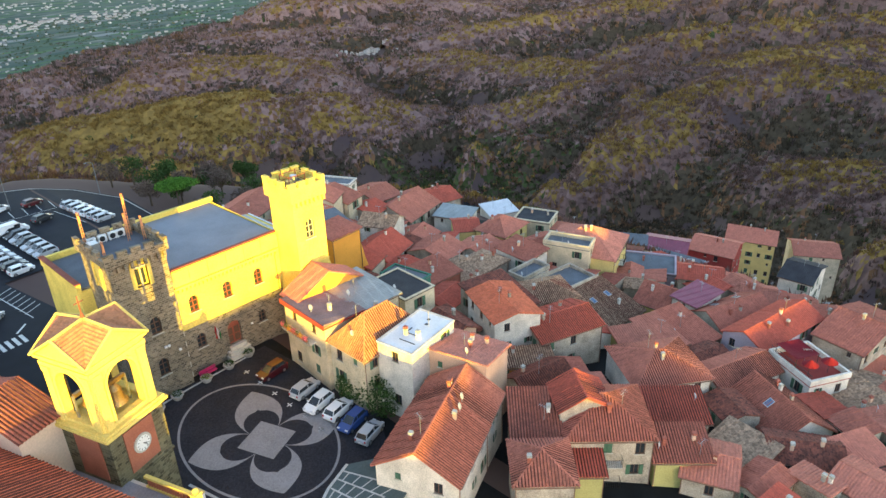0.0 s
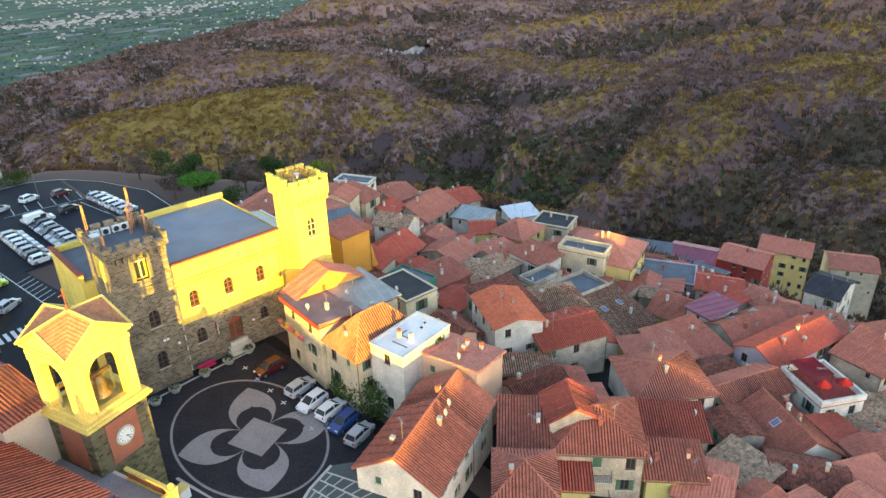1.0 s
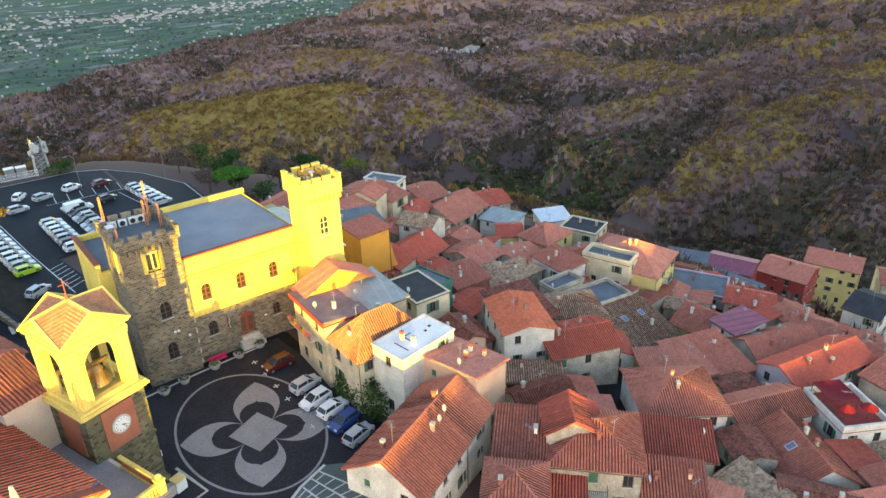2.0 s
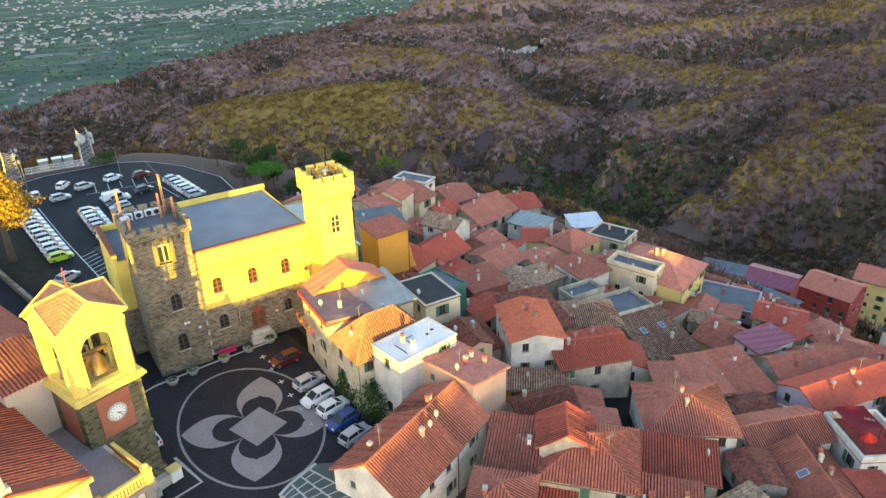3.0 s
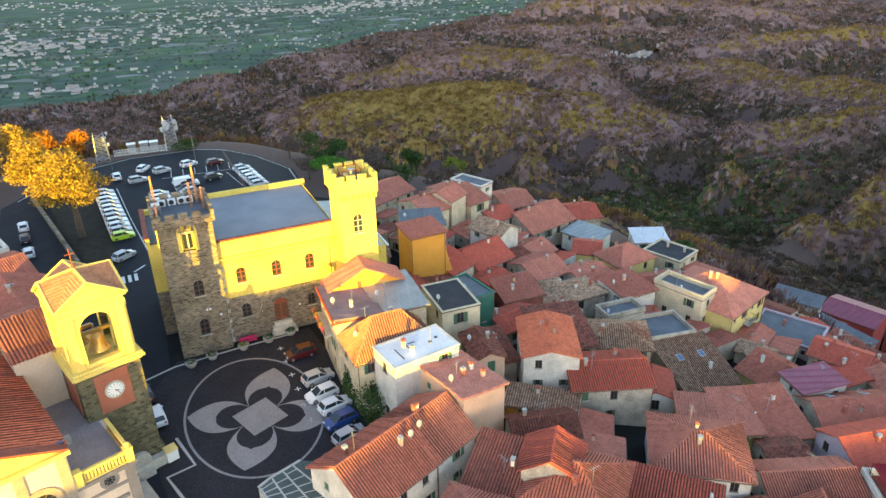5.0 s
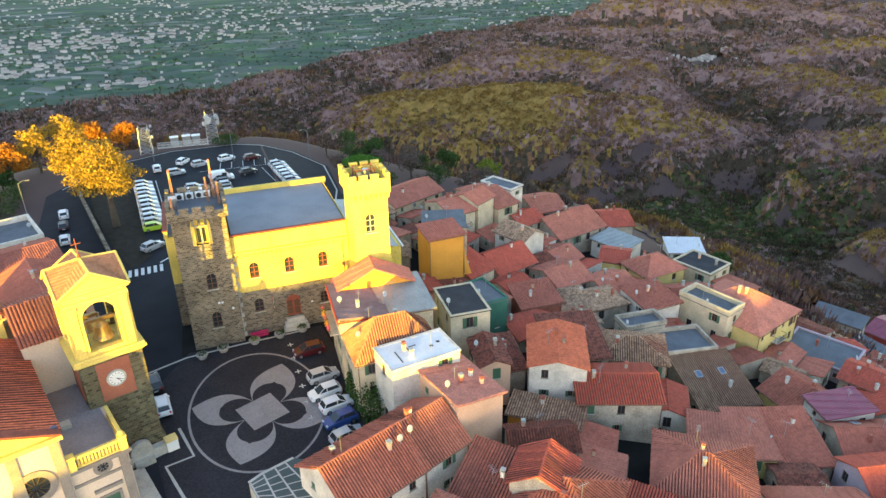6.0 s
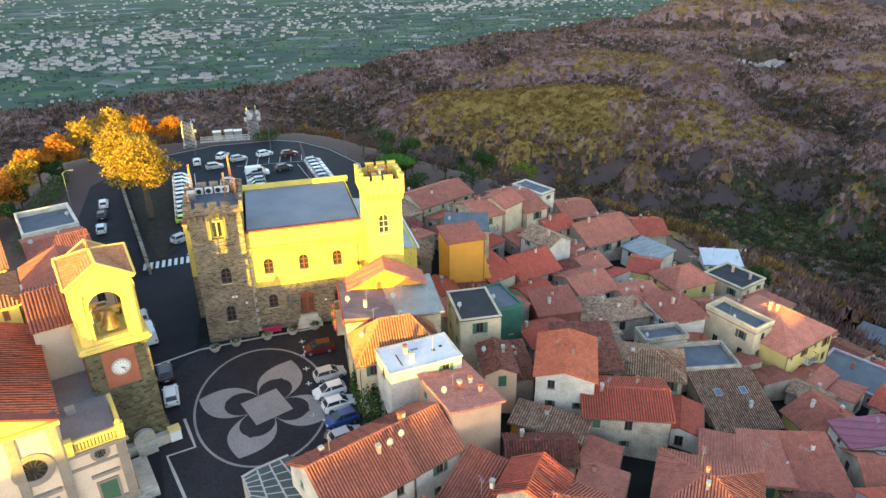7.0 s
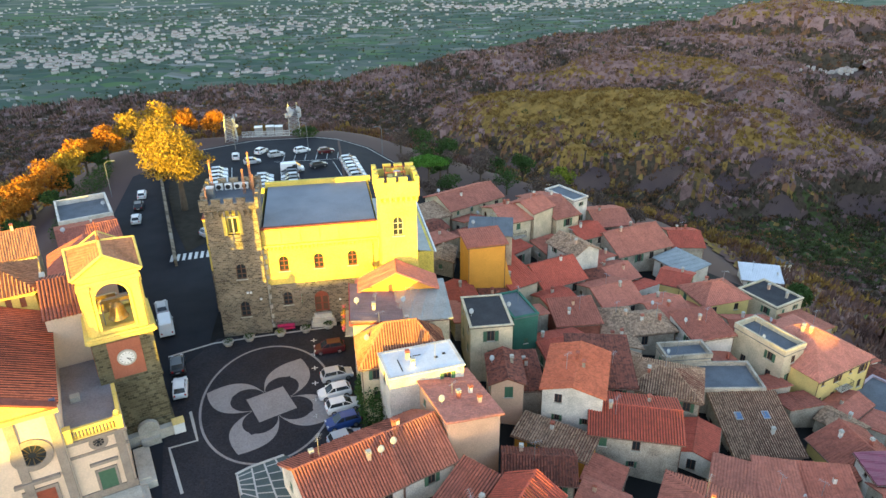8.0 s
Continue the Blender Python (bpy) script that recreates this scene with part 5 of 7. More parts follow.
    xm, ym = (x0 + x1) / 2, (y0 + y1) / 2
    for yy in (y0 + .25, y1 - .55):
        part("pediment", ([(x0 + .3, yy, ze), (x1 - .3, yy, ze), (xm, yy, zr - .2), (x0 + .3, yy + .3, ze), (x1 - .3, yy + .3, ze), (xm, yy + .3, zr - .2)],
                          [(0, 1, 2), (4, 3, 5), (1, 4, 5, 2), (3, 0, 2, 5)]), TOWER_PL, e)
    for xx in (x0 + .25, x1 - .55):
        part("pediment", ([(xx, y0 + .3, ze), (xx, y1 - .3, ze), (xx, ym, zr - .2), (xx + .3, y0 + .3, ze), (xx + .3, y1 - .3, ze), (xx + .3, ym, zr - .2)],
                          [(1, 0, 2), (3, 4, 5), (4, 1, 2, 5), (0, 3, 5, 2)]), TOWER_PL, e)
    h = zr - ze
    # each quarter: two triangles from an eave corner to the two gable tops and the crossing
    quarters = []
    for (ax, ay), (gx, gy), (kx, ky) in (((x0, y0), (xm, y0), (x0, ym)), ((x1, y0), (x1, ym), (xm, y0)), ((x1, y1), (xm, y1), (x1, ym)), ((x0, y1), (x0, ym), (xm, y1))):
        A, Gp, K, C = Vector((ax, ay, ze)), Vector((gx, gy, zr)), Vector((kx, ky, zr)), Vector((xm, ym, zr + .3))
        n = 12
        for P, Q in ((A, Gp), (A, K)):
            vs, fs = [], []
            for i in range(n * 2 + 1):
                t = i / (n * 2)
                # ribs run from the valley A-C out to the gable's edge
                p, q = A.lerp(C, t), P.lerp(Q, t)
                lift = Vector((0, 0, .05 if i % 2 else 0))
                vs += [p + lift, q + lift, p + lift - Vector((0, 0, .16)), q + lift - Vector((0, 0, .16))]
            for i in range(n * 2):
                k = i * 4
                f = (k, k + 4, k + 5, k + 1)
                fs += [f if P is A and Q is Gp else f[::-1], (k + 1, k + 5, k + 7, k + 3), (k + 2, k + 3, k + 7, k + 6)]
            part("roof_slope", (vs, fs), TILE_TAN, e)
    for p, q in (((xm, y0, zr), (xm, ym, zr + .3)), ((xm, y1, zr), (xm, ym, zr + .3)), ((x0, ym, zr), (xm, ym, zr + .3)), ((x1, ym, zr), (xm, ym, zr + .3))):
        bm = bmesh.new()
        bar(bm, p, q, .13, 8)
        part("ridge_cap", bm, TOWER_PL, e)
    for (p, q), g in ((((x0, y0), (xm, y0)), 0), (((x1, y0), (xm, y0)), 0), (((x0, y1), (xm, y1)), 0), (((x1, y1), (xm, y1)), 0), (((x0, y0), (x0, ym)), 0), (((x0, y1), (x0, ym)), 0), (((x1, y0), (x1, ym)), 0), (((x1, y1), (x1, ym)), 0)):
        bm = bmesh.new()
        bar(bm, (*p, ze), (*q, zr), .14, 6)
        part("ridge_cap", bm, TOWER_PL, e)
    bm = bmesh.new()
    cyl(bm, xm, ym, zr + .2, zr + .8, .22, .1, 10)
    bar(bm, (xm, ym, zr + .8), (xm, ym, zr + 2.4), .05)
    bar(bm, (xm - .45, ym, zr + 1.8), (xm + .45, ym, zr + 1.8), .05)
    part("cross", bm, RUST, e, "iron cross")
    # bells and their yokes
    for bx, by, bz, r in ((-w / 2 + .2, w / 2 - .9, 14.3, 1.0), (-w / 2 - 1.0, w / 2 + .7, 14.6, .75)):
        bm = bmesh.new()
        for k in range(7):
            t0, t1 = k / 7, (k + 1) / 7
            prof = lambda t: r * (1 - .42 * t ** .55 - .42 * max(0, t - .72) ** 1.2 * 3)
            cyl(bm, bx, by, bz + t0 * r * 1.75, bz + t1 * r * 1.75, prof(t0), max(.1, prof(t1)), 18)
        cyl(bm, bx, by, bz - .12, bz, r * 1.06, r, 18)
        bell = part("bell", bm, BRONZE, e, "bronze bell")
        part("yoke", boxes((bx - 1.35, by - .16, bz + r * 1.75, bx + 1.35, by + .16, bz + r * 1.75 + .34)), BRONZE, bell)
        for fx in (bx - 1.5, bx + 1.35):
            part("bell_frame", boxes((fx, by - .1, 13.5, fx + .15, by + .1, bz + r * 1.75 + .2)), METAL, e)
    part("frame_beam", boxes((-w + .9, w / 2 - .1, 18.0, -.9, w / 2 + .1, 18.25), (-w + .9, w / 2 - 1.2, 18.4, -.9, w / 2 - 1.0, 18.6)), RUST, e)


bell_tower()

# ---------------------------------------------------------------- the church


CHURCH_TRIM = mat("peperino_trim", (0.27, 0.225, 0.19), 0.9, 0.25, 1, 9, 0.25)
AISLE_FELT = mat("lilac_roof_felt", (0.27, 0.245, 0.25), 0.9, 0.25, 0.4, 6, 0.15)


def ring_part(name, parent, m, r0, r1, y0, y1, material, n=32, label=""):
    """A moulded ring in a wall: from radius r0 to r1, between the depths y0 and y1 (y out of the wall is minus)."""
    vs, fs = [], []
    for k in range(n):
        a = 2 * math.pi * k / n
        for r, y in ((r0, y1), (r0, y0), (r1, y0), (r1, y1)):
            vs.append(m @ Vector((r * math.cos(a), y, r * math.sin(a))))
    for k in range(n):
        j = (k + 1) % n
        for q in range(3):
            fs.append((k * 4 + q, k * 4 + q + 1, j * 4 + q + 1, j * 4 + q))
    return part(name, (vs, fs), material, parent, label)


def church():
    # local: x to the right along the front, y to the back, origin at the front right corner
    M = pose(-13.8, -14.0, 0, 0, 0, CH_ROT)
    e = thing("church", M, "baroque church with plastered front, rose window and red tile roof", "church")
    part("aisle_wall", boxes((-5.0, 0, -1.5, 0, 8.6, 7.6)), CHURCH_PL, e)
    part("nave_wall", boxes((-16.0, -.3, -1.5, -5.0, 30, 12.2)), CHURCH_PL, e)
    part("aisle_back", boxes((-5.0, 8.6, -1.5, -1.3, 13.6, 7.6)), CHURCH_PL, e)
    part("aisle_roof", boxes((-4.99, .4, 7.6, -.4, 8.9, 7.72), (-4.99, 8.9, 7.6, -1.28, 13.6, 7.72)), AISLE_FELT, e, "lilac-grey flat aisle roof")
    # transept behind the aisle, with a tiled gable
    part("transept_wall", boxes((-5.0, 13.62, -1.5, -.8, 24.0, 13.9)), CHURCH_PL, e)
    for a, b in (((-5.2, 13.2, 13.9), (-.4, 13.2, 13.9)), ((-.4, 24.4, 13.9), (-5.2, 24.4, 13.9))):
        part("transept_roof", slope(a, b, 0, 0, 2.1, 5.6, 0.36, 4, .12), TILE_BROWN, e)
    part("transept_gable", ([(-.8, 13.62, 13.9), (-.8, 24.0, 13.9), (-.8, 18.8, 15.9), (-5.0, 13.62, 13.9), (-5.0, 24.0, 13.9), (-5.0, 18.8, 15.9)], [(0, 1, 2), (4, 3, 5)]), CHURCH_PL, e)
    # mouldings of the front
    for z, o, t in ((5.6, .12, .3), (7.3, .3, .35)):
        part("cornice", boxes((-4.99, -o, z, o, -.003, z + t)), CHURCH_TRIM, e)
    part("cornice", boxes((-16.2, -.75, 11.8, -4.7, -.303, 12.2)), TOWER_PL, e)
    for x in (-.9, -5.9, -9.2):
        part("pilaster", boxes((x, -.5 if x < -5 else -.2, -1, x + .8, -.304 if x < -5 else -.004, 11.8 if x < -5 else 7.3)), CHURCH_TRIM, e)
    part("plinth", boxes((-4.99, -.15, -1.5, .15, -.005, 1.0)), CHURCH_TRIM, e)
    # pediment and its coping
    part("pediment", ([(-16.0, -.3, 12.2), (-5.0, -.3, 12.2), (-10.5, -.3, 14.6), (-16, .2, 12.2), (-5, .2, 12.2), (-10.5, .2, 14.6)], [(0, 1, 2), (4, 3, 5), (1, 4, 5, 2), (3, 0, 2, 5)]), TOWER_PL, e, "sunlit plaster pediment")
    bm = bmesh.new()
    for s in (-1, 1):
        m = Matrix.Translation((-10.5, 0, 14.75)) @ Matrix.Rotation(s * math.atan2(2.4, 5.5), 4, "Y")
        box(bm, min(0, s * 6.3), -.7, -.12, max(0, s * 6.3), .5, .1, m)
    part("pediment_coping", bm, RUST, e)
    # windows of the front
    m = pose(-2.35, -.01, 6.75)
    r = ring_part("round_window", e, m, .5, .85, -.1, .05, CHURCH_TRIM)
    bm = bmesh.new()
    cyl(bm, 0, 0, -.02, .01, .5, n=24, m=m @ pose(0, 0, 0, 90))
    part("pane", bm, GLASS_DARK, r)
    bm = bmesh.new()
    for k in range(8):
        box(bm, -.025, -.06, .18, .025, -.02, .5, m @ Matrix.Rotation(k * math.pi / 4, 4, "Y"))
    part("tracery", bm, CHURCH_TRIM, r)
    m = pose(-7.75, -.31, 7.75)
    r = ring_part("rose_window", e, m, 1.15, 1.75, -.16, .05, CHURCH_TRIM, label="large round rose window")
    bm = bmesh.new()
    cyl(bm, 0, 0, -.02, .01, 1.15, n=28, m=m @ pose(0, 0, 0, 90))
    part("pane", bm, GLASS_DARK, r)
    bm = bmesh.new()
    for k in range(12):
        box(bm, -.03, -.1, .35, .03, -.03, 1.15, m @ Matrix.Rotation(k * math.pi / 6, 4, "Y"))
    part("tracery", bm, BRONZE, r)
    d = part("side_door", boxes((-3.1, -.08, -.5, -1.6, -.006, 3.3)), SHUTTER_GREEN, e, "dark green side door")
    part("door_frame", boxes((-3.35, -.14, -.5, -3.1, -.006, 3.55), (-1.6, -.14, -.5, -1.35, -.006, 3.55), (-3.1, -.14, 3.3, -1.6, -.006, 3.55), (-3.6, -.3, 4.2, -1.1, -.006, 4.5)), CHURCH_TRIM, d)
    d = part("main_door", boxes((-9.2, -.4, -.5, -6.8, -.306, 3.6)), WOOD_RED, e, "dark wooden main door")
    part("door_frame", boxes((-9.5, -.5, -.5, -9.2, -.306, 3.9), (-6.8, -.5, -.5, -6.5, -.306, 3.9), (-9.2, -.5, 3.6, -6.8, -.306, 3.9), (-9.9, -.7, 4.6, -6.1, -.306, 4.95)), CHURCH_TRIM, d)
    # balustrade on the aisle
    part("balustrade_rail", boxes((-4.6, -.05, 8.65, -.3, .3, 8.9), (-.3, .3, 8.65, .05, 6.0, 8.9), (-4.6, -.05, 7.65, -.3, .3, 7.8), (-.3, .3, 7.65, .05, 6.0, 7.8)), TOWER_PL, e)
    for k in range(14):
        bm = bmesh.new()
        x = -4.4 + k * .3
        cyl(bm, x, .12, 7.8, 8.2, .1, .12, 8)
        cyl(bm, x, .12, 8.2, 8.65, .12, .06, 8)
        part("baluster", bm, TOWER_PL, e)
    for k in range(18):
        bm = bmesh.new()
        y = .6 + k * .3
        cyl(bm, -.12, y, 7.8, 8.2, .1, .12, 8)
        cyl(bm, -.12, y, 8.2, 8.65, .12, .06, 8)
        part("baluster", bm, BRICK_RED, e)
    for x, y in ((-.55, -.2), (-5.0, -.3)):
        part("pedestal", boxes((x, y, 7.65, x + .65, y + .65, 9.1), (x - .06, y - .06, 9.1, x + .71, y + .71, 9.22)), TOWER_PL, e)
    bm = bmesh.new()
    bmesh.ops.create_icosphere(bm, subdivisions=2, radius=.28, matrix=Matrix.Translation((-.22, .12, 9.45)))
    part("finial", bm, TOWER_PL, e, smooth=True)
    # nave roof
    for a, b in (((-4.6, .2, 12.1), (-4.6, 18.5, 12.1)), ((-16.4, 18.5, 12.1), (-16.4, .2, 12.1))):
        part("roof_slope", slope(a, b, 0, 0, 2.55, 5.9, 0.42, 4, .16), TILE_ORANGE, e, "red-brown pantile roof slope")
    bm = bmesh.new()
    bar(bm, (-10.5, 0, 14.7), (-10.5, 18.5, 14.7), .16, 8)
    part("ridge_cap", bm, TILE_RED, e)
    part("flashing", boxes((-16.0, .2, 12.2, -4.8, .55, 12.6)), mat("lead_blue", (0.07, 0.07, 0.12), 0.5, 0.2, 1, 6, 0.1), e)
    # crossing lantern with small windows and a hipped roof
    holes = [(.9 + k * 1.35, 1.0, 1.5 + k * 1.35, 2.3) for k in range(5)]
    pcs = [wall_face(a, b, 9.0, 15.2, [(h[0], h[1] + 3.4, h[2], h[3] + 3.4) for h in holes]) for a, b in (((-13.5, 18.6), (-5.6, 18.6)), ((-5.6, 18.6), (-5.6, 26.6)), ((-5.6, 26.6), (-13.5, 26.6)), ((-13.5, 26.6), (-13.5, 18.6)))]
    part("lantern", join(*pcs), TOWER_PL, e, "square plastered lantern over the crossing")
    part("dark_room", boxes((-13.2, 18.9, 10, -5.9, 26.3, 15.0)), BRICK_RED, e)
    part("lantern_cornice", boxes((-13.8, 18.3, 15.0, -5.3, 26.9, 15.25)), TOWER_PL, e)
    for a, b in (((-14, 18.1, 15.2), (-5.1, 18.1, 15.2)), ((-5.1, 18.1, 15.2), (-5.1, 27.1, 15.2)), ((-5.1, 27.1, 15.2), (-14, 27.1, 15.2)), ((-14, 27.1, 15.2), (-14, 18.1, 15.2))):
        L = (Vector(b) - Vector(a)).length
        part("lantern_roof", slope(a, b, L / 2 - .05, L / 2 - .05, 2.3, 4.45, 0.36, 4, .14), TILE_TAN, e)
    # statue on the gable's shoulder, one plain shape
    bm = bmesh.new()
    box(bm, -11.0, -.4, 14.6, -10.0, .4, 15.2)
    for z0, z1, r0, r1 in ((15.2, 16.2, .34, .26), (16.2, 16.8, .26, .2), (16.8, 17.2, .17, .14)):
        cyl(bm, -10.5, 0, z0, z1, r0, r1, 8)
    part("gable_statue", bm, STONE_TRIM, e)
    # small roof house on the aisle terrace
    part("roof_hatch", boxes((-4.2, 6.2, 7.7, -3.3, 7.0, 8.3)), STONE_TRIM, e)
    # steps to the square
    part("church_steps", boxes((-14, -4.4, -1.5, .9, -.3, -.05), (-14, -3.6, -.05, .5, -.3, .12), (-14, -2.8, .12, .2, -.3, .3)), STONE_TRIM, e, "broad pale stone steps")
    part("steps_side", boxes((.16, -.2, -1.5, 1.8, 5.5, .1), (.16, .4, .1, 1.3, 5.5, .3)), STONE_TRIM, e)


church()

# ---------------------------------------------------------------- the square, roads and car park


def sq(x, y, up=0.0):
    return Vector((x, y, ground_z(x, y) + up))


def sheet(name, outline, material, up, parent=None, label="", category="", step=3.0):
    """A level-following sheet: a filled outline, cut into pieces small enough to follow the ground."""
    xs, ys = [p[0] for p in outline], [p[1] for p in outline]
    bm = bmesh.new()
    f = bm.faces.new([bm.verts.new((x, y, 0)) for x, y in outline])
    for k in np.arange(min(xs) + step, max(xs), step):
        bmesh.ops.bisect_plane(bm, geom=bm.verts[:] + bm.edges[:] + bm.faces[:], plane_co=(k, 0, 0), plane_no=(1, 0, 0))
    for k in np.arange(min(ys) + step, max(ys), step):
        bmesh.ops.bisect_plane(bm, geom=bm.verts[:] + bm.edges[:] + bm.faces[:], plane_co=(0, k, 0), plane_no=(0, 1, 0))
    zs = land(np.array([v.co.x for v in bm.verts]), np.array([v.co.y for v in bm.verts]))
    for v, z in zip(bm.verts, zs):
        v.co.z = z + up
    bmesh.ops.recalc_face_normals(bm, faces=bm.faces[:])
    if sum(q.normal.z for q in bm.faces) < 0:
        bmesh.ops.reverse_faces(bm, faces=bm.faces[:])
    ob = part(name, bm, material, parent, label)
    if category:
        tagged(ob, label, category, kind="structure")
    return ob


def strip(name, pts, width, material, up, parent=None):
    """A painted line or band along points, laid on the ground."""
    vs, fs = [], []
    fine = []
    for p, q in zip(pts, pts[1:]):
        p, q = Vector(p), Vector(q)
        n = max(1, int((q - p).length / 2.0))
        fine += [p.lerp(q, k / n) for k in range(n)]
    fine.append(Vector(pts[-1]))
    for i, p in enumerate(fine):
        d = (fine[min(i + 1, len(fine) - 1)] - fine[max(i - 1, 0)]).normalized()
        s = Vector((-d.y, d.x)) * width / 2
        for q in (p + s, p - s):
            vs.append(sq(q.x, q.y, up))
    for i in range(len(fine) - 1):
        fs.append((2 * i + 1, 2 * i + 3, 2 * i + 2, 2 * i))
    return part(name, (vs, fs), material, parent)


# grey lane stone taken near black: the deep alley shade is in its colour
LANE = mat("shade_dark_lane_stone", (0.016, 0.016, 0.016), 0.9, 0.35, 0.5, 9, 0.4)
SLATE = mat("slate_paving", (0.075, 0.095, 0.092), 0.8, 0.25, 0.5, 8, 0.2)
SOIL = mat("dark_soil", (0.028, 0.024, 0.018), 0.95, 0.5, 0.8, 9, 0.5)
KERB = mat("kerb_stone", (0.42, 0.40, 0.37), 0.85, 0.2, 1, 9, 0.2)

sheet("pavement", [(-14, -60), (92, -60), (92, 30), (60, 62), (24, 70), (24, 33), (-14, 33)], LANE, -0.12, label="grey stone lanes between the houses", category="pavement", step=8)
sheet("road", [(-30, -20), (-9.5, -20), (-9.5, 12), (-8.5, 34), (-5, 40), (-8, 60), (24, 62), (26, 92), (20, 104), (6, 112), (-12, 112), (-26, 104), (-36, 90), (-34, 60), (-27, 30)], ASPHALT, -0.04,
      label="dark asphalt road and car park", category="road", step=5)
square = sheet("square", [(-10.5, -22), (6, -16), (10.4, -9), (10.2, 2), (9, 12), (-8.6, 11.6), (-12.5, 6), (-12.5, -8)], COBBLE, 0.0, label="dark cobbled village square with pale inlaid flower", category="pavement", step=3)
CX, CY = -1.0, -3.0


def flower(along, across, a):
    """A point of the inlay: along and across a petal's axis, which lies at the angle a."""
    return sq(CX + along * math.cos(a) - across * math.sin(a), CY + along * math.sin(a) + across * math.cos(a), .012)


vs, fs = [], []
for k in range(129):                       # the ring is a little longer than it is wide
    a = 2 * math.pi * k / 128
    for r in (-.14, .14):
        vs.append(sq(-1.45 + (7.75 + r) * math.cos(a), -2.0 + (10.5 + r) * math.sin(a), .012))
    if k:
        fs.append((2 * k - 2, 2 * k - 1, 2 * k + 1, 2 * k))
part("inlaid_ring", (vs, fs), MARBLE, square, "thin pale stone ring")
TURN = radians(67)
vs = [flower(3.25 * (1 - (i + j) / 6), 3.25 * (j - i) / 6, TURN) + Vector((0, 0, .003)) for i in range(7) for j in range(7)]
fs = [(i * 7 + j, (i + 1) * 7 + j, (i + 1) * 7 + j + 1, i * 7 + j + 1) for i in range(6) for j in range(6)]
part("inlaid_square", (vs, fs), MARBLE, square, "pale stone square")
for k in range(4):
    a = TURN + k * math.pi / 2
    n, tip = 30, (8.9, 8.45, 8.4, 8.4)[k]
    for side in (-1, 1):
        vs, fs = [], []
        for i in range(n + 1):
            x = 1.75 + (tip - 1.75) * i / n
            out = 1.72 + .95 * math.sin(math.pi / 2 * (x - 1.75) / 2.85) if x < 4.6 else 2.67 * (1 - ((x - 4.6) / (tip - 4.6)) ** 2.1)
            hole = 2.0 * math.sqrt(max(0, 1 - ((x - 3.0) / 2.1) ** 2))
            vs += [flower(x, side * min(hole, out - .03) if i < n else 0, a), flower(x, side * out, a)]
        for i in range(n):
            f = (2 * i, 2 * i + 1, 2 * i + 3, 2 * i + 2)
            fs.append(f if side < 0 else f[::-1])
        part("inlaid_petal", (vs, fs), MARBLE, square, "pale stone half petal")

# white lines, crossings, bays
lines = thing("road_markings", pose(0, 0, 0), "worn white road markings", "road marking", kind="structure")
strip("kerb_line", [(-14.5, 8.6), (-9.0, 10.6), (-2, 11.2), (6.9, 11.6)], .3, KERB, .03, lines)
strip("inlay_line", [(-10.3, -2.7), (-8.9, -7.7), (-11.8, -8.35), (-9.5, -15.2)], .32, KERB, .016, lines)
for k in range(8):
    strip("zebra_stripe", [(-18.6 + k * .95, 36.8 + k * .12), (-18.7 + k * .95, 39.4 + k * .12)], .5, PAINT_WHITE, .012, lines)
for k in range(6):
    p = Vector((8.2, 9.2 - k * 3.0))
    strip("bay_mark", [(p.x - 4.4, p.y - .3), (p.x - 3.6, p.y - .3)], .14, PAINT_WHITE, .012, lines)
    strip("bay_mark", [(p.x - 4.0, p.y - .7), (p.x - 4.0, p.y + .1)], .14, PAINT_WHITE, .012, lines)
strip("bay_line", [(-9.0, 44), (-11.5, 66), (-13.5, 88)], .14, PAINT_WHITE, .012, lines)
for k in range(12):
    y = 46 + k * 1.6
    x = -9.2 - (y - 44) * .105
    strip("hatching", [(x - .1, y), (x + 2.6, y + 1.7)], .13, PAINT_WHITE, .012, lines) if k < 7 else None
for k in range(7):
    strip("bay_line", [(-2 + k * 2.6, 90.5), (-1.6 + k * 2.6, 95.6)], .12, PAINT_WHITE, .012, lines)
strip("bay_line", [(-4, 90.4), (14, 89.6)], .12, PAINT_WHITE, .012, lines)
strip("bay_line", [(11.5, 76), (9.8, 88)], .12, PAINT_WHITE, .012, lines)
strip("arrow", [(-22, 62), (-20.4, 66)], .3, PAINT_WHITE, .012, lines)
strip("arrow", [(-21.6, 64.6), (-20.3, 66.2)], .5, PAINT_WHITE, .012, lines)
strip("arrow", [(-12.2, 41), (-10.4, 43)], .3, PAINT_WHITE, .012, lines)
strip("kerb_line", [(-33, 92), (-24, 104), (-10, 111), (6, 111), (19, 103), (25, 92), (24, 72), (21, 60)], .35, KERB, .1, lines)


# slate-paved terrace raised above the square, with pale bands
TERRACE_TOP = 2.2


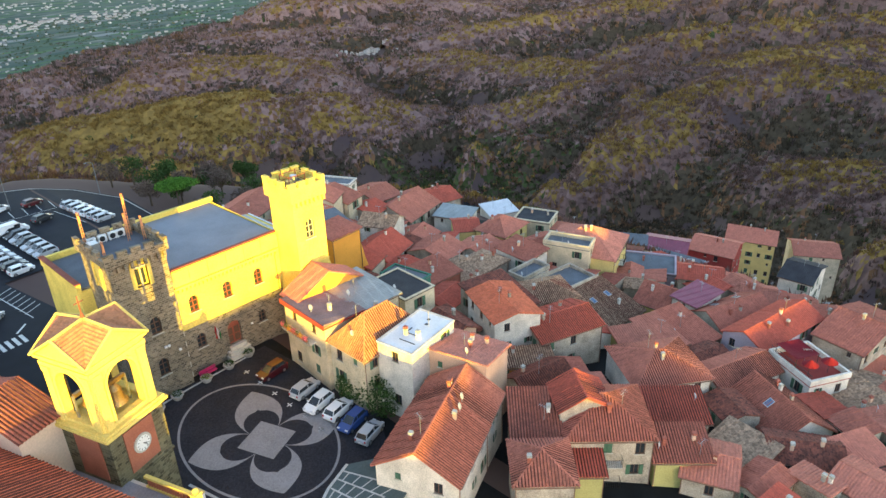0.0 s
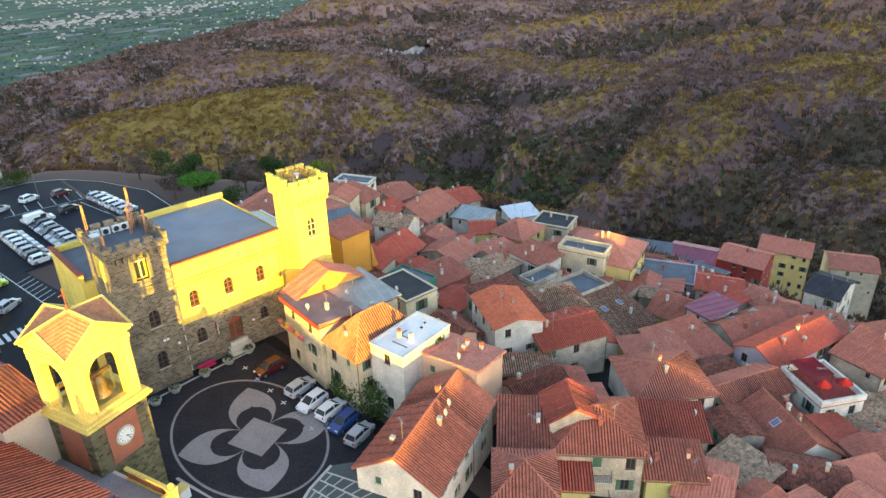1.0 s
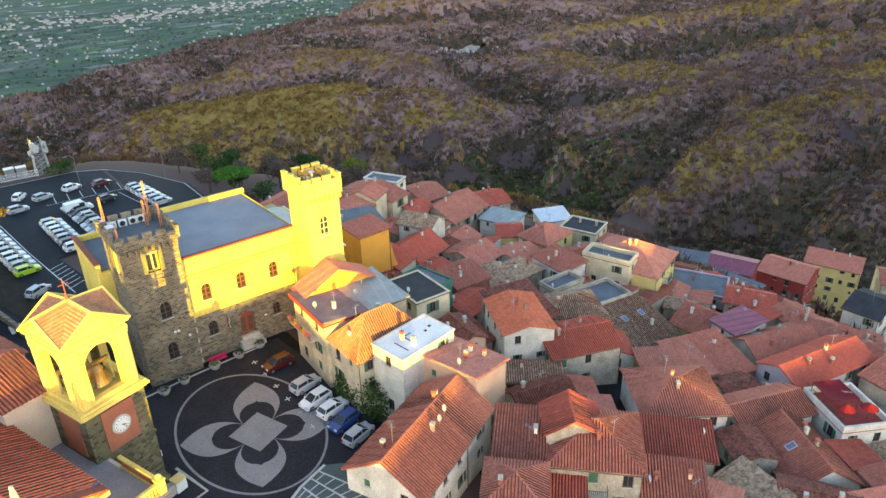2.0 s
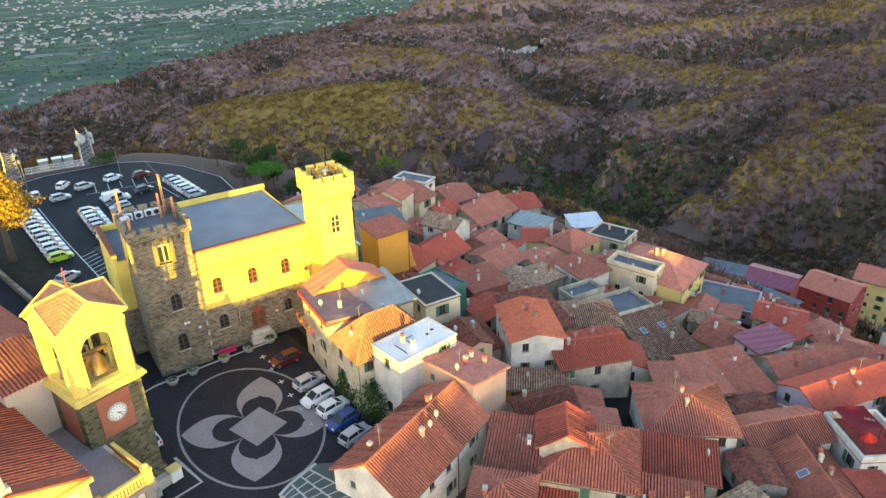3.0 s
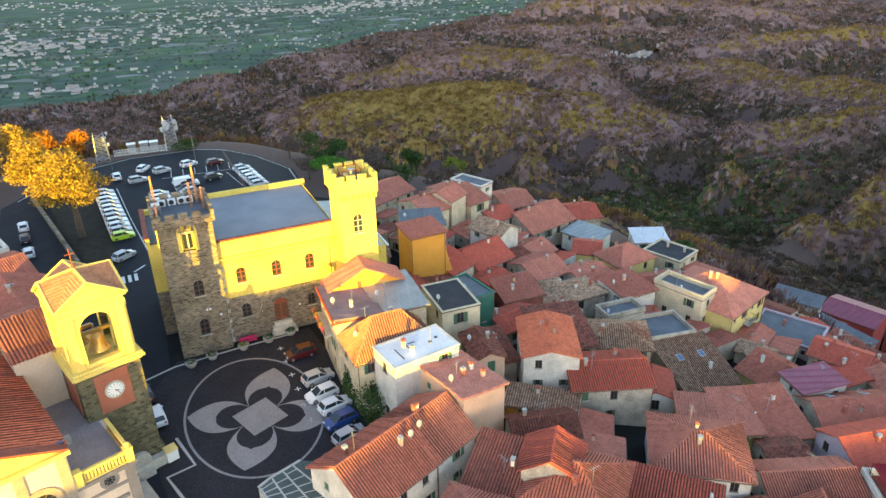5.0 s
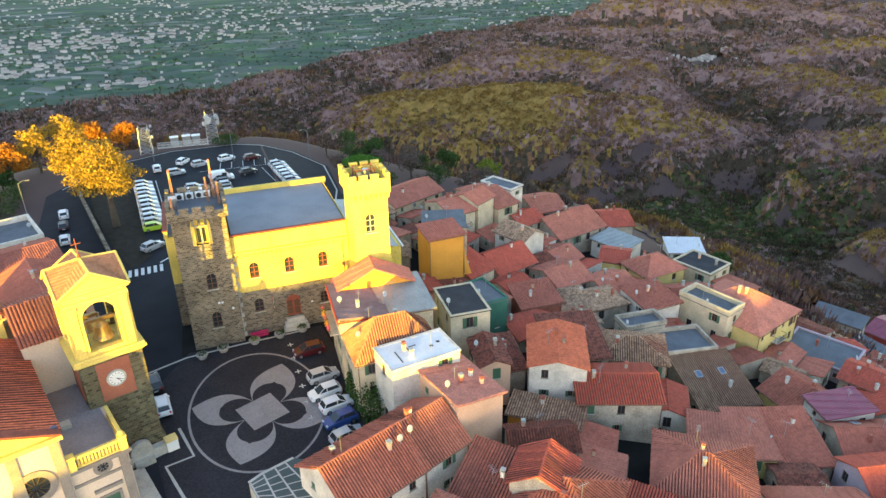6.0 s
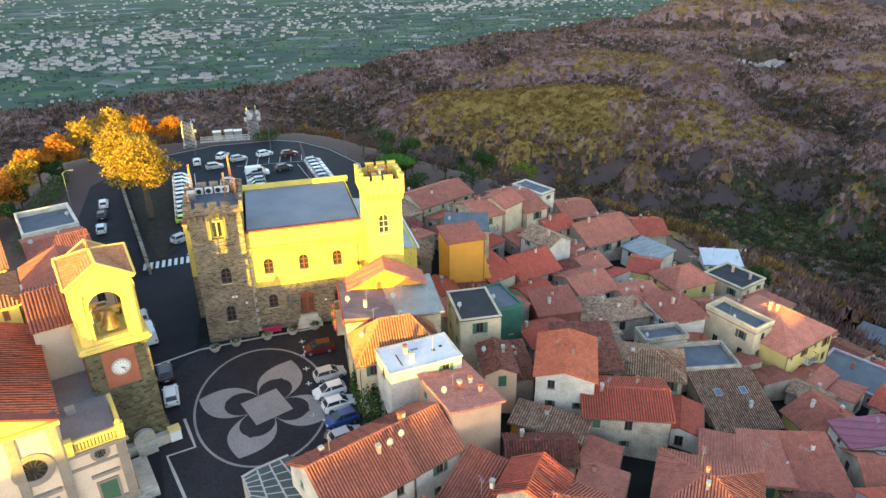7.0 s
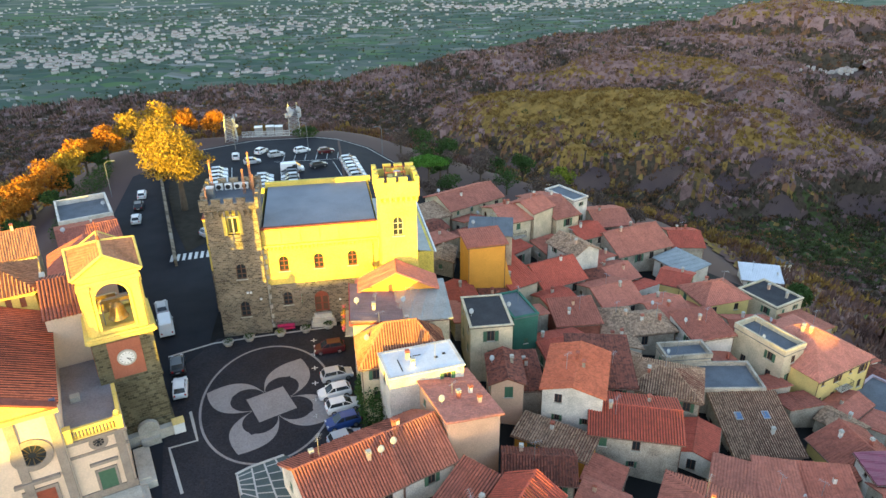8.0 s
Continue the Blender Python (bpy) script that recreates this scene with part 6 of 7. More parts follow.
def raised_terrace():
    """A walled platform: slate on top, a pale coping round it, long bands and staggered cross bands."""
    outline = [(-3.0, -19.7), (-3.7, -16.7), (-2.4, -15.95), (.95, -14.8), (4.5, -17.0), (2.5, -22.0), (-2.5, -24.0)]
    e = thing("paved_terrace", pose(0, 0, 0), "raised slate-grey paved terrace with pale stone bands", "pavement", kind="structure")
    n = len(outline)
    ring = [(x, y, TERRACE_TOP) for x, y in outline]
    foot = [(x, y, ground_z(x, y) - .3) for x, y in outline]
    part("retaining_wall", (ring + foot, [(i, (i + 1) % n, n + (i + 1) % n, n + i) for i in range(n)]), STONE_TRIM, e)
    part("paving", ([(x, y, TERRACE_TOP) for x, y in outline], [tuple(range(n))[::-1]]), SLATE, e)

    def band(a, b, width, up=.012):
        a, b = Vector(a), Vector(b)
        d = (b - a).normalized()
        q = Vector((-d.y, d.x)) * width / 2
        zs = TERRACE_TOP + up
        corners = [a + q, a - q, b - q, b + q]
        vs = [(c.x, c.y, zs) for c in corners] + [(c.x, c.y, TERRACE_TOP - .05) for c in corners]
        part("pale_band", (vs, [(0, 1, 2, 3), (0, 4, 5, 1), (1, 5, 6, 2), (2, 6, 7, 3), (3, 7, 4, 0)]), KERB, e)

    lines = [((-3.55, -16.85), (-2.9, -19.6)), ((-2.2, -16.1), (-1.3, -20.6)), ((-1.0, -15.65), (.5, -20.9)), ((.1, -15.25), (2.6, -21.3))]
    for a, b in lines:
        band(a, b, .17)
    for k in range(3):
        (a0, b0), (a1, b1) = lines[k], lines[k + 1]
        for j in range(5):
            t = .1 + j * .2 + (.09 if k % 2 else 0)
            band(Vector(a0).lerp(Vector(b0), t), Vector(a1).lerp(Vector(b1), t), .12, .008)
    for a, b in zip(outline[1:4], outline[2:4]):
        band(a, b, .28, .05)


raised_terrace()

# ---------------------------------------------------------------- cars


def loft(sections):
    """Rings of equal length joined into a closed skin."""
    vs, fs = [], []
    n = len(sections[0])
    for s in sections:
        vs += [Vector(p) for p in s]
    for i in range(len(sections) - 1):
        for k in range(n):
            j = (k + 1) % n
            fs.append((i * n + k, i * n + j, (i + 1) * n + j, (i + 1) * n + k))
    fs.append(tuple(range(n))[::-1])
    fs.append(tuple((len(sections) - 1) * n + k for k in range(n)))
    return vs, fs


def car_proto(paint, label, L=4.0, W=1.72, H=1.48, van=False):
    """A hatchback or a van, nose along +x, standing on z = 0."""
    e = thing("van" if van else "car", pose(0, 0, -500), label, "van" if van else "car")
    w = W / 2
    prof = ((-L / 2, .42, .80, .80), (-L / 2 + .12, .24, .98, .95), (-L * .3, .2, 1.0, 1), (0, .2, .98, 1), (L * .22, .2, .94, 1), (L * .36, .22, .84, .97), (L / 2 - .12, .26, .72, .90), (L / 2, .38, .6, .78))
    if van:
        prof = ((-L / 2, .36, 1.1, .95), (-L / 2 + .1, .24, 1.15, .98), (-L * .3, .22, 1.15, 1), (0, .22, 1.15, 1), (L * .25, .22, 1.12, 1), (L * .38, .24, 1.05, .98), (L / 2 - .1, .28, .9, .94), (L / 2, .4, .75, .85))
    sec = [[(x, -w * k, lo), (x, w * k, lo), (x, w * k, hi - .18), (x, w * k * .95, hi), (x, -w * k * .95, hi), (x, -w * k, hi - .18)] for x, lo, hi, k in prof]
    b = part("body", loft(sec), paint, e, smooth=False)
    if van:
        cab = ((-L / 2 + .05, 1.1, H - .1, .9), (-L / 2 + .2, 1.1, H, .92), (L * .15, 1.1, H, .92), (L * .36, 1.0, 1.2, .9))
    else:
        cab = ((-L / 2 + .18, .9, .98, .85), (-L * .36, .9, H - .06, .80), (-L * .1, .9, H, .80), (L * .08, .9, H - .05, .80), (L * .27, .86, .92, .84))
    sec = [[(x, -w * k, lo), (x, w * k, lo), (x, w * k * .86, hi), (x, -w * k * .86, hi)] for x, lo, hi, k in cab]
    part("cabin_glass", loft(sec), GLASS_DARK if not van else paint, e)
    if van:
        part("windscreen", ([(L * .17, -w * .8, H - .08), (L * .17, w * .8, H - .08), (L * .37, w * .84, 1.16), (L * .37, -w * .84, 1.16)], [(0, 3, 2, 1)]), GLASS_DARK, e)
        for s in (-1, 1):
            part("side_window", boxes((L * .0, min(s * w * .9, s * w * .96), 1.2, L * .2, max(s * w * .9, s * w * .96), H - .3)), GLASS_DARK, e)
    else:
        part("roof", boxes((-L * .37, -w * .70, H - .05, L * .07, w * .70, H + .015)), paint, e)
        for s in (-1, 1):
            for x0, x1 in ((L * .07, L * .27), (-L * .36, -L / 2 + .2)):
                bm = bmesh.new()
                bar(bm, (x0, s * w * .70, H - .03), (x1, s * w * .82, .93), .045, 5)
                part("pillar", bm, paint, e)
            part("side_post", boxes((-.12, s * w * .76 - .03, .95, -.02, s * w * .76 + .03, H - .06)), paint, e)
    for x in (-L * .31, L * .31):
        for s in (-1, 1):
            bm = bmesh.new()
            cyl(bm, 0, 0, -.1, .1, .31, n=16, m=pose(x, s * (w - .08), .31, 90))
            t = part("wheel", bm, BLACK_PAINT, e)
            bm = bmesh.new()
            cyl(bm, 0, 0, -.012, .012, .2, n=12, m=pose(x, s * (w + .03), .31, 90))
            part("rim", bm, METAL, t)
    for s in (-1, 1):
        part("headlight", boxes((L / 2 - .2, s * w * .66 - .18, .58, L / 2 - .03, s * w * .66 + .18, .74)), LAMP_GLASS, e)
        part("tail_light", boxes((-L / 2 - .01, s * w * .7 - .1, .66, -L / 2 + .1, s * w * .7 + .1, .9)), TAIL_RED, e)
        part("mirror", boxes((L * .2, s * (w + .02) - .08, .92, L * .24, s * (w + .02) + .08, 1.04)), paint, e)
    part("number_plate", boxes((-L / 2 - .02, -.25, .5, -L / 2 - .005, .25, .62)), WHITE_PAINT, e)
    return e


def paint(name, c):
    m = mat(name, c, 0.42, 0.06, 1, 10, 0)
    m.node_tree.nodes["Principled BSDF"].inputs["Coat Weight"].default_value = 0.2
    return m


LAMP_GLASS = mat("lamp_glass", (0.6, 0.62, 0.65), 0.15, 0.1, 2, 10, 0)
TAIL_RED = mat("tail_red", (0.4, 0.02, 0.02), 0.2, 0.1, 2, 10, 0)
CARS = {"white": car_proto(paint("car_white", (0.72, 0.73, 0.74)), "parked white hatchback with dark windows"),
        "silver": car_proto(paint("car_silver", (0.42, 0.43, 0.45)), "parked silver hatchback with dark windows"),
        "red": car_proto(paint("car_red", (0.07, 0.004, 0.008)), "parked dark red hatchback with dark windows"),
        "blue": car_proto(paint("car_blue", (0.02, 0.06, 0.22)), "parked dark blue hatchback with dark windows"),
        "black": car_proto(paint("car_black", (0.02, 0.022, 0.028)), "parked black hatchback with dark windows"),
        "lime": car_proto(paint("car_lime", (0.45, 0.62, 0.04)), "parked lime green small car"),
        "van": car_proto(paint("van_white", (0.74, 0.75, 0.76)), "parked white delivery van", 5.2, 1.95, 2.2, True)}
USED = set()


def park(kind, x, y, heading, group="cars in the car park"):
    proto = CARS[kind]
    # stands on the slope of the ground under its wheels
    z = ground_z(x, y)
    m = pose(x, y, z + .005, 0, 0, heading)
    if kind not in USED:
        USED.add(kind)
        proto.matrix_world = m
        ob = proto
    else:
        ob = copy_thing(proto, m)
    return tagged(ob, group=group)


for kind, x, y, a in (("red", 6.2, 6.2, 184), ("silver", 6.9, .4, 10), ("white", 6.5, -2.8, 190), ("white", 7.3, -5.4, 12), ("blue", 7.2, -8.1, 192), ("silver", 7.3, -10.9, 16)):
    park(kind, x, y, a, "cars round the square")
for kind, x, y, a in (("van", -15.8, 15.4, 104), ("silver", -17.2, 20.5, 104), ("black", -12.9, 6.0, 100), ("white", -11.9, 1.3, 98)):
    park(kind, x, y, a, "cars by the bell tower")
rs = random.Random(5)
row = ["lime", "silver", "white", "white", "silver", "white", "white", "silver", "white", "white", "silver"]
for k, kind in enumerate(row):
    y = 57 + k * 2.75
    park(kind, -11.9 - (y - 44) * .1, y, 8)
park("silver", -13.4, 47.5, 38)
for k in range(7):
    y = 62 + k * 2.6
    park(rs.choice(("black", "silver", "white", "white")), -4.6 - (y - 60) * .05, y, 4 + rs.uniform(-3, 3))
for k in range(8):
    y = 66 + k * 2.6
    park(rs.choice(("black", "silver", "white", "silver")), .9 - (y - 60) * .05, y, 184 + rs.uniform(-3, 3))
for kind, x, y, a in (("white", -13.2, 95.5, 95), ("white", -7.4, 99.0, 60), ("silver", -3.6, 95.2, 20), ("white", 2.6, 97.4, 24), ("red", 8.4, 95.6, 14), ("silver", -9.0, 90.5, 10), ("van", .5, 82, 6), ("black", 6.4, 84.2, 20)):
    park(kind, x, y, a)
for k in range(6):
    park(rs.choice(("silver", "white", "silver")), 13.4 + k * .3, 88.5 - k * 2.5, 10)
for kind, x, y, a in (("white", -30.4, 73, 98), ("black", -29.6, 66, 98), ("white", -28.4, 58, 98)):
    park(kind, x, y, a, "cars along the road")
for kind in CARS:
    if kind not in USED:
        park(kind, -20, 100, 30)


# a low stone wall between the road and the planted strip of the car park
WALL_LINE = ((-17.5, 35.1), (-21.5, 52.8), (-25.6, 71.0), (-30.0, 91.0))
low_wall = thing("stone_wall", pose(0, 0, 0), "low rubble stone wall along the road beside the car park", "wall")
for (ax, ay), (bx, by) in zip(WALL_LINE, WALL_LINE[1:]):
    L = math.hypot(bx - ax, by - ay)
    n = max(1, int(L / 3))
    for k in range(n):
        x0, y0 = ax + (bx - ax) * k / n, ay + (by - ay) * k / n
        bm = bmesh.new()
        m = pose(x0, y0, ground_z(x0, y0) - .3, 0, 0, math.degrees(math.atan2(by - ay, bx - ax)))
        box(bm, 0, -.22, 0, L / n - .01, .22, 1.25, m)
        box(bm, 0, -.28, 1.25, L / n - .03, .28, 1.35, m)
        part("wall_section", bm, STONE_WALL, low_wall)
sheet("planting_bed", [(-16.6, 40), (-13.6, 44), (-16.2, 66), (-18.5, 86), (-27.5, 90), (-24.8, 71), (-20.6, 53)], SOIL, .02, label="dark planted strip under the cedars", category="planting bed", step=6)

# ---------------------------------------------------------------- woods, far and near
FOLIAGE = {
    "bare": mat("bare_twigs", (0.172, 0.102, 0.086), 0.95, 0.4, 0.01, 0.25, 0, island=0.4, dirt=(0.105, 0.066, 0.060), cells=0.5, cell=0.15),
    # crest light and distant haze, put into a paler twig colour
    "pale": mat("light_haze_pale_twigs", (0.265, 0.160, 0.140), 0.95, 0.3, 0.008, 0.2, 0, island=0.4, dirt=(0.185, 0.118, 0.110), cells=0.5, cell=0.12),
    # valley shade, put into the colour of the low woods
    "dark": mat("valley_shade_woods", (0.086, 0.062, 0.040), 0.95, 0.4, 0.01, 0.25, 0, island=0.4, dirt=(0.038, 0.032, 0.020), cells=0.5, cell=0.15),
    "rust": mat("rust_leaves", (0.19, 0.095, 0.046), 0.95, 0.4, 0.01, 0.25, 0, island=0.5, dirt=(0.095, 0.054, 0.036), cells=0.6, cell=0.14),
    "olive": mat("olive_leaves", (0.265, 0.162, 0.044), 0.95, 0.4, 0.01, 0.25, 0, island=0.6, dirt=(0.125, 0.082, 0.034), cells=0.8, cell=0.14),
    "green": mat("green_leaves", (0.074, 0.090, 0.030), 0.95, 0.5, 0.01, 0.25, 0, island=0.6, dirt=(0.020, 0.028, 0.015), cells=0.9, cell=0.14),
}
WOODS = np.random.RandomState(21)


def sprays(px, py, pz, size, blades, slender):
    """Crowns of trees as many thin upright blades that spread from the stem, three corners each, rounded at the top."""
    n = len(px)
    th, rad = WOODS.uniform(0, 6.2832, (n, blades)), np.sqrt(WOODS.uniform(0, 1, (n, blades))) * .55
    s = size[:, None]
    cx, cy = px[:, None] + s * rad * np.cos(th), py[:, None] + s * rad * np.sin(th)
    cz = pz[:, None] + s * .5 * (1 - 2.2 * rad ** 2) * WOODS.uniform(.35, 1.0, (n, blades))
    ph = WOODS.uniform(0, 6.2832, (n, blades))
    grain = math.sqrt(12 / blades)
    w = s * WOODS.uniform(.06, .13, (n, blades)) * grain * (.9 if slender else 1.6)
    h = s * WOODS.uniform(.26, .5, (n, blades)) * grain ** .5 * (1.1 if slender else .7)
    t = np.empty((n, blades, 3, 3))
    for k, (a, up) in enumerate(((0, -.5), (math.pi, -.5), (math.pi / 2, .5))):
        v = w if k < 2 else w * .4
        t[:, :, k, 0], t[:, :, k, 1] = cx + v * np.cos(ph + a) + rad * np.cos(th) * h * up * .7, cy + v * np.sin(ph + a) + rad * np.sin(th) * h * up * .7
        t[:, :, k, 2] = cz + h * up
    v = t.reshape(-1, 3)
    return v, np.arange(len(v)).reshape(-1, 3)


def loose_mesh(name, pieces, material, label, category):
    me = bpy.data.meshes.new(name)
    base, vs, fs = 0, [], []
    for v, f in pieces:
        vs.append(v)
        fs.append(f + base)
        base += len(v)
    vs, fs = np.concatenate(vs), np.concatenate(fs)
    me.vertices.add(len(vs))
    me.vertices.foreach_set("co", vs.astype(np.float32).ravel())
    me.loops.add(fs.size)
    me.loops.foreach_set("vertex_index", fs.astype(np.int32).ravel())
    me.polygons.add(len(fs))
    me.polygons.foreach_set("loop_start", np.arange(0, fs.size, 3, dtype=np.int32))
    me.update(calc_edges=True)
    me.materials.append(material)
    return tagged(new(name, me), label, category, kind="stuff")


def outside(x, y):
    """Distance from the edge of the village."""
    cx, cy = np.clip(x, -45, 84), np.clip(y, -150, 118 - 0.75 * np.clip(x - 22, 0, 90))
    return np.hypot(x - cx, y - cy)


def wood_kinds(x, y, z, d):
    """Which kind of wood stands where: evergreens along the valleys, gold on the near hill and the crests; dark low
    down and pale high up stand in for shade, light and haze.
    """
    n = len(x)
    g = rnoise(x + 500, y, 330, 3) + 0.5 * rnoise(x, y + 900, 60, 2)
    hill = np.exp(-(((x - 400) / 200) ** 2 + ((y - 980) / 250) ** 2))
    # last term: evergreens that also stand in for the shade on that slope
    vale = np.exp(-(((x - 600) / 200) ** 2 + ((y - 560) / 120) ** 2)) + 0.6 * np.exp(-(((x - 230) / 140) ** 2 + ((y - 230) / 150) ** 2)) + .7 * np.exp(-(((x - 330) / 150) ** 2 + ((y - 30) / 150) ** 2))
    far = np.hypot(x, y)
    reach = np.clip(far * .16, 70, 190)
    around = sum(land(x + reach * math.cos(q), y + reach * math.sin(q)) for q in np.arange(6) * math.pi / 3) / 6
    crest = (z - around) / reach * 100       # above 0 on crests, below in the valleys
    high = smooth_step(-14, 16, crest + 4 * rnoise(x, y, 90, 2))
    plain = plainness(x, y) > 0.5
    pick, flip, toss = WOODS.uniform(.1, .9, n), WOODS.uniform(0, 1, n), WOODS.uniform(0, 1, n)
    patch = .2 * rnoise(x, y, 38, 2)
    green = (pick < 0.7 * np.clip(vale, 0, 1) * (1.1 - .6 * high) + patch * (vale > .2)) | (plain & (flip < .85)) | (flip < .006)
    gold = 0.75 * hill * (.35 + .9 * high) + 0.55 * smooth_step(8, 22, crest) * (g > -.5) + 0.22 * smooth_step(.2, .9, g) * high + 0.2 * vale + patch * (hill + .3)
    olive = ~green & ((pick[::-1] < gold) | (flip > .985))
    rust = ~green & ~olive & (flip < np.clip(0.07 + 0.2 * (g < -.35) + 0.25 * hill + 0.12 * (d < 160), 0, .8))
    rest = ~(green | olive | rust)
    # darker the lower on the slope: painted valley shade
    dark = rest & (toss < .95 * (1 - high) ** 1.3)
    # paler the higher and farther off: painted crest light and haze
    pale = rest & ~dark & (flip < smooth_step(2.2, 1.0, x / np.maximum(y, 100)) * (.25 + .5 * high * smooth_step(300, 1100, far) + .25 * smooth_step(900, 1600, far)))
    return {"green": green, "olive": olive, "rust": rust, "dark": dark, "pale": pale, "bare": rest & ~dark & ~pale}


def wooded(x, y, z, d):
    """Where trees stand at all: not in the village, on the plain, by the garden houses or on the road's bend."""
    return (d > 10) & (plainness(x, y) < .5) & ~((np.hypot(x - 150, y) < 48) & (z > -52)) & (np.hypot((x - 1365) / 1.6, y - 1575) > 52) & ~(np.abs(x - 300 - (y - 300)) + 2 * np.abs(x + y - 890) < 40)


def plant_woods():
    spots = {k: [] for k in FOLIAGE}
    a0, a1 = radians(-28), radians(86)
    # the closed roof of the woods: a gently uneven sheet over the slopes, tree by tree of one kind
    ang = np.arange(a0, a1, .0048)
    rad = np.concatenate([np.arange(64, 420, 3.2), np.arange(420, 900, 3.8), np.arange(900, 1650, 6.0), np.arange(1650, 3700, 12.0)])
    A, R = np.meshgrid(ang, rad)
    A, R = A + WOODS.uniform(-.0016, .0016, A.shape), R + WOODS.uniform(-1.4, 1.4, R.shape)
    X, Y = -8 + R * np.sin(A), -66 + R * np.cos(A)
    D = outside(X, Y)
    tall = np.clip((D - 11) * .2, 0, 6.0)
    V = np.stack([X, Y, land(X, Y) + tall * (.3 + WOODS.uniform(0, .75, X.shape) + .25 * rnoise(X, Y, 34, 2))], 2).reshape(-1, 3)
    m = len(ang)
    i = (np.arange(len(rad) - 1)[:, None] * m + np.arange(m - 1)[None, :]).ravel()
    quads = np.stack([i, i + m + 1, i + 1, i, i + m, i + m + 1], 1)
    mid = (V[i] + V[i + m + 1]) / 2
    cz, cd = land(mid[:, 0], mid[:, 1]), outside(mid[:, 0], mid[:, 1])
    keep = wooded(mid[:, 0], mid[:, 1], cz, cd) & (cd > 11)
    quads, mid, cz, cd = quads[keep], mid[keep], cz[keep], cd[keep]
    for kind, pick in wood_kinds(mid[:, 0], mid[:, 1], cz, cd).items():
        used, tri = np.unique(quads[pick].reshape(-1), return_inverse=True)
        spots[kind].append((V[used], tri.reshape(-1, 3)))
    # crowns standing out of it
    for r0, r1, spacing, size, blades in ((60, 420, 4.6, 6.4, 44), (420, 850, 5.4, 7.4, 18), (850, 1650, 7.0, 9.4, 9), (1650, 3700, 13, 16, 6)):
        n = int((a1 - a0) / 2 * (r1 ** 2 - r0 ** 2) / spacing ** 2)
        r, a = np.sqrt(WOODS.uniform(r0 ** 2, r1 ** 2, n)), WOODS.uniform(a0, a1, n)
        x, y = -8 + r * np.sin(a), -66 + r * np.cos(a)
        z, d = land(x, y), outside(x, y)
        plain = plainness(x, y) > .5
        keep = wooded(x, y, z, d) | (plain & (WOODS.uniform(0, 1, n) < .10 + .25 * (rnoise(x, y, 160, 3) > .25)))
        x, y, z, d, plain = x[keep], y[keep], z[keep], d[keep], plain[keep]
        sz = size * WOODS.uniform(.6, 1.35, len(x)) * np.where(plain, .55, 1) * np.clip(.45 + d / 90, .5, 1)
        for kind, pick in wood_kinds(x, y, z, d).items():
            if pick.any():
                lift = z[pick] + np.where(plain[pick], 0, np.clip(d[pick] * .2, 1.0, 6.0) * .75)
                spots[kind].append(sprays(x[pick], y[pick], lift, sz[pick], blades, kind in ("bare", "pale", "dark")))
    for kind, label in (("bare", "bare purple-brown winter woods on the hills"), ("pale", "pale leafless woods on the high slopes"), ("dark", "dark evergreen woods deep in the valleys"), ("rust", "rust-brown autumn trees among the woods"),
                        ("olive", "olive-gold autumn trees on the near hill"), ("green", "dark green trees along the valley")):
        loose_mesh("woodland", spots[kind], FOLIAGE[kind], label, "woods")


plant_woods()


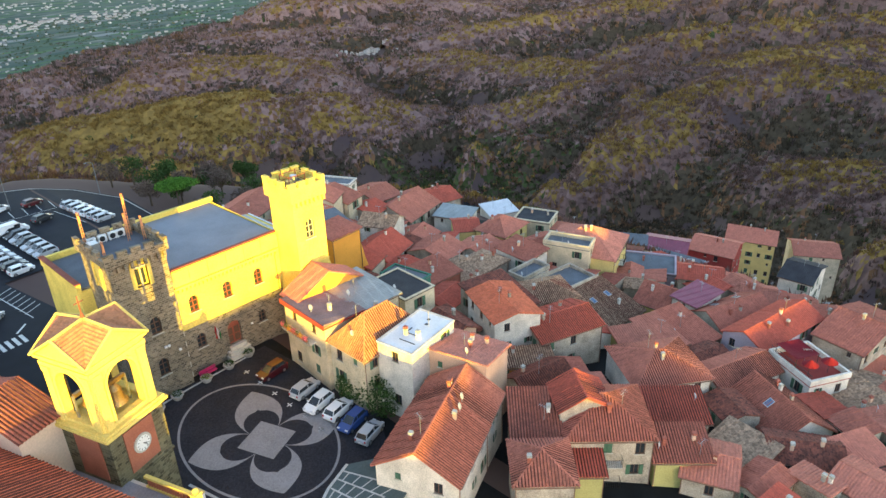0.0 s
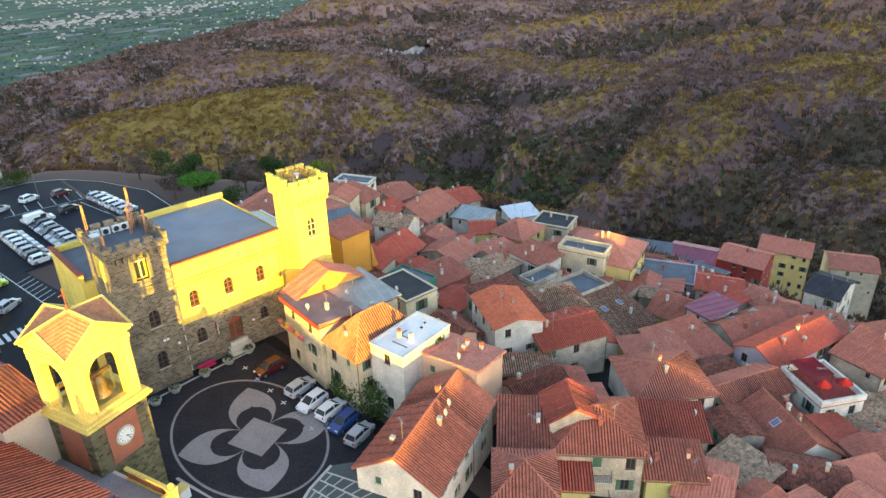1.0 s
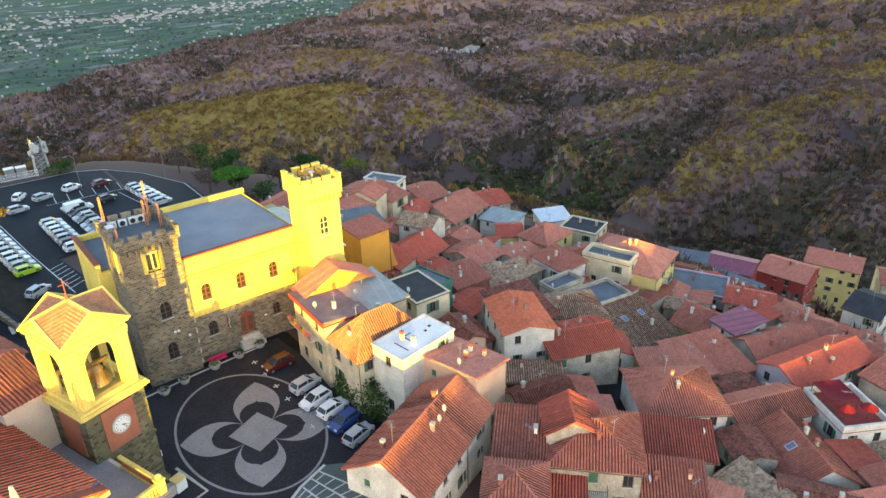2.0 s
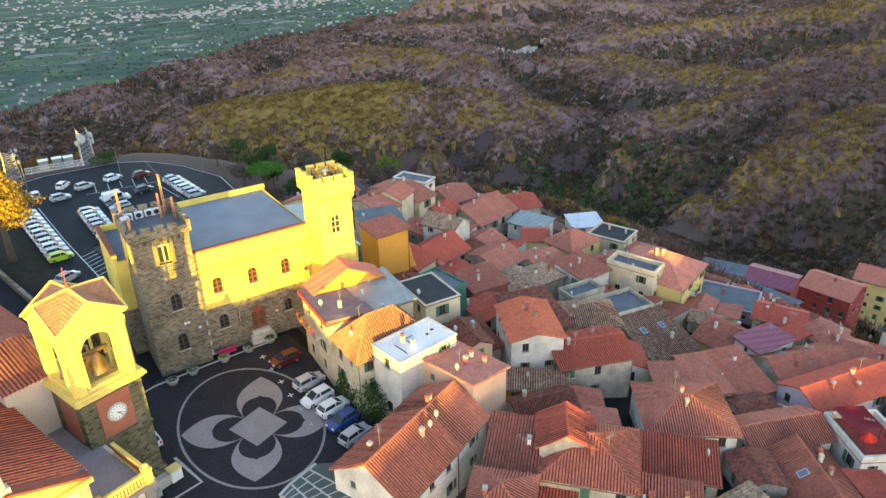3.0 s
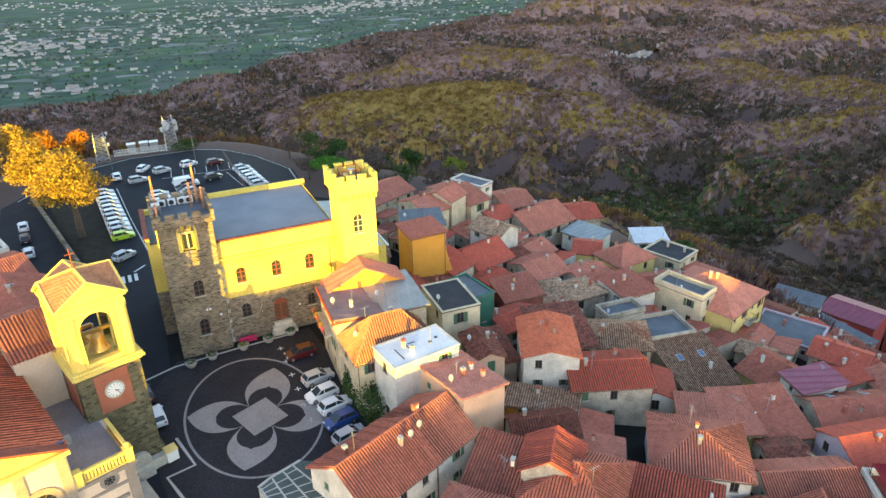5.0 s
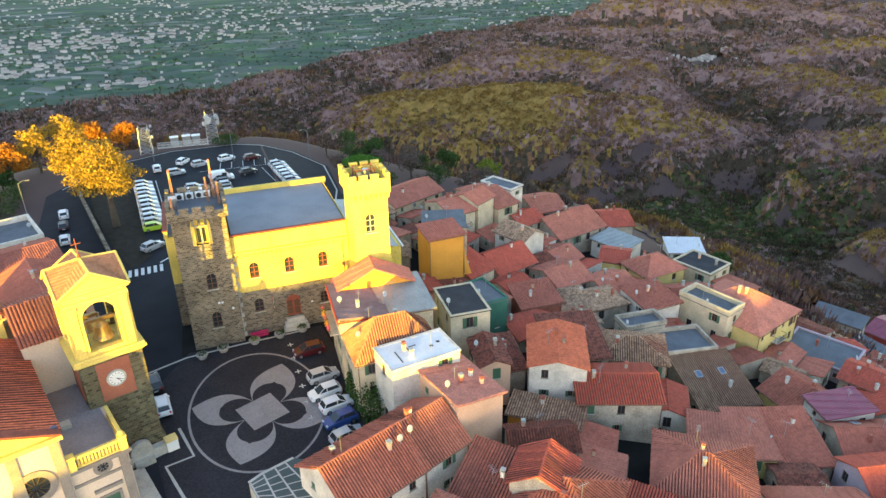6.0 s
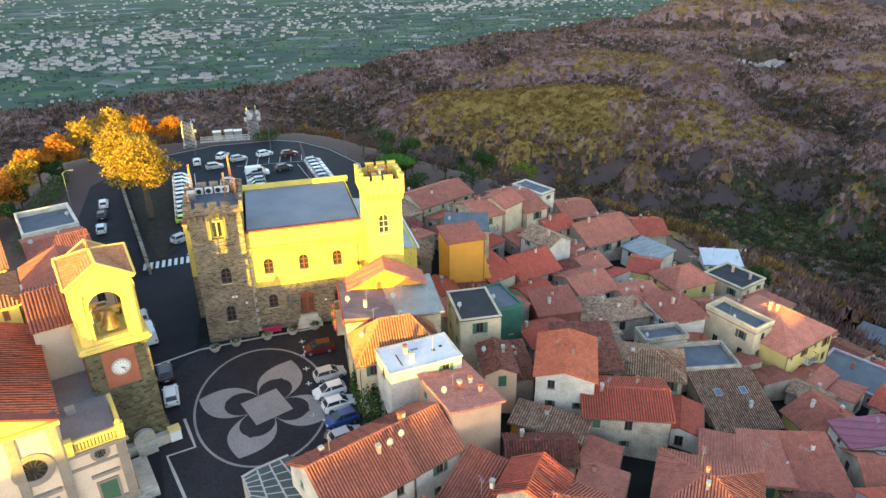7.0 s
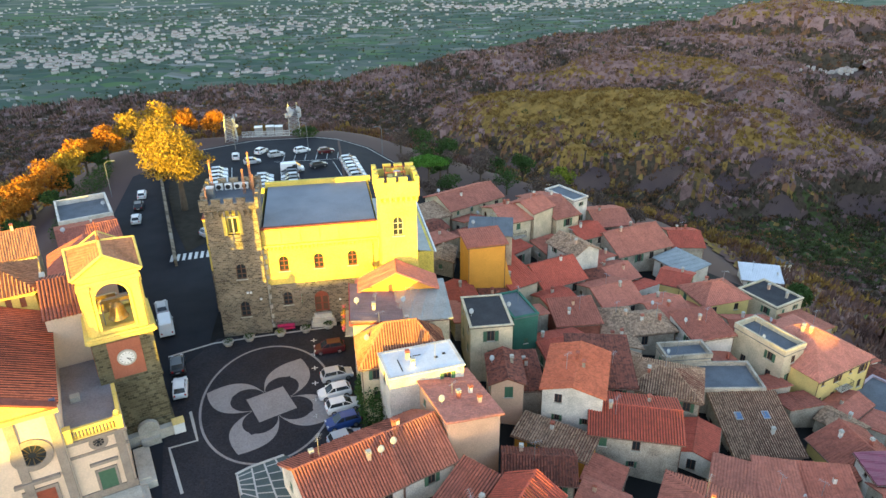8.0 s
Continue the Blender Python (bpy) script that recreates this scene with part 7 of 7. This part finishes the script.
def far_houses():
    """The scattered white houses, sheds and greenhouses of the plain, and the hamlet in the hills."""
    rs = np.random.RandomState(4)
    vs, fs = [[], []], [[], []]

    def add(x, y, w, d, h, a, z):
        c, s = math.cos(a), math.sin(a)
        p = [(x + u * c - v * s, y + u * s + v * c) for u, v in ((-w, -d), (w, -d), (w, d), (-w, d), (-w, 0), (w, 0))]
        q = [(*p[k], z - 2) for k in range(4)] + [(*p[k], z + h) for k in range(4)]
        o = len(vs[0])
        vs[0].extend(q)
        fs[0].extend([(o, o + 1, o + 5, o + 4), (o + 1, o + 2, o + 6, o + 5), (o + 2, o + 3, o + 7, o + 6), (o + 3, o, o + 4, o + 7)])
        o = len(vs[1])
        rise = d * 0.35
        vs[1].extend([(*p[k], z + h) for k in range(4)] + [(*p[4], z + h + rise), (*p[5], z + h + rise)])
        fs[1].extend([(o, o + 1, o + 5, o + 4), (o + 2, o + 3, o + 4, o + 5), (o + 1, o + 2, o + 5), (o + 3, o, o + 4)])
    n = 0
    while n < 1500:
        r, a = math.sqrt(rs.uniform(1700 ** 2, 4750 ** 2)), rs.uniform(radians(-30), radians(40))
        x, y = -8 + r * math.sin(a), -66 + r * math.cos(a)
        dens = float(rnoise(np.array([x]), np.array([y]), 700, 3)[0])
        if dens < rs.uniform(-.5, 1.2) or float(plainness(np.array([x]), np.array([y]))[0]) < 0.5:
            continue
        add(x, y, rs.uniform(1.8, 4.2) * (1 + .8 * (r > 2900)), rs.uniform(1.8, 3.4), rs.uniform(3, 6), rs.uniform(-.5, .5), -350 + 6 * float(rnoise(np.array([x]), np.array([y]), 900, 2)[0]))
        n += 1
    for cx, cy, sx, sy, k in ((-740, 2271, 260, 90, 240), (-361, 2790, 330, 120, 260), (900, 3300, 380, 90, 220), (-162, 1990, 70, 40, 26)):
        for _ in range(k):
            x, y = cx + rs.normal() * sx, cy + rs.normal() * sy
            add(x, y, rs.uniform(4, 11), rs.uniform(4, 7), rs.uniform(3, 7), rs.uniform(-.4, .4), ground_z(x, y))
    for _ in range(60):
        x, y = 1380 + rs.normal() * 55, 1590 + rs.normal() * 28
        add(x, y, rs.uniform(3, 6), rs.uniform(3, 4.5), rs.uniform(5, 9), rs.uniform(0, 3), ground_z(x, y))
    for k, (name, m, label) in enumerate((("far_house_walls", FAR_WALL, "pale walls of the houses scattered over the plain"), ("far_house_roofs", FAR_ROOF, "pale and red roofs of the houses on the plain"))):
        me = bpy.data.meshes.new(name)
        me.from_pydata(vs[k], [], fs[k])
        me.materials.append(m)
        tagged(new(name, me), label, "houses", kind="stuff")


FAR_WALL = mat("far_walls", (0.50, 0.46, 0.41), 0.9, 0.3, 0.004, 0.05, 0, island=0.3)
FAR_ROOF = mat("far_roofs", (0.38, 0.33, 0.30), 0.8, 0.35, 0.004, 0.05, 0, island=0.6, dirt=(0.34, 0.2, 0.15))
far_houses()

# ---------------------------------------------------------------- single trees
BARK = mat("bark", (0.10, 0.075, 0.055), 0.95, 0.35, 1.5, 9, 0.5)
LEAF = {
    # a green cedar coloured gold: the sunlight on it is put into the needles
    "cedar": mat("cedar_needles_sun_gold", (0.32, 0.20, 0.03), 0.9, 0.45, 0.5, 3, 0, island=0.6),
    "orange": mat("orange_leaves", (0.42, 0.16, 0.02), 0.9, 0.4, 0.5, 3, 0, island=0.6),
    "gold": mat("golden_leaves", (0.36, 0.22, 0.03), 0.9, 0.4, 0.5, 3, 0, island=0.6),
    "pine": mat("pine_needles", (0.07, 0.17, 0.025), 0.9, 0.4, 0.5, 3, 0, island=0.6),
    "leaf": mat("garden_leaves", (0.04, 0.075, 0.02), 0.9, 0.45, 0.5, 3, 0, island=0.6),
    "twig": mat("bare_twig_spray", (0.11, 0.08, 0.065), 0.95, 0.45, 0.5, 3, 0, island=0.6),
    "lime": mat("lime_leaves", (0.14, 0.17, 0.02), 0.9, 0.45, 0.5, 3, 0, island=0.6),
}


def leaves(clumps, count, size, seed):
    """Small leaf blades scattered through ellipsoid clumps (x, y, z, rx, ry, rz), thin towards their rims."""
    rs = np.random.RandomState(seed)
    rows = []
    tot = sum(c[3] * c[4] * c[5] for c in clumps)
    for x, y, z, rx, ry, rz in clumps:
        n = max(20, int(count * rx * ry * rz / tot))
        d = rs.normal(size=(n, 3))
        d /= np.linalg.norm(d, axis=1)[:, None]
        r = rs.uniform(0.35, 1.08, n) ** 0.6
        c = np.stack([x + d[:, 0] * r * rx, y + d[:, 1] * r * ry, z + d[:, 2] * r * rz], 1)
        s = size * rs.uniform(0.5, 1.3, (n, 1))
        a, b = rs.normal(size=(n, 3)), rs.normal(size=(n, 3))
        a /= np.linalg.norm(a, axis=1)[:, None]
        b /= np.linalg.norm(b, axis=1)[:, None]
        rows.append(np.stack([c - a * s, c + a * s, c + b * s * 1.3], 1))
    return np.concatenate(rows).reshape(-1, 3)


def leaf_part(name, rows, material, parent):
    me = bpy.data.meshes.new(name)
    n = len(rows)
    me.from_pydata(rows.tolist(), [], np.arange(n).reshape(-1, 3).tolist())
    me.materials.append(material)
    ob = new(name, me)
    ob.parent = parent
    return ob


def limb(p, q, r0, r1, n=8):
    """A tapered limb as vertices and faces."""
    p, q = Vector(p), Vector(q)
    d = (q - p).normalized()
    a = d.orthogonal().normalized()
    b = d.cross(a)
    vs = [c + (a * math.cos(6.2832 * k / n) + b * math.sin(6.2832 * k / n)) * r for c, r in ((p, r0), (q, r1)) for k in range(n)]
    return vs, [(k, (k + 1) % n, n + (k + 1) % n, n + k) for k in range(n)] + [tuple(range(n, 2 * n))]


def tree(x, y, h, spread, kind, label, seed, shape="round", count=1500, size=0.3, name="tree"):
    rs = random.Random(seed)
    e = thing(name, pose(x, y, ground_z(x, y) - .2, 0, 0, rs.uniform(0, 360)), label, "tree")
    r = h * .028 + .06
    limbs, clumps = [], []
    if shape == "tiers":                                   # a cedar: flat plates of needles up a straight stem
        limbs.append(limb((0, 0, 0), (0, 0, h * .95), r * 1.3, .05))
        n = 13
        for k in range(n):
            z = h * (.46 + .52 * k / n)
            reach = spread * (1 - .62 * (k / n) ** 2) * rs.uniform(.75, 1.1)
            for j in range(6):
                a = k * 1.1 + j * 1.05 + rs.uniform(-.2, .2)
                q = reach * rs.uniform(.7, 1.05)
                limbs.append(limb((0, 0, z), (q * .8 * math.cos(a), q * .8 * math.sin(a), z + .2), .09, .02, 5))
                clumps.append((q * .62 * math.cos(a), q * .62 * math.sin(a), z + .2, q * .42, q * .42, .42))
    elif shape == "umbrella":
        limbs.append(limb((0, 0, 0), (.3, 0, h * .62), r * 1.2, r * .7))
        for j in range(9):
            a, q = j * .7, spread * rs.uniform(.35, .8)
            limbs.append(limb((.3, 0, h * .6), (q * math.cos(a), q * math.sin(a), h * .86), .13, .04, 6))
            clumps.append((q * math.cos(a), q * math.sin(a), h * .88, spread * .38, spread * .38, h * .1))
        clumps.append((0, 0, h * .92, spread * .5, spread * .5, h * .09))
    else:
        limbs.append(limb((0, 0, 0), (0, 0, h * .4), r, r * .8))
        n = 9
        for j in range(n):
            a, q, z = j * 2.4 + rs.uniform(-.3, .3), spread * rs.uniform(.25, .72), h * rs.uniform(.45, .88)
            limbs.append(limb((0, 0, h * .36), (q * math.cos(a), q * math.sin(a), z), r * .55, .03, 6))
            clumps.append((q * math.cos(a), q * math.sin(a), z, spread * rs.uniform(.3, .45), spread * rs.uniform(.3, .45), h * rs.uniform(.12, .2)))
        clumps.append((0, 0, h * .8, spread * .45, spread * .45, h * .2))
    part("trunk", join(*limbs), BARK, e)
    leaf_part("crown", leaves(clumps, count, size, seed), LEAF[kind], e)
    return e


tree(-20.0, 61.5, 17.0, 6.6, "cedar", "tall cedar in the car park lit gold by the sun", 1, "tiers", 9000, .26)
tree(-27.5, 84.0, 14.5, 6.2, "cedar", "tall cedar beside the road lit gold by the sun", 2, "tiers", 8000, .26)
tree(31.2, 77.5, 7.0, 4.4, "pine", "bright green umbrella pine behind the castle", 3, "umbrella", 5000, .22)
for k, (x, y, h, s, kind) in enumerate(((-40, 112, 11, 5, "gold"), (-34, 118, 12, 5, "gold"), (-45, 106, 10, 5, "orange"), (-49, 101, 9, 4.5, "orange"), (-51, 94, 9, 5, "gold"), (-53, 87, 9, 5, "orange"),
                                        (-55, 80, 10, 5, "orange"), (-54, 73, 9, 4.5, "orange"), (-62, 78, 11, 5.5, "gold"), (-28, 122, 9, 4, "orange"), (-22, 126, 8, 4, "orange"), (-57, 66, 9, 5, "orange"))):
    tree(x, y, h, s, kind, ("orange" if kind == "orange" else "golden") + " autumn tree on the slope beside the village", 10 + k, count=2200, size=.34)
for k, (x, y, h, s, kind) in enumerate(((35, 84, 6, 3, "leaf"), (60, 98, 8, 4, "leaf"), (66, 84, 7, 3.5, "lime"), (54, 108, 7, 4, "leaf"), (40, 100, 7, 4, "leaf"), (96, 30, 6, 3, "leaf"), (150, 22, 6, 3.4, "leaf"), (158, -4, 5, 3, "leaf"),
                                        (236, 13, 15, 7, "lime"), (262, -8, 14, 6, "orange"), (200, 30, 9, 5, "leaf"), (215, -35, 13, 7, "gold"), (-52, 62, 5, 3, "leaf"), (-48, 74, 5, 3, "leaf"), (-50, 88, 5, 3, "leaf"), (-46, 100, 5, 3, "leaf"))):
    tree(x, y, h, s, kind, {"leaf": "dark green leafy tree on the slope", "lime": "lime-green tree at the wood's edge", "orange": "orange autumn tree at the wood's edge", "gold": "golden autumn tree at the wood's edge"}[kind], 40 + k, count=1600, size=.32)
for k, (x, y, w, d, h) in enumerate(((3.5, 112.5, 3.4, 2.2, 2.6), (10.6, -8.6, 1.6, 3.2, 4.6), (9.9, -4.4, 1.0, 2.0, 3.4), (152, 2, 9, 3, 2.4), (-43, 84, 3, 16, 3.2), (-41, 62, 3, 10, 3.0))):
    e = thing("bush", pose(x, y, ground_z(x, y) - .1), "clipped dark green round bush" if k == 0 else "dark green climbing shrub against the wall" if k < 3 else "dark green hedge on the slope", "bush")
    leaf_part("foliage", leaves([(0, 0, h * .5, w, d, h * .55), (w * .3, d * .2, h * .7, w * .6, d * .6, h * .4)], 1500 if k < 3 else 2600, .2, 90 + k), LEAF["leaf"], e)
    part("stem", join(limb((0, 0, 0), (.1, 0, h * .5), .08, .04, 6)), BARK, e)

for k, (x, y, h, kind) in enumerate(((29, 66, 5, "twig"), (34, 69, 6, "leaf"), (38, 66, 5, "twig"), (43, 70, 6, "twig"), (28, 84, 6, "twig"), (33, 94, 6, "leaf"), (38, 90, 6, "twig"), (45, 84, 7, "twig"), (50, 78, 6, "leaf"),
                                     (56, 74, 6, "twig"), (62, 76, 7, "twig"), (48, 94, 7, "twig"), (28, 104, 6, "twig"), (34, 106, 7, "leaf"), (70, 68, 6, "twig"), (76, 62, 6, "twig"))):
    tree(x, y, h, h * .55, kind, "small bare grey-brown tree at the village edge" if kind == "twig" else "small dark green tree at the village edge", 140 + k, count=1100, size=.24)

# ---------------------------------------------------------------- telecom yard at the end of the car park
for x, y, h, dishes in ((-15.8, 113.5, 7.0, 0), (.6, 116.5, 8.6, 1)):
    z = ground_z(x, y)
    e = thing("telecom_tower", pose(x, y, z - .3), "grey steel lattice telecom tower with dishes and panels", "telecom tower", "telecom towers")
    bm = bmesh.new()
    for sx in (-1, 1):
        for sy in (-1, 1):
            bar(bm, (sx * 1.5, sy * 1.5, 0), (sx * 1.1, sy * 1.1, h), .1, 6)
    part("leg", bm, METAL, e)
    bm = bmesh.new()
    for k in range(int(h / 1.1)):
        a, b = 1.5 - .4 * k * 1.1 / h, 1.5 - .4 * (k + 1) * 1.1 / h
        for p, q in (((-1, -1), (1, -1)), ((1, -1), (1, 1)), ((1, 1), (-1, 1)), ((-1, 1), (-1, -1))):
            bar(bm, (p[0] * a, p[1] * a, k * 1.1), (q[0] * b, q[1] * b, k * 1.1 + 1.1), .05, 4)
            bar(bm, (q[0] * a, q[1] * a, k * 1.1), (p[0] * b, p[1] * b, k * 1.1 + 1.1), .05, 4)
            bar(bm, (p[0] * a, p[1] * a, k * 1.1), (q[0] * a, q[1] * a, k * 1.1), .05, 4)
    part("brace", bm, METAL, e)
    rs = random.Random(int(x))
    for k in range(7 if dishes else 4):
        bm = bmesh.new()
        a, zz = rs.uniform(2.5, 6.5), h - rs.uniform(.2, 4)
        cyl(bm, 0, 0, 0, .45, .7 if dishes else .45, .6 if dishes else .4, 16, pose(1.7 * math.cos(a), 1.7 * math.sin(a), zz) @ Matrix.Rotation(a, 4, "Z") @ pose(0, 0, 0, 0, 90, 0))
        part("dish", bm, DISH_WHITE, e)
for k in range(9):
    x = -13.2 + k * 1.4
    z = ground_z(x, 115.4)
    e = thing("fence_panel", pose(x, 115.4 - k * .1, z - .1), "pale steel railing panel of the telecom yard", "fence", "yard railing")
    bm = bmesh.new()
    for q in range(5):
        bar(bm, (q * .3, 0, 0), (q * .3, 0, 1.6), .04, 5)
    part("bars", bm, WHITE_PAINT, e)
    bm = bmesh.new()
    for zz in (.25, 1.0, 1.6):
        bar(bm, (-.1, 0, zz), (1.3, 0, zz), .05, 5)
    part("rail", bm, WHITE_PAINT, e)
for k, (x, y) in enumerate(((-9, 118), (-6, 118.4), (-3.6, 117.6))):
    e = thing("equipment_hut", pose(x, y, ground_z(x, y) - .2), "small grey equipment hut in the yard", "hut", "yard huts")
    part("body", boxes((-1, -.8, 0, 1, .8, 2.2)), METAL, e)
    part("roof", boxes((-1.1, -.9, 2.2, 1.1, .9, 2.35)), WHITE_PAINT, e)

LAMP_GREY = mat("lamp_grey", (0.13, 0.14, 0.15), 0.6, 0.2, 2, 10, 0)
# street lamps of the car park and the road
for x, y, a in ((-37.5, 76.9, 0), (4.2, 96, 200), (22.5, 97, 200), (-14, 104, 270)):
    e = thing("street_lamp", pose(x, y, ground_z(x, y) - .1, 0, 0, a), "grey steel street lamp with a curved arm", "street lamp", "street lamps")
    bm = bmesh.new()
    hh = 7.5 if y > 20 else 4.2
    bar(bm, (0, 0, 0), (0, 0, hh), .08, 8)
    bar(bm, (0, 0, hh), (.7, 0, hh + .5), .06, 6)
    bar(bm, (.7, 0, hh + .5), (1.6, 0, hh + .55), .05, 6)
    part("pole", bm, LAMP_GREY, e)
    part("head", boxes((1.4, -.15, hh + .45, 2.1, .15, hh + .62)), LAMP_GREY, e)

# ---------------------------------------------------------------- small things on the square
CONCRETE = mat("concrete", (0.36, 0.34, 0.31), 0.9, 0.2, 1, 9, 0.25)
for k, (x, y) in enumerate(((-7.0, 9.9), (-4.3, 10.5), (-.2, 10.9), (3.2, 11.2), (6.3, 11.6))):
    e = thing("planter", pose(x, y, ground_z(x, y)), "round concrete planter with low green plants", "planter", "planters before the castle")
    bm = bmesh.new()
    cyl(bm, 0, 0, 0, .55, .5, .72, 20)
    cyl(bm, 0, 0, .5, .64, .76, .76, 20)
    part("bowl", bm, CONCRETE, e)
    leaf_part("plants", leaves([(0, 0, .72, .62, .62, .22)], 160, .12, 200 + k), LEAF["lime" if k == 2 else "leaf"], e)
e = thing("bench", pose(.6, 11.7, ground_z(.6, 11.7), 0, 0, 4), "magenta-red bench against the castle", "bench")
MAGENTA = mat("magenta_paint", (0.45, 0.02, 0.10), 0.5, 0.15, 2, 10, 0.05)
part("seat", boxes((-1.15, -.25, .45, 1.15, .25, .52)), MAGENTA, e)
part("backrest", boxes((-1.15, .2, .6, 1.15, .26, 1.05)), MAGENTA, e)
for x in (-.95, .95):
    part("leg", boxes((x - .05, -.2, 0, x + .05, .25, .45), (x - .05, .2, .45, x + .05, .26, .8)), BLACK_PAINT, e)
e = thing("flag", pose(2.9, 13.0, 4.6), "green, white and red flag on a slanting pole", "flag")
bm = bmesh.new()
bar(bm, (0, 0, 0), (.2, -1.4, 1.5), .035)
part("pole", bm, METAL, e)
for k, m in enumerate((mat("flag_green", (0.02, 0.22, 0.06), 0.8), mat("flag_white", (0.7, 0.7, 0.68), 0.8), mat("flag_red", (0.45, 0.02, 0.03), 0.8))):
    vs, fs = [], []
    for i in range(5):
        for j in range(2):
            vs.append((.2 + .05 * math.sin(i * 2 + k) - .1 * k, -1.35 + .32 * (k + j), 1.35 - .3 * i + .2 * (k + j) * (i < 1) - .05 * (k + j)))
    for i in range(4):
        fs.append((2 * i, 2 * i + 1, 2 * i + 3, 2 * i + 2))
    part("cloth_band", (vs, fs), m, e)
# flood lights and boxes on the castle wall
for x, z in ((-3.8, 7.3), (-3.4, 7.3), (-2.2, 6.2), (8.2, 4.4)):
    e = thing("flood_light", pose(x, 11.7 if x < 0 else 12.8, z - .3), "small white flood light on the stone wall", "light", "flood lights")
    part("body", boxes((-.14, -.1, 0, .14, .1, .22)), WHITE_PAINT, e)
    part("arm", boxes((-.03, .08, .05, .03, .36, .1)), METAL, e)
# waste bins and a kiosk by the bell tower
e = thing("waste_container", pose(-11.0, -5.8, ground_z(-11, -5.8), 0, 0, 18), "white waste container with a yellow lid", "bin")
part("body", boxes((-.6, -.5, .1, .6, .5, 1.4)), WHITE_PAINT, e)
part("lid", boxes((-.64, -.54, 1.4, .64, .54, 1.6)), PL_YELLOW, e)
e = thing("fountain_wall", CH @ pose(-2.6, -.9, 0), "pale stone wall with a round-headed fountain at the tower's foot", "fountain")
part("base_wall", boxes((-2.6, -.3, -1, 2.9, .5, .9)), STONE_TRIM, e)
ring = arch_ring(2.2, 1.5)
part("head", loft([[(p, -.2, .9 + q * .9) for p, q in ring], [(p, .4, .9 + q * .9) for p, q in ring]]), STONE_TRIM, e)
part("basin", boxes((-1.0, -.9, -.6, 1.0, -.3, .35)), STONE_TRIM, e)
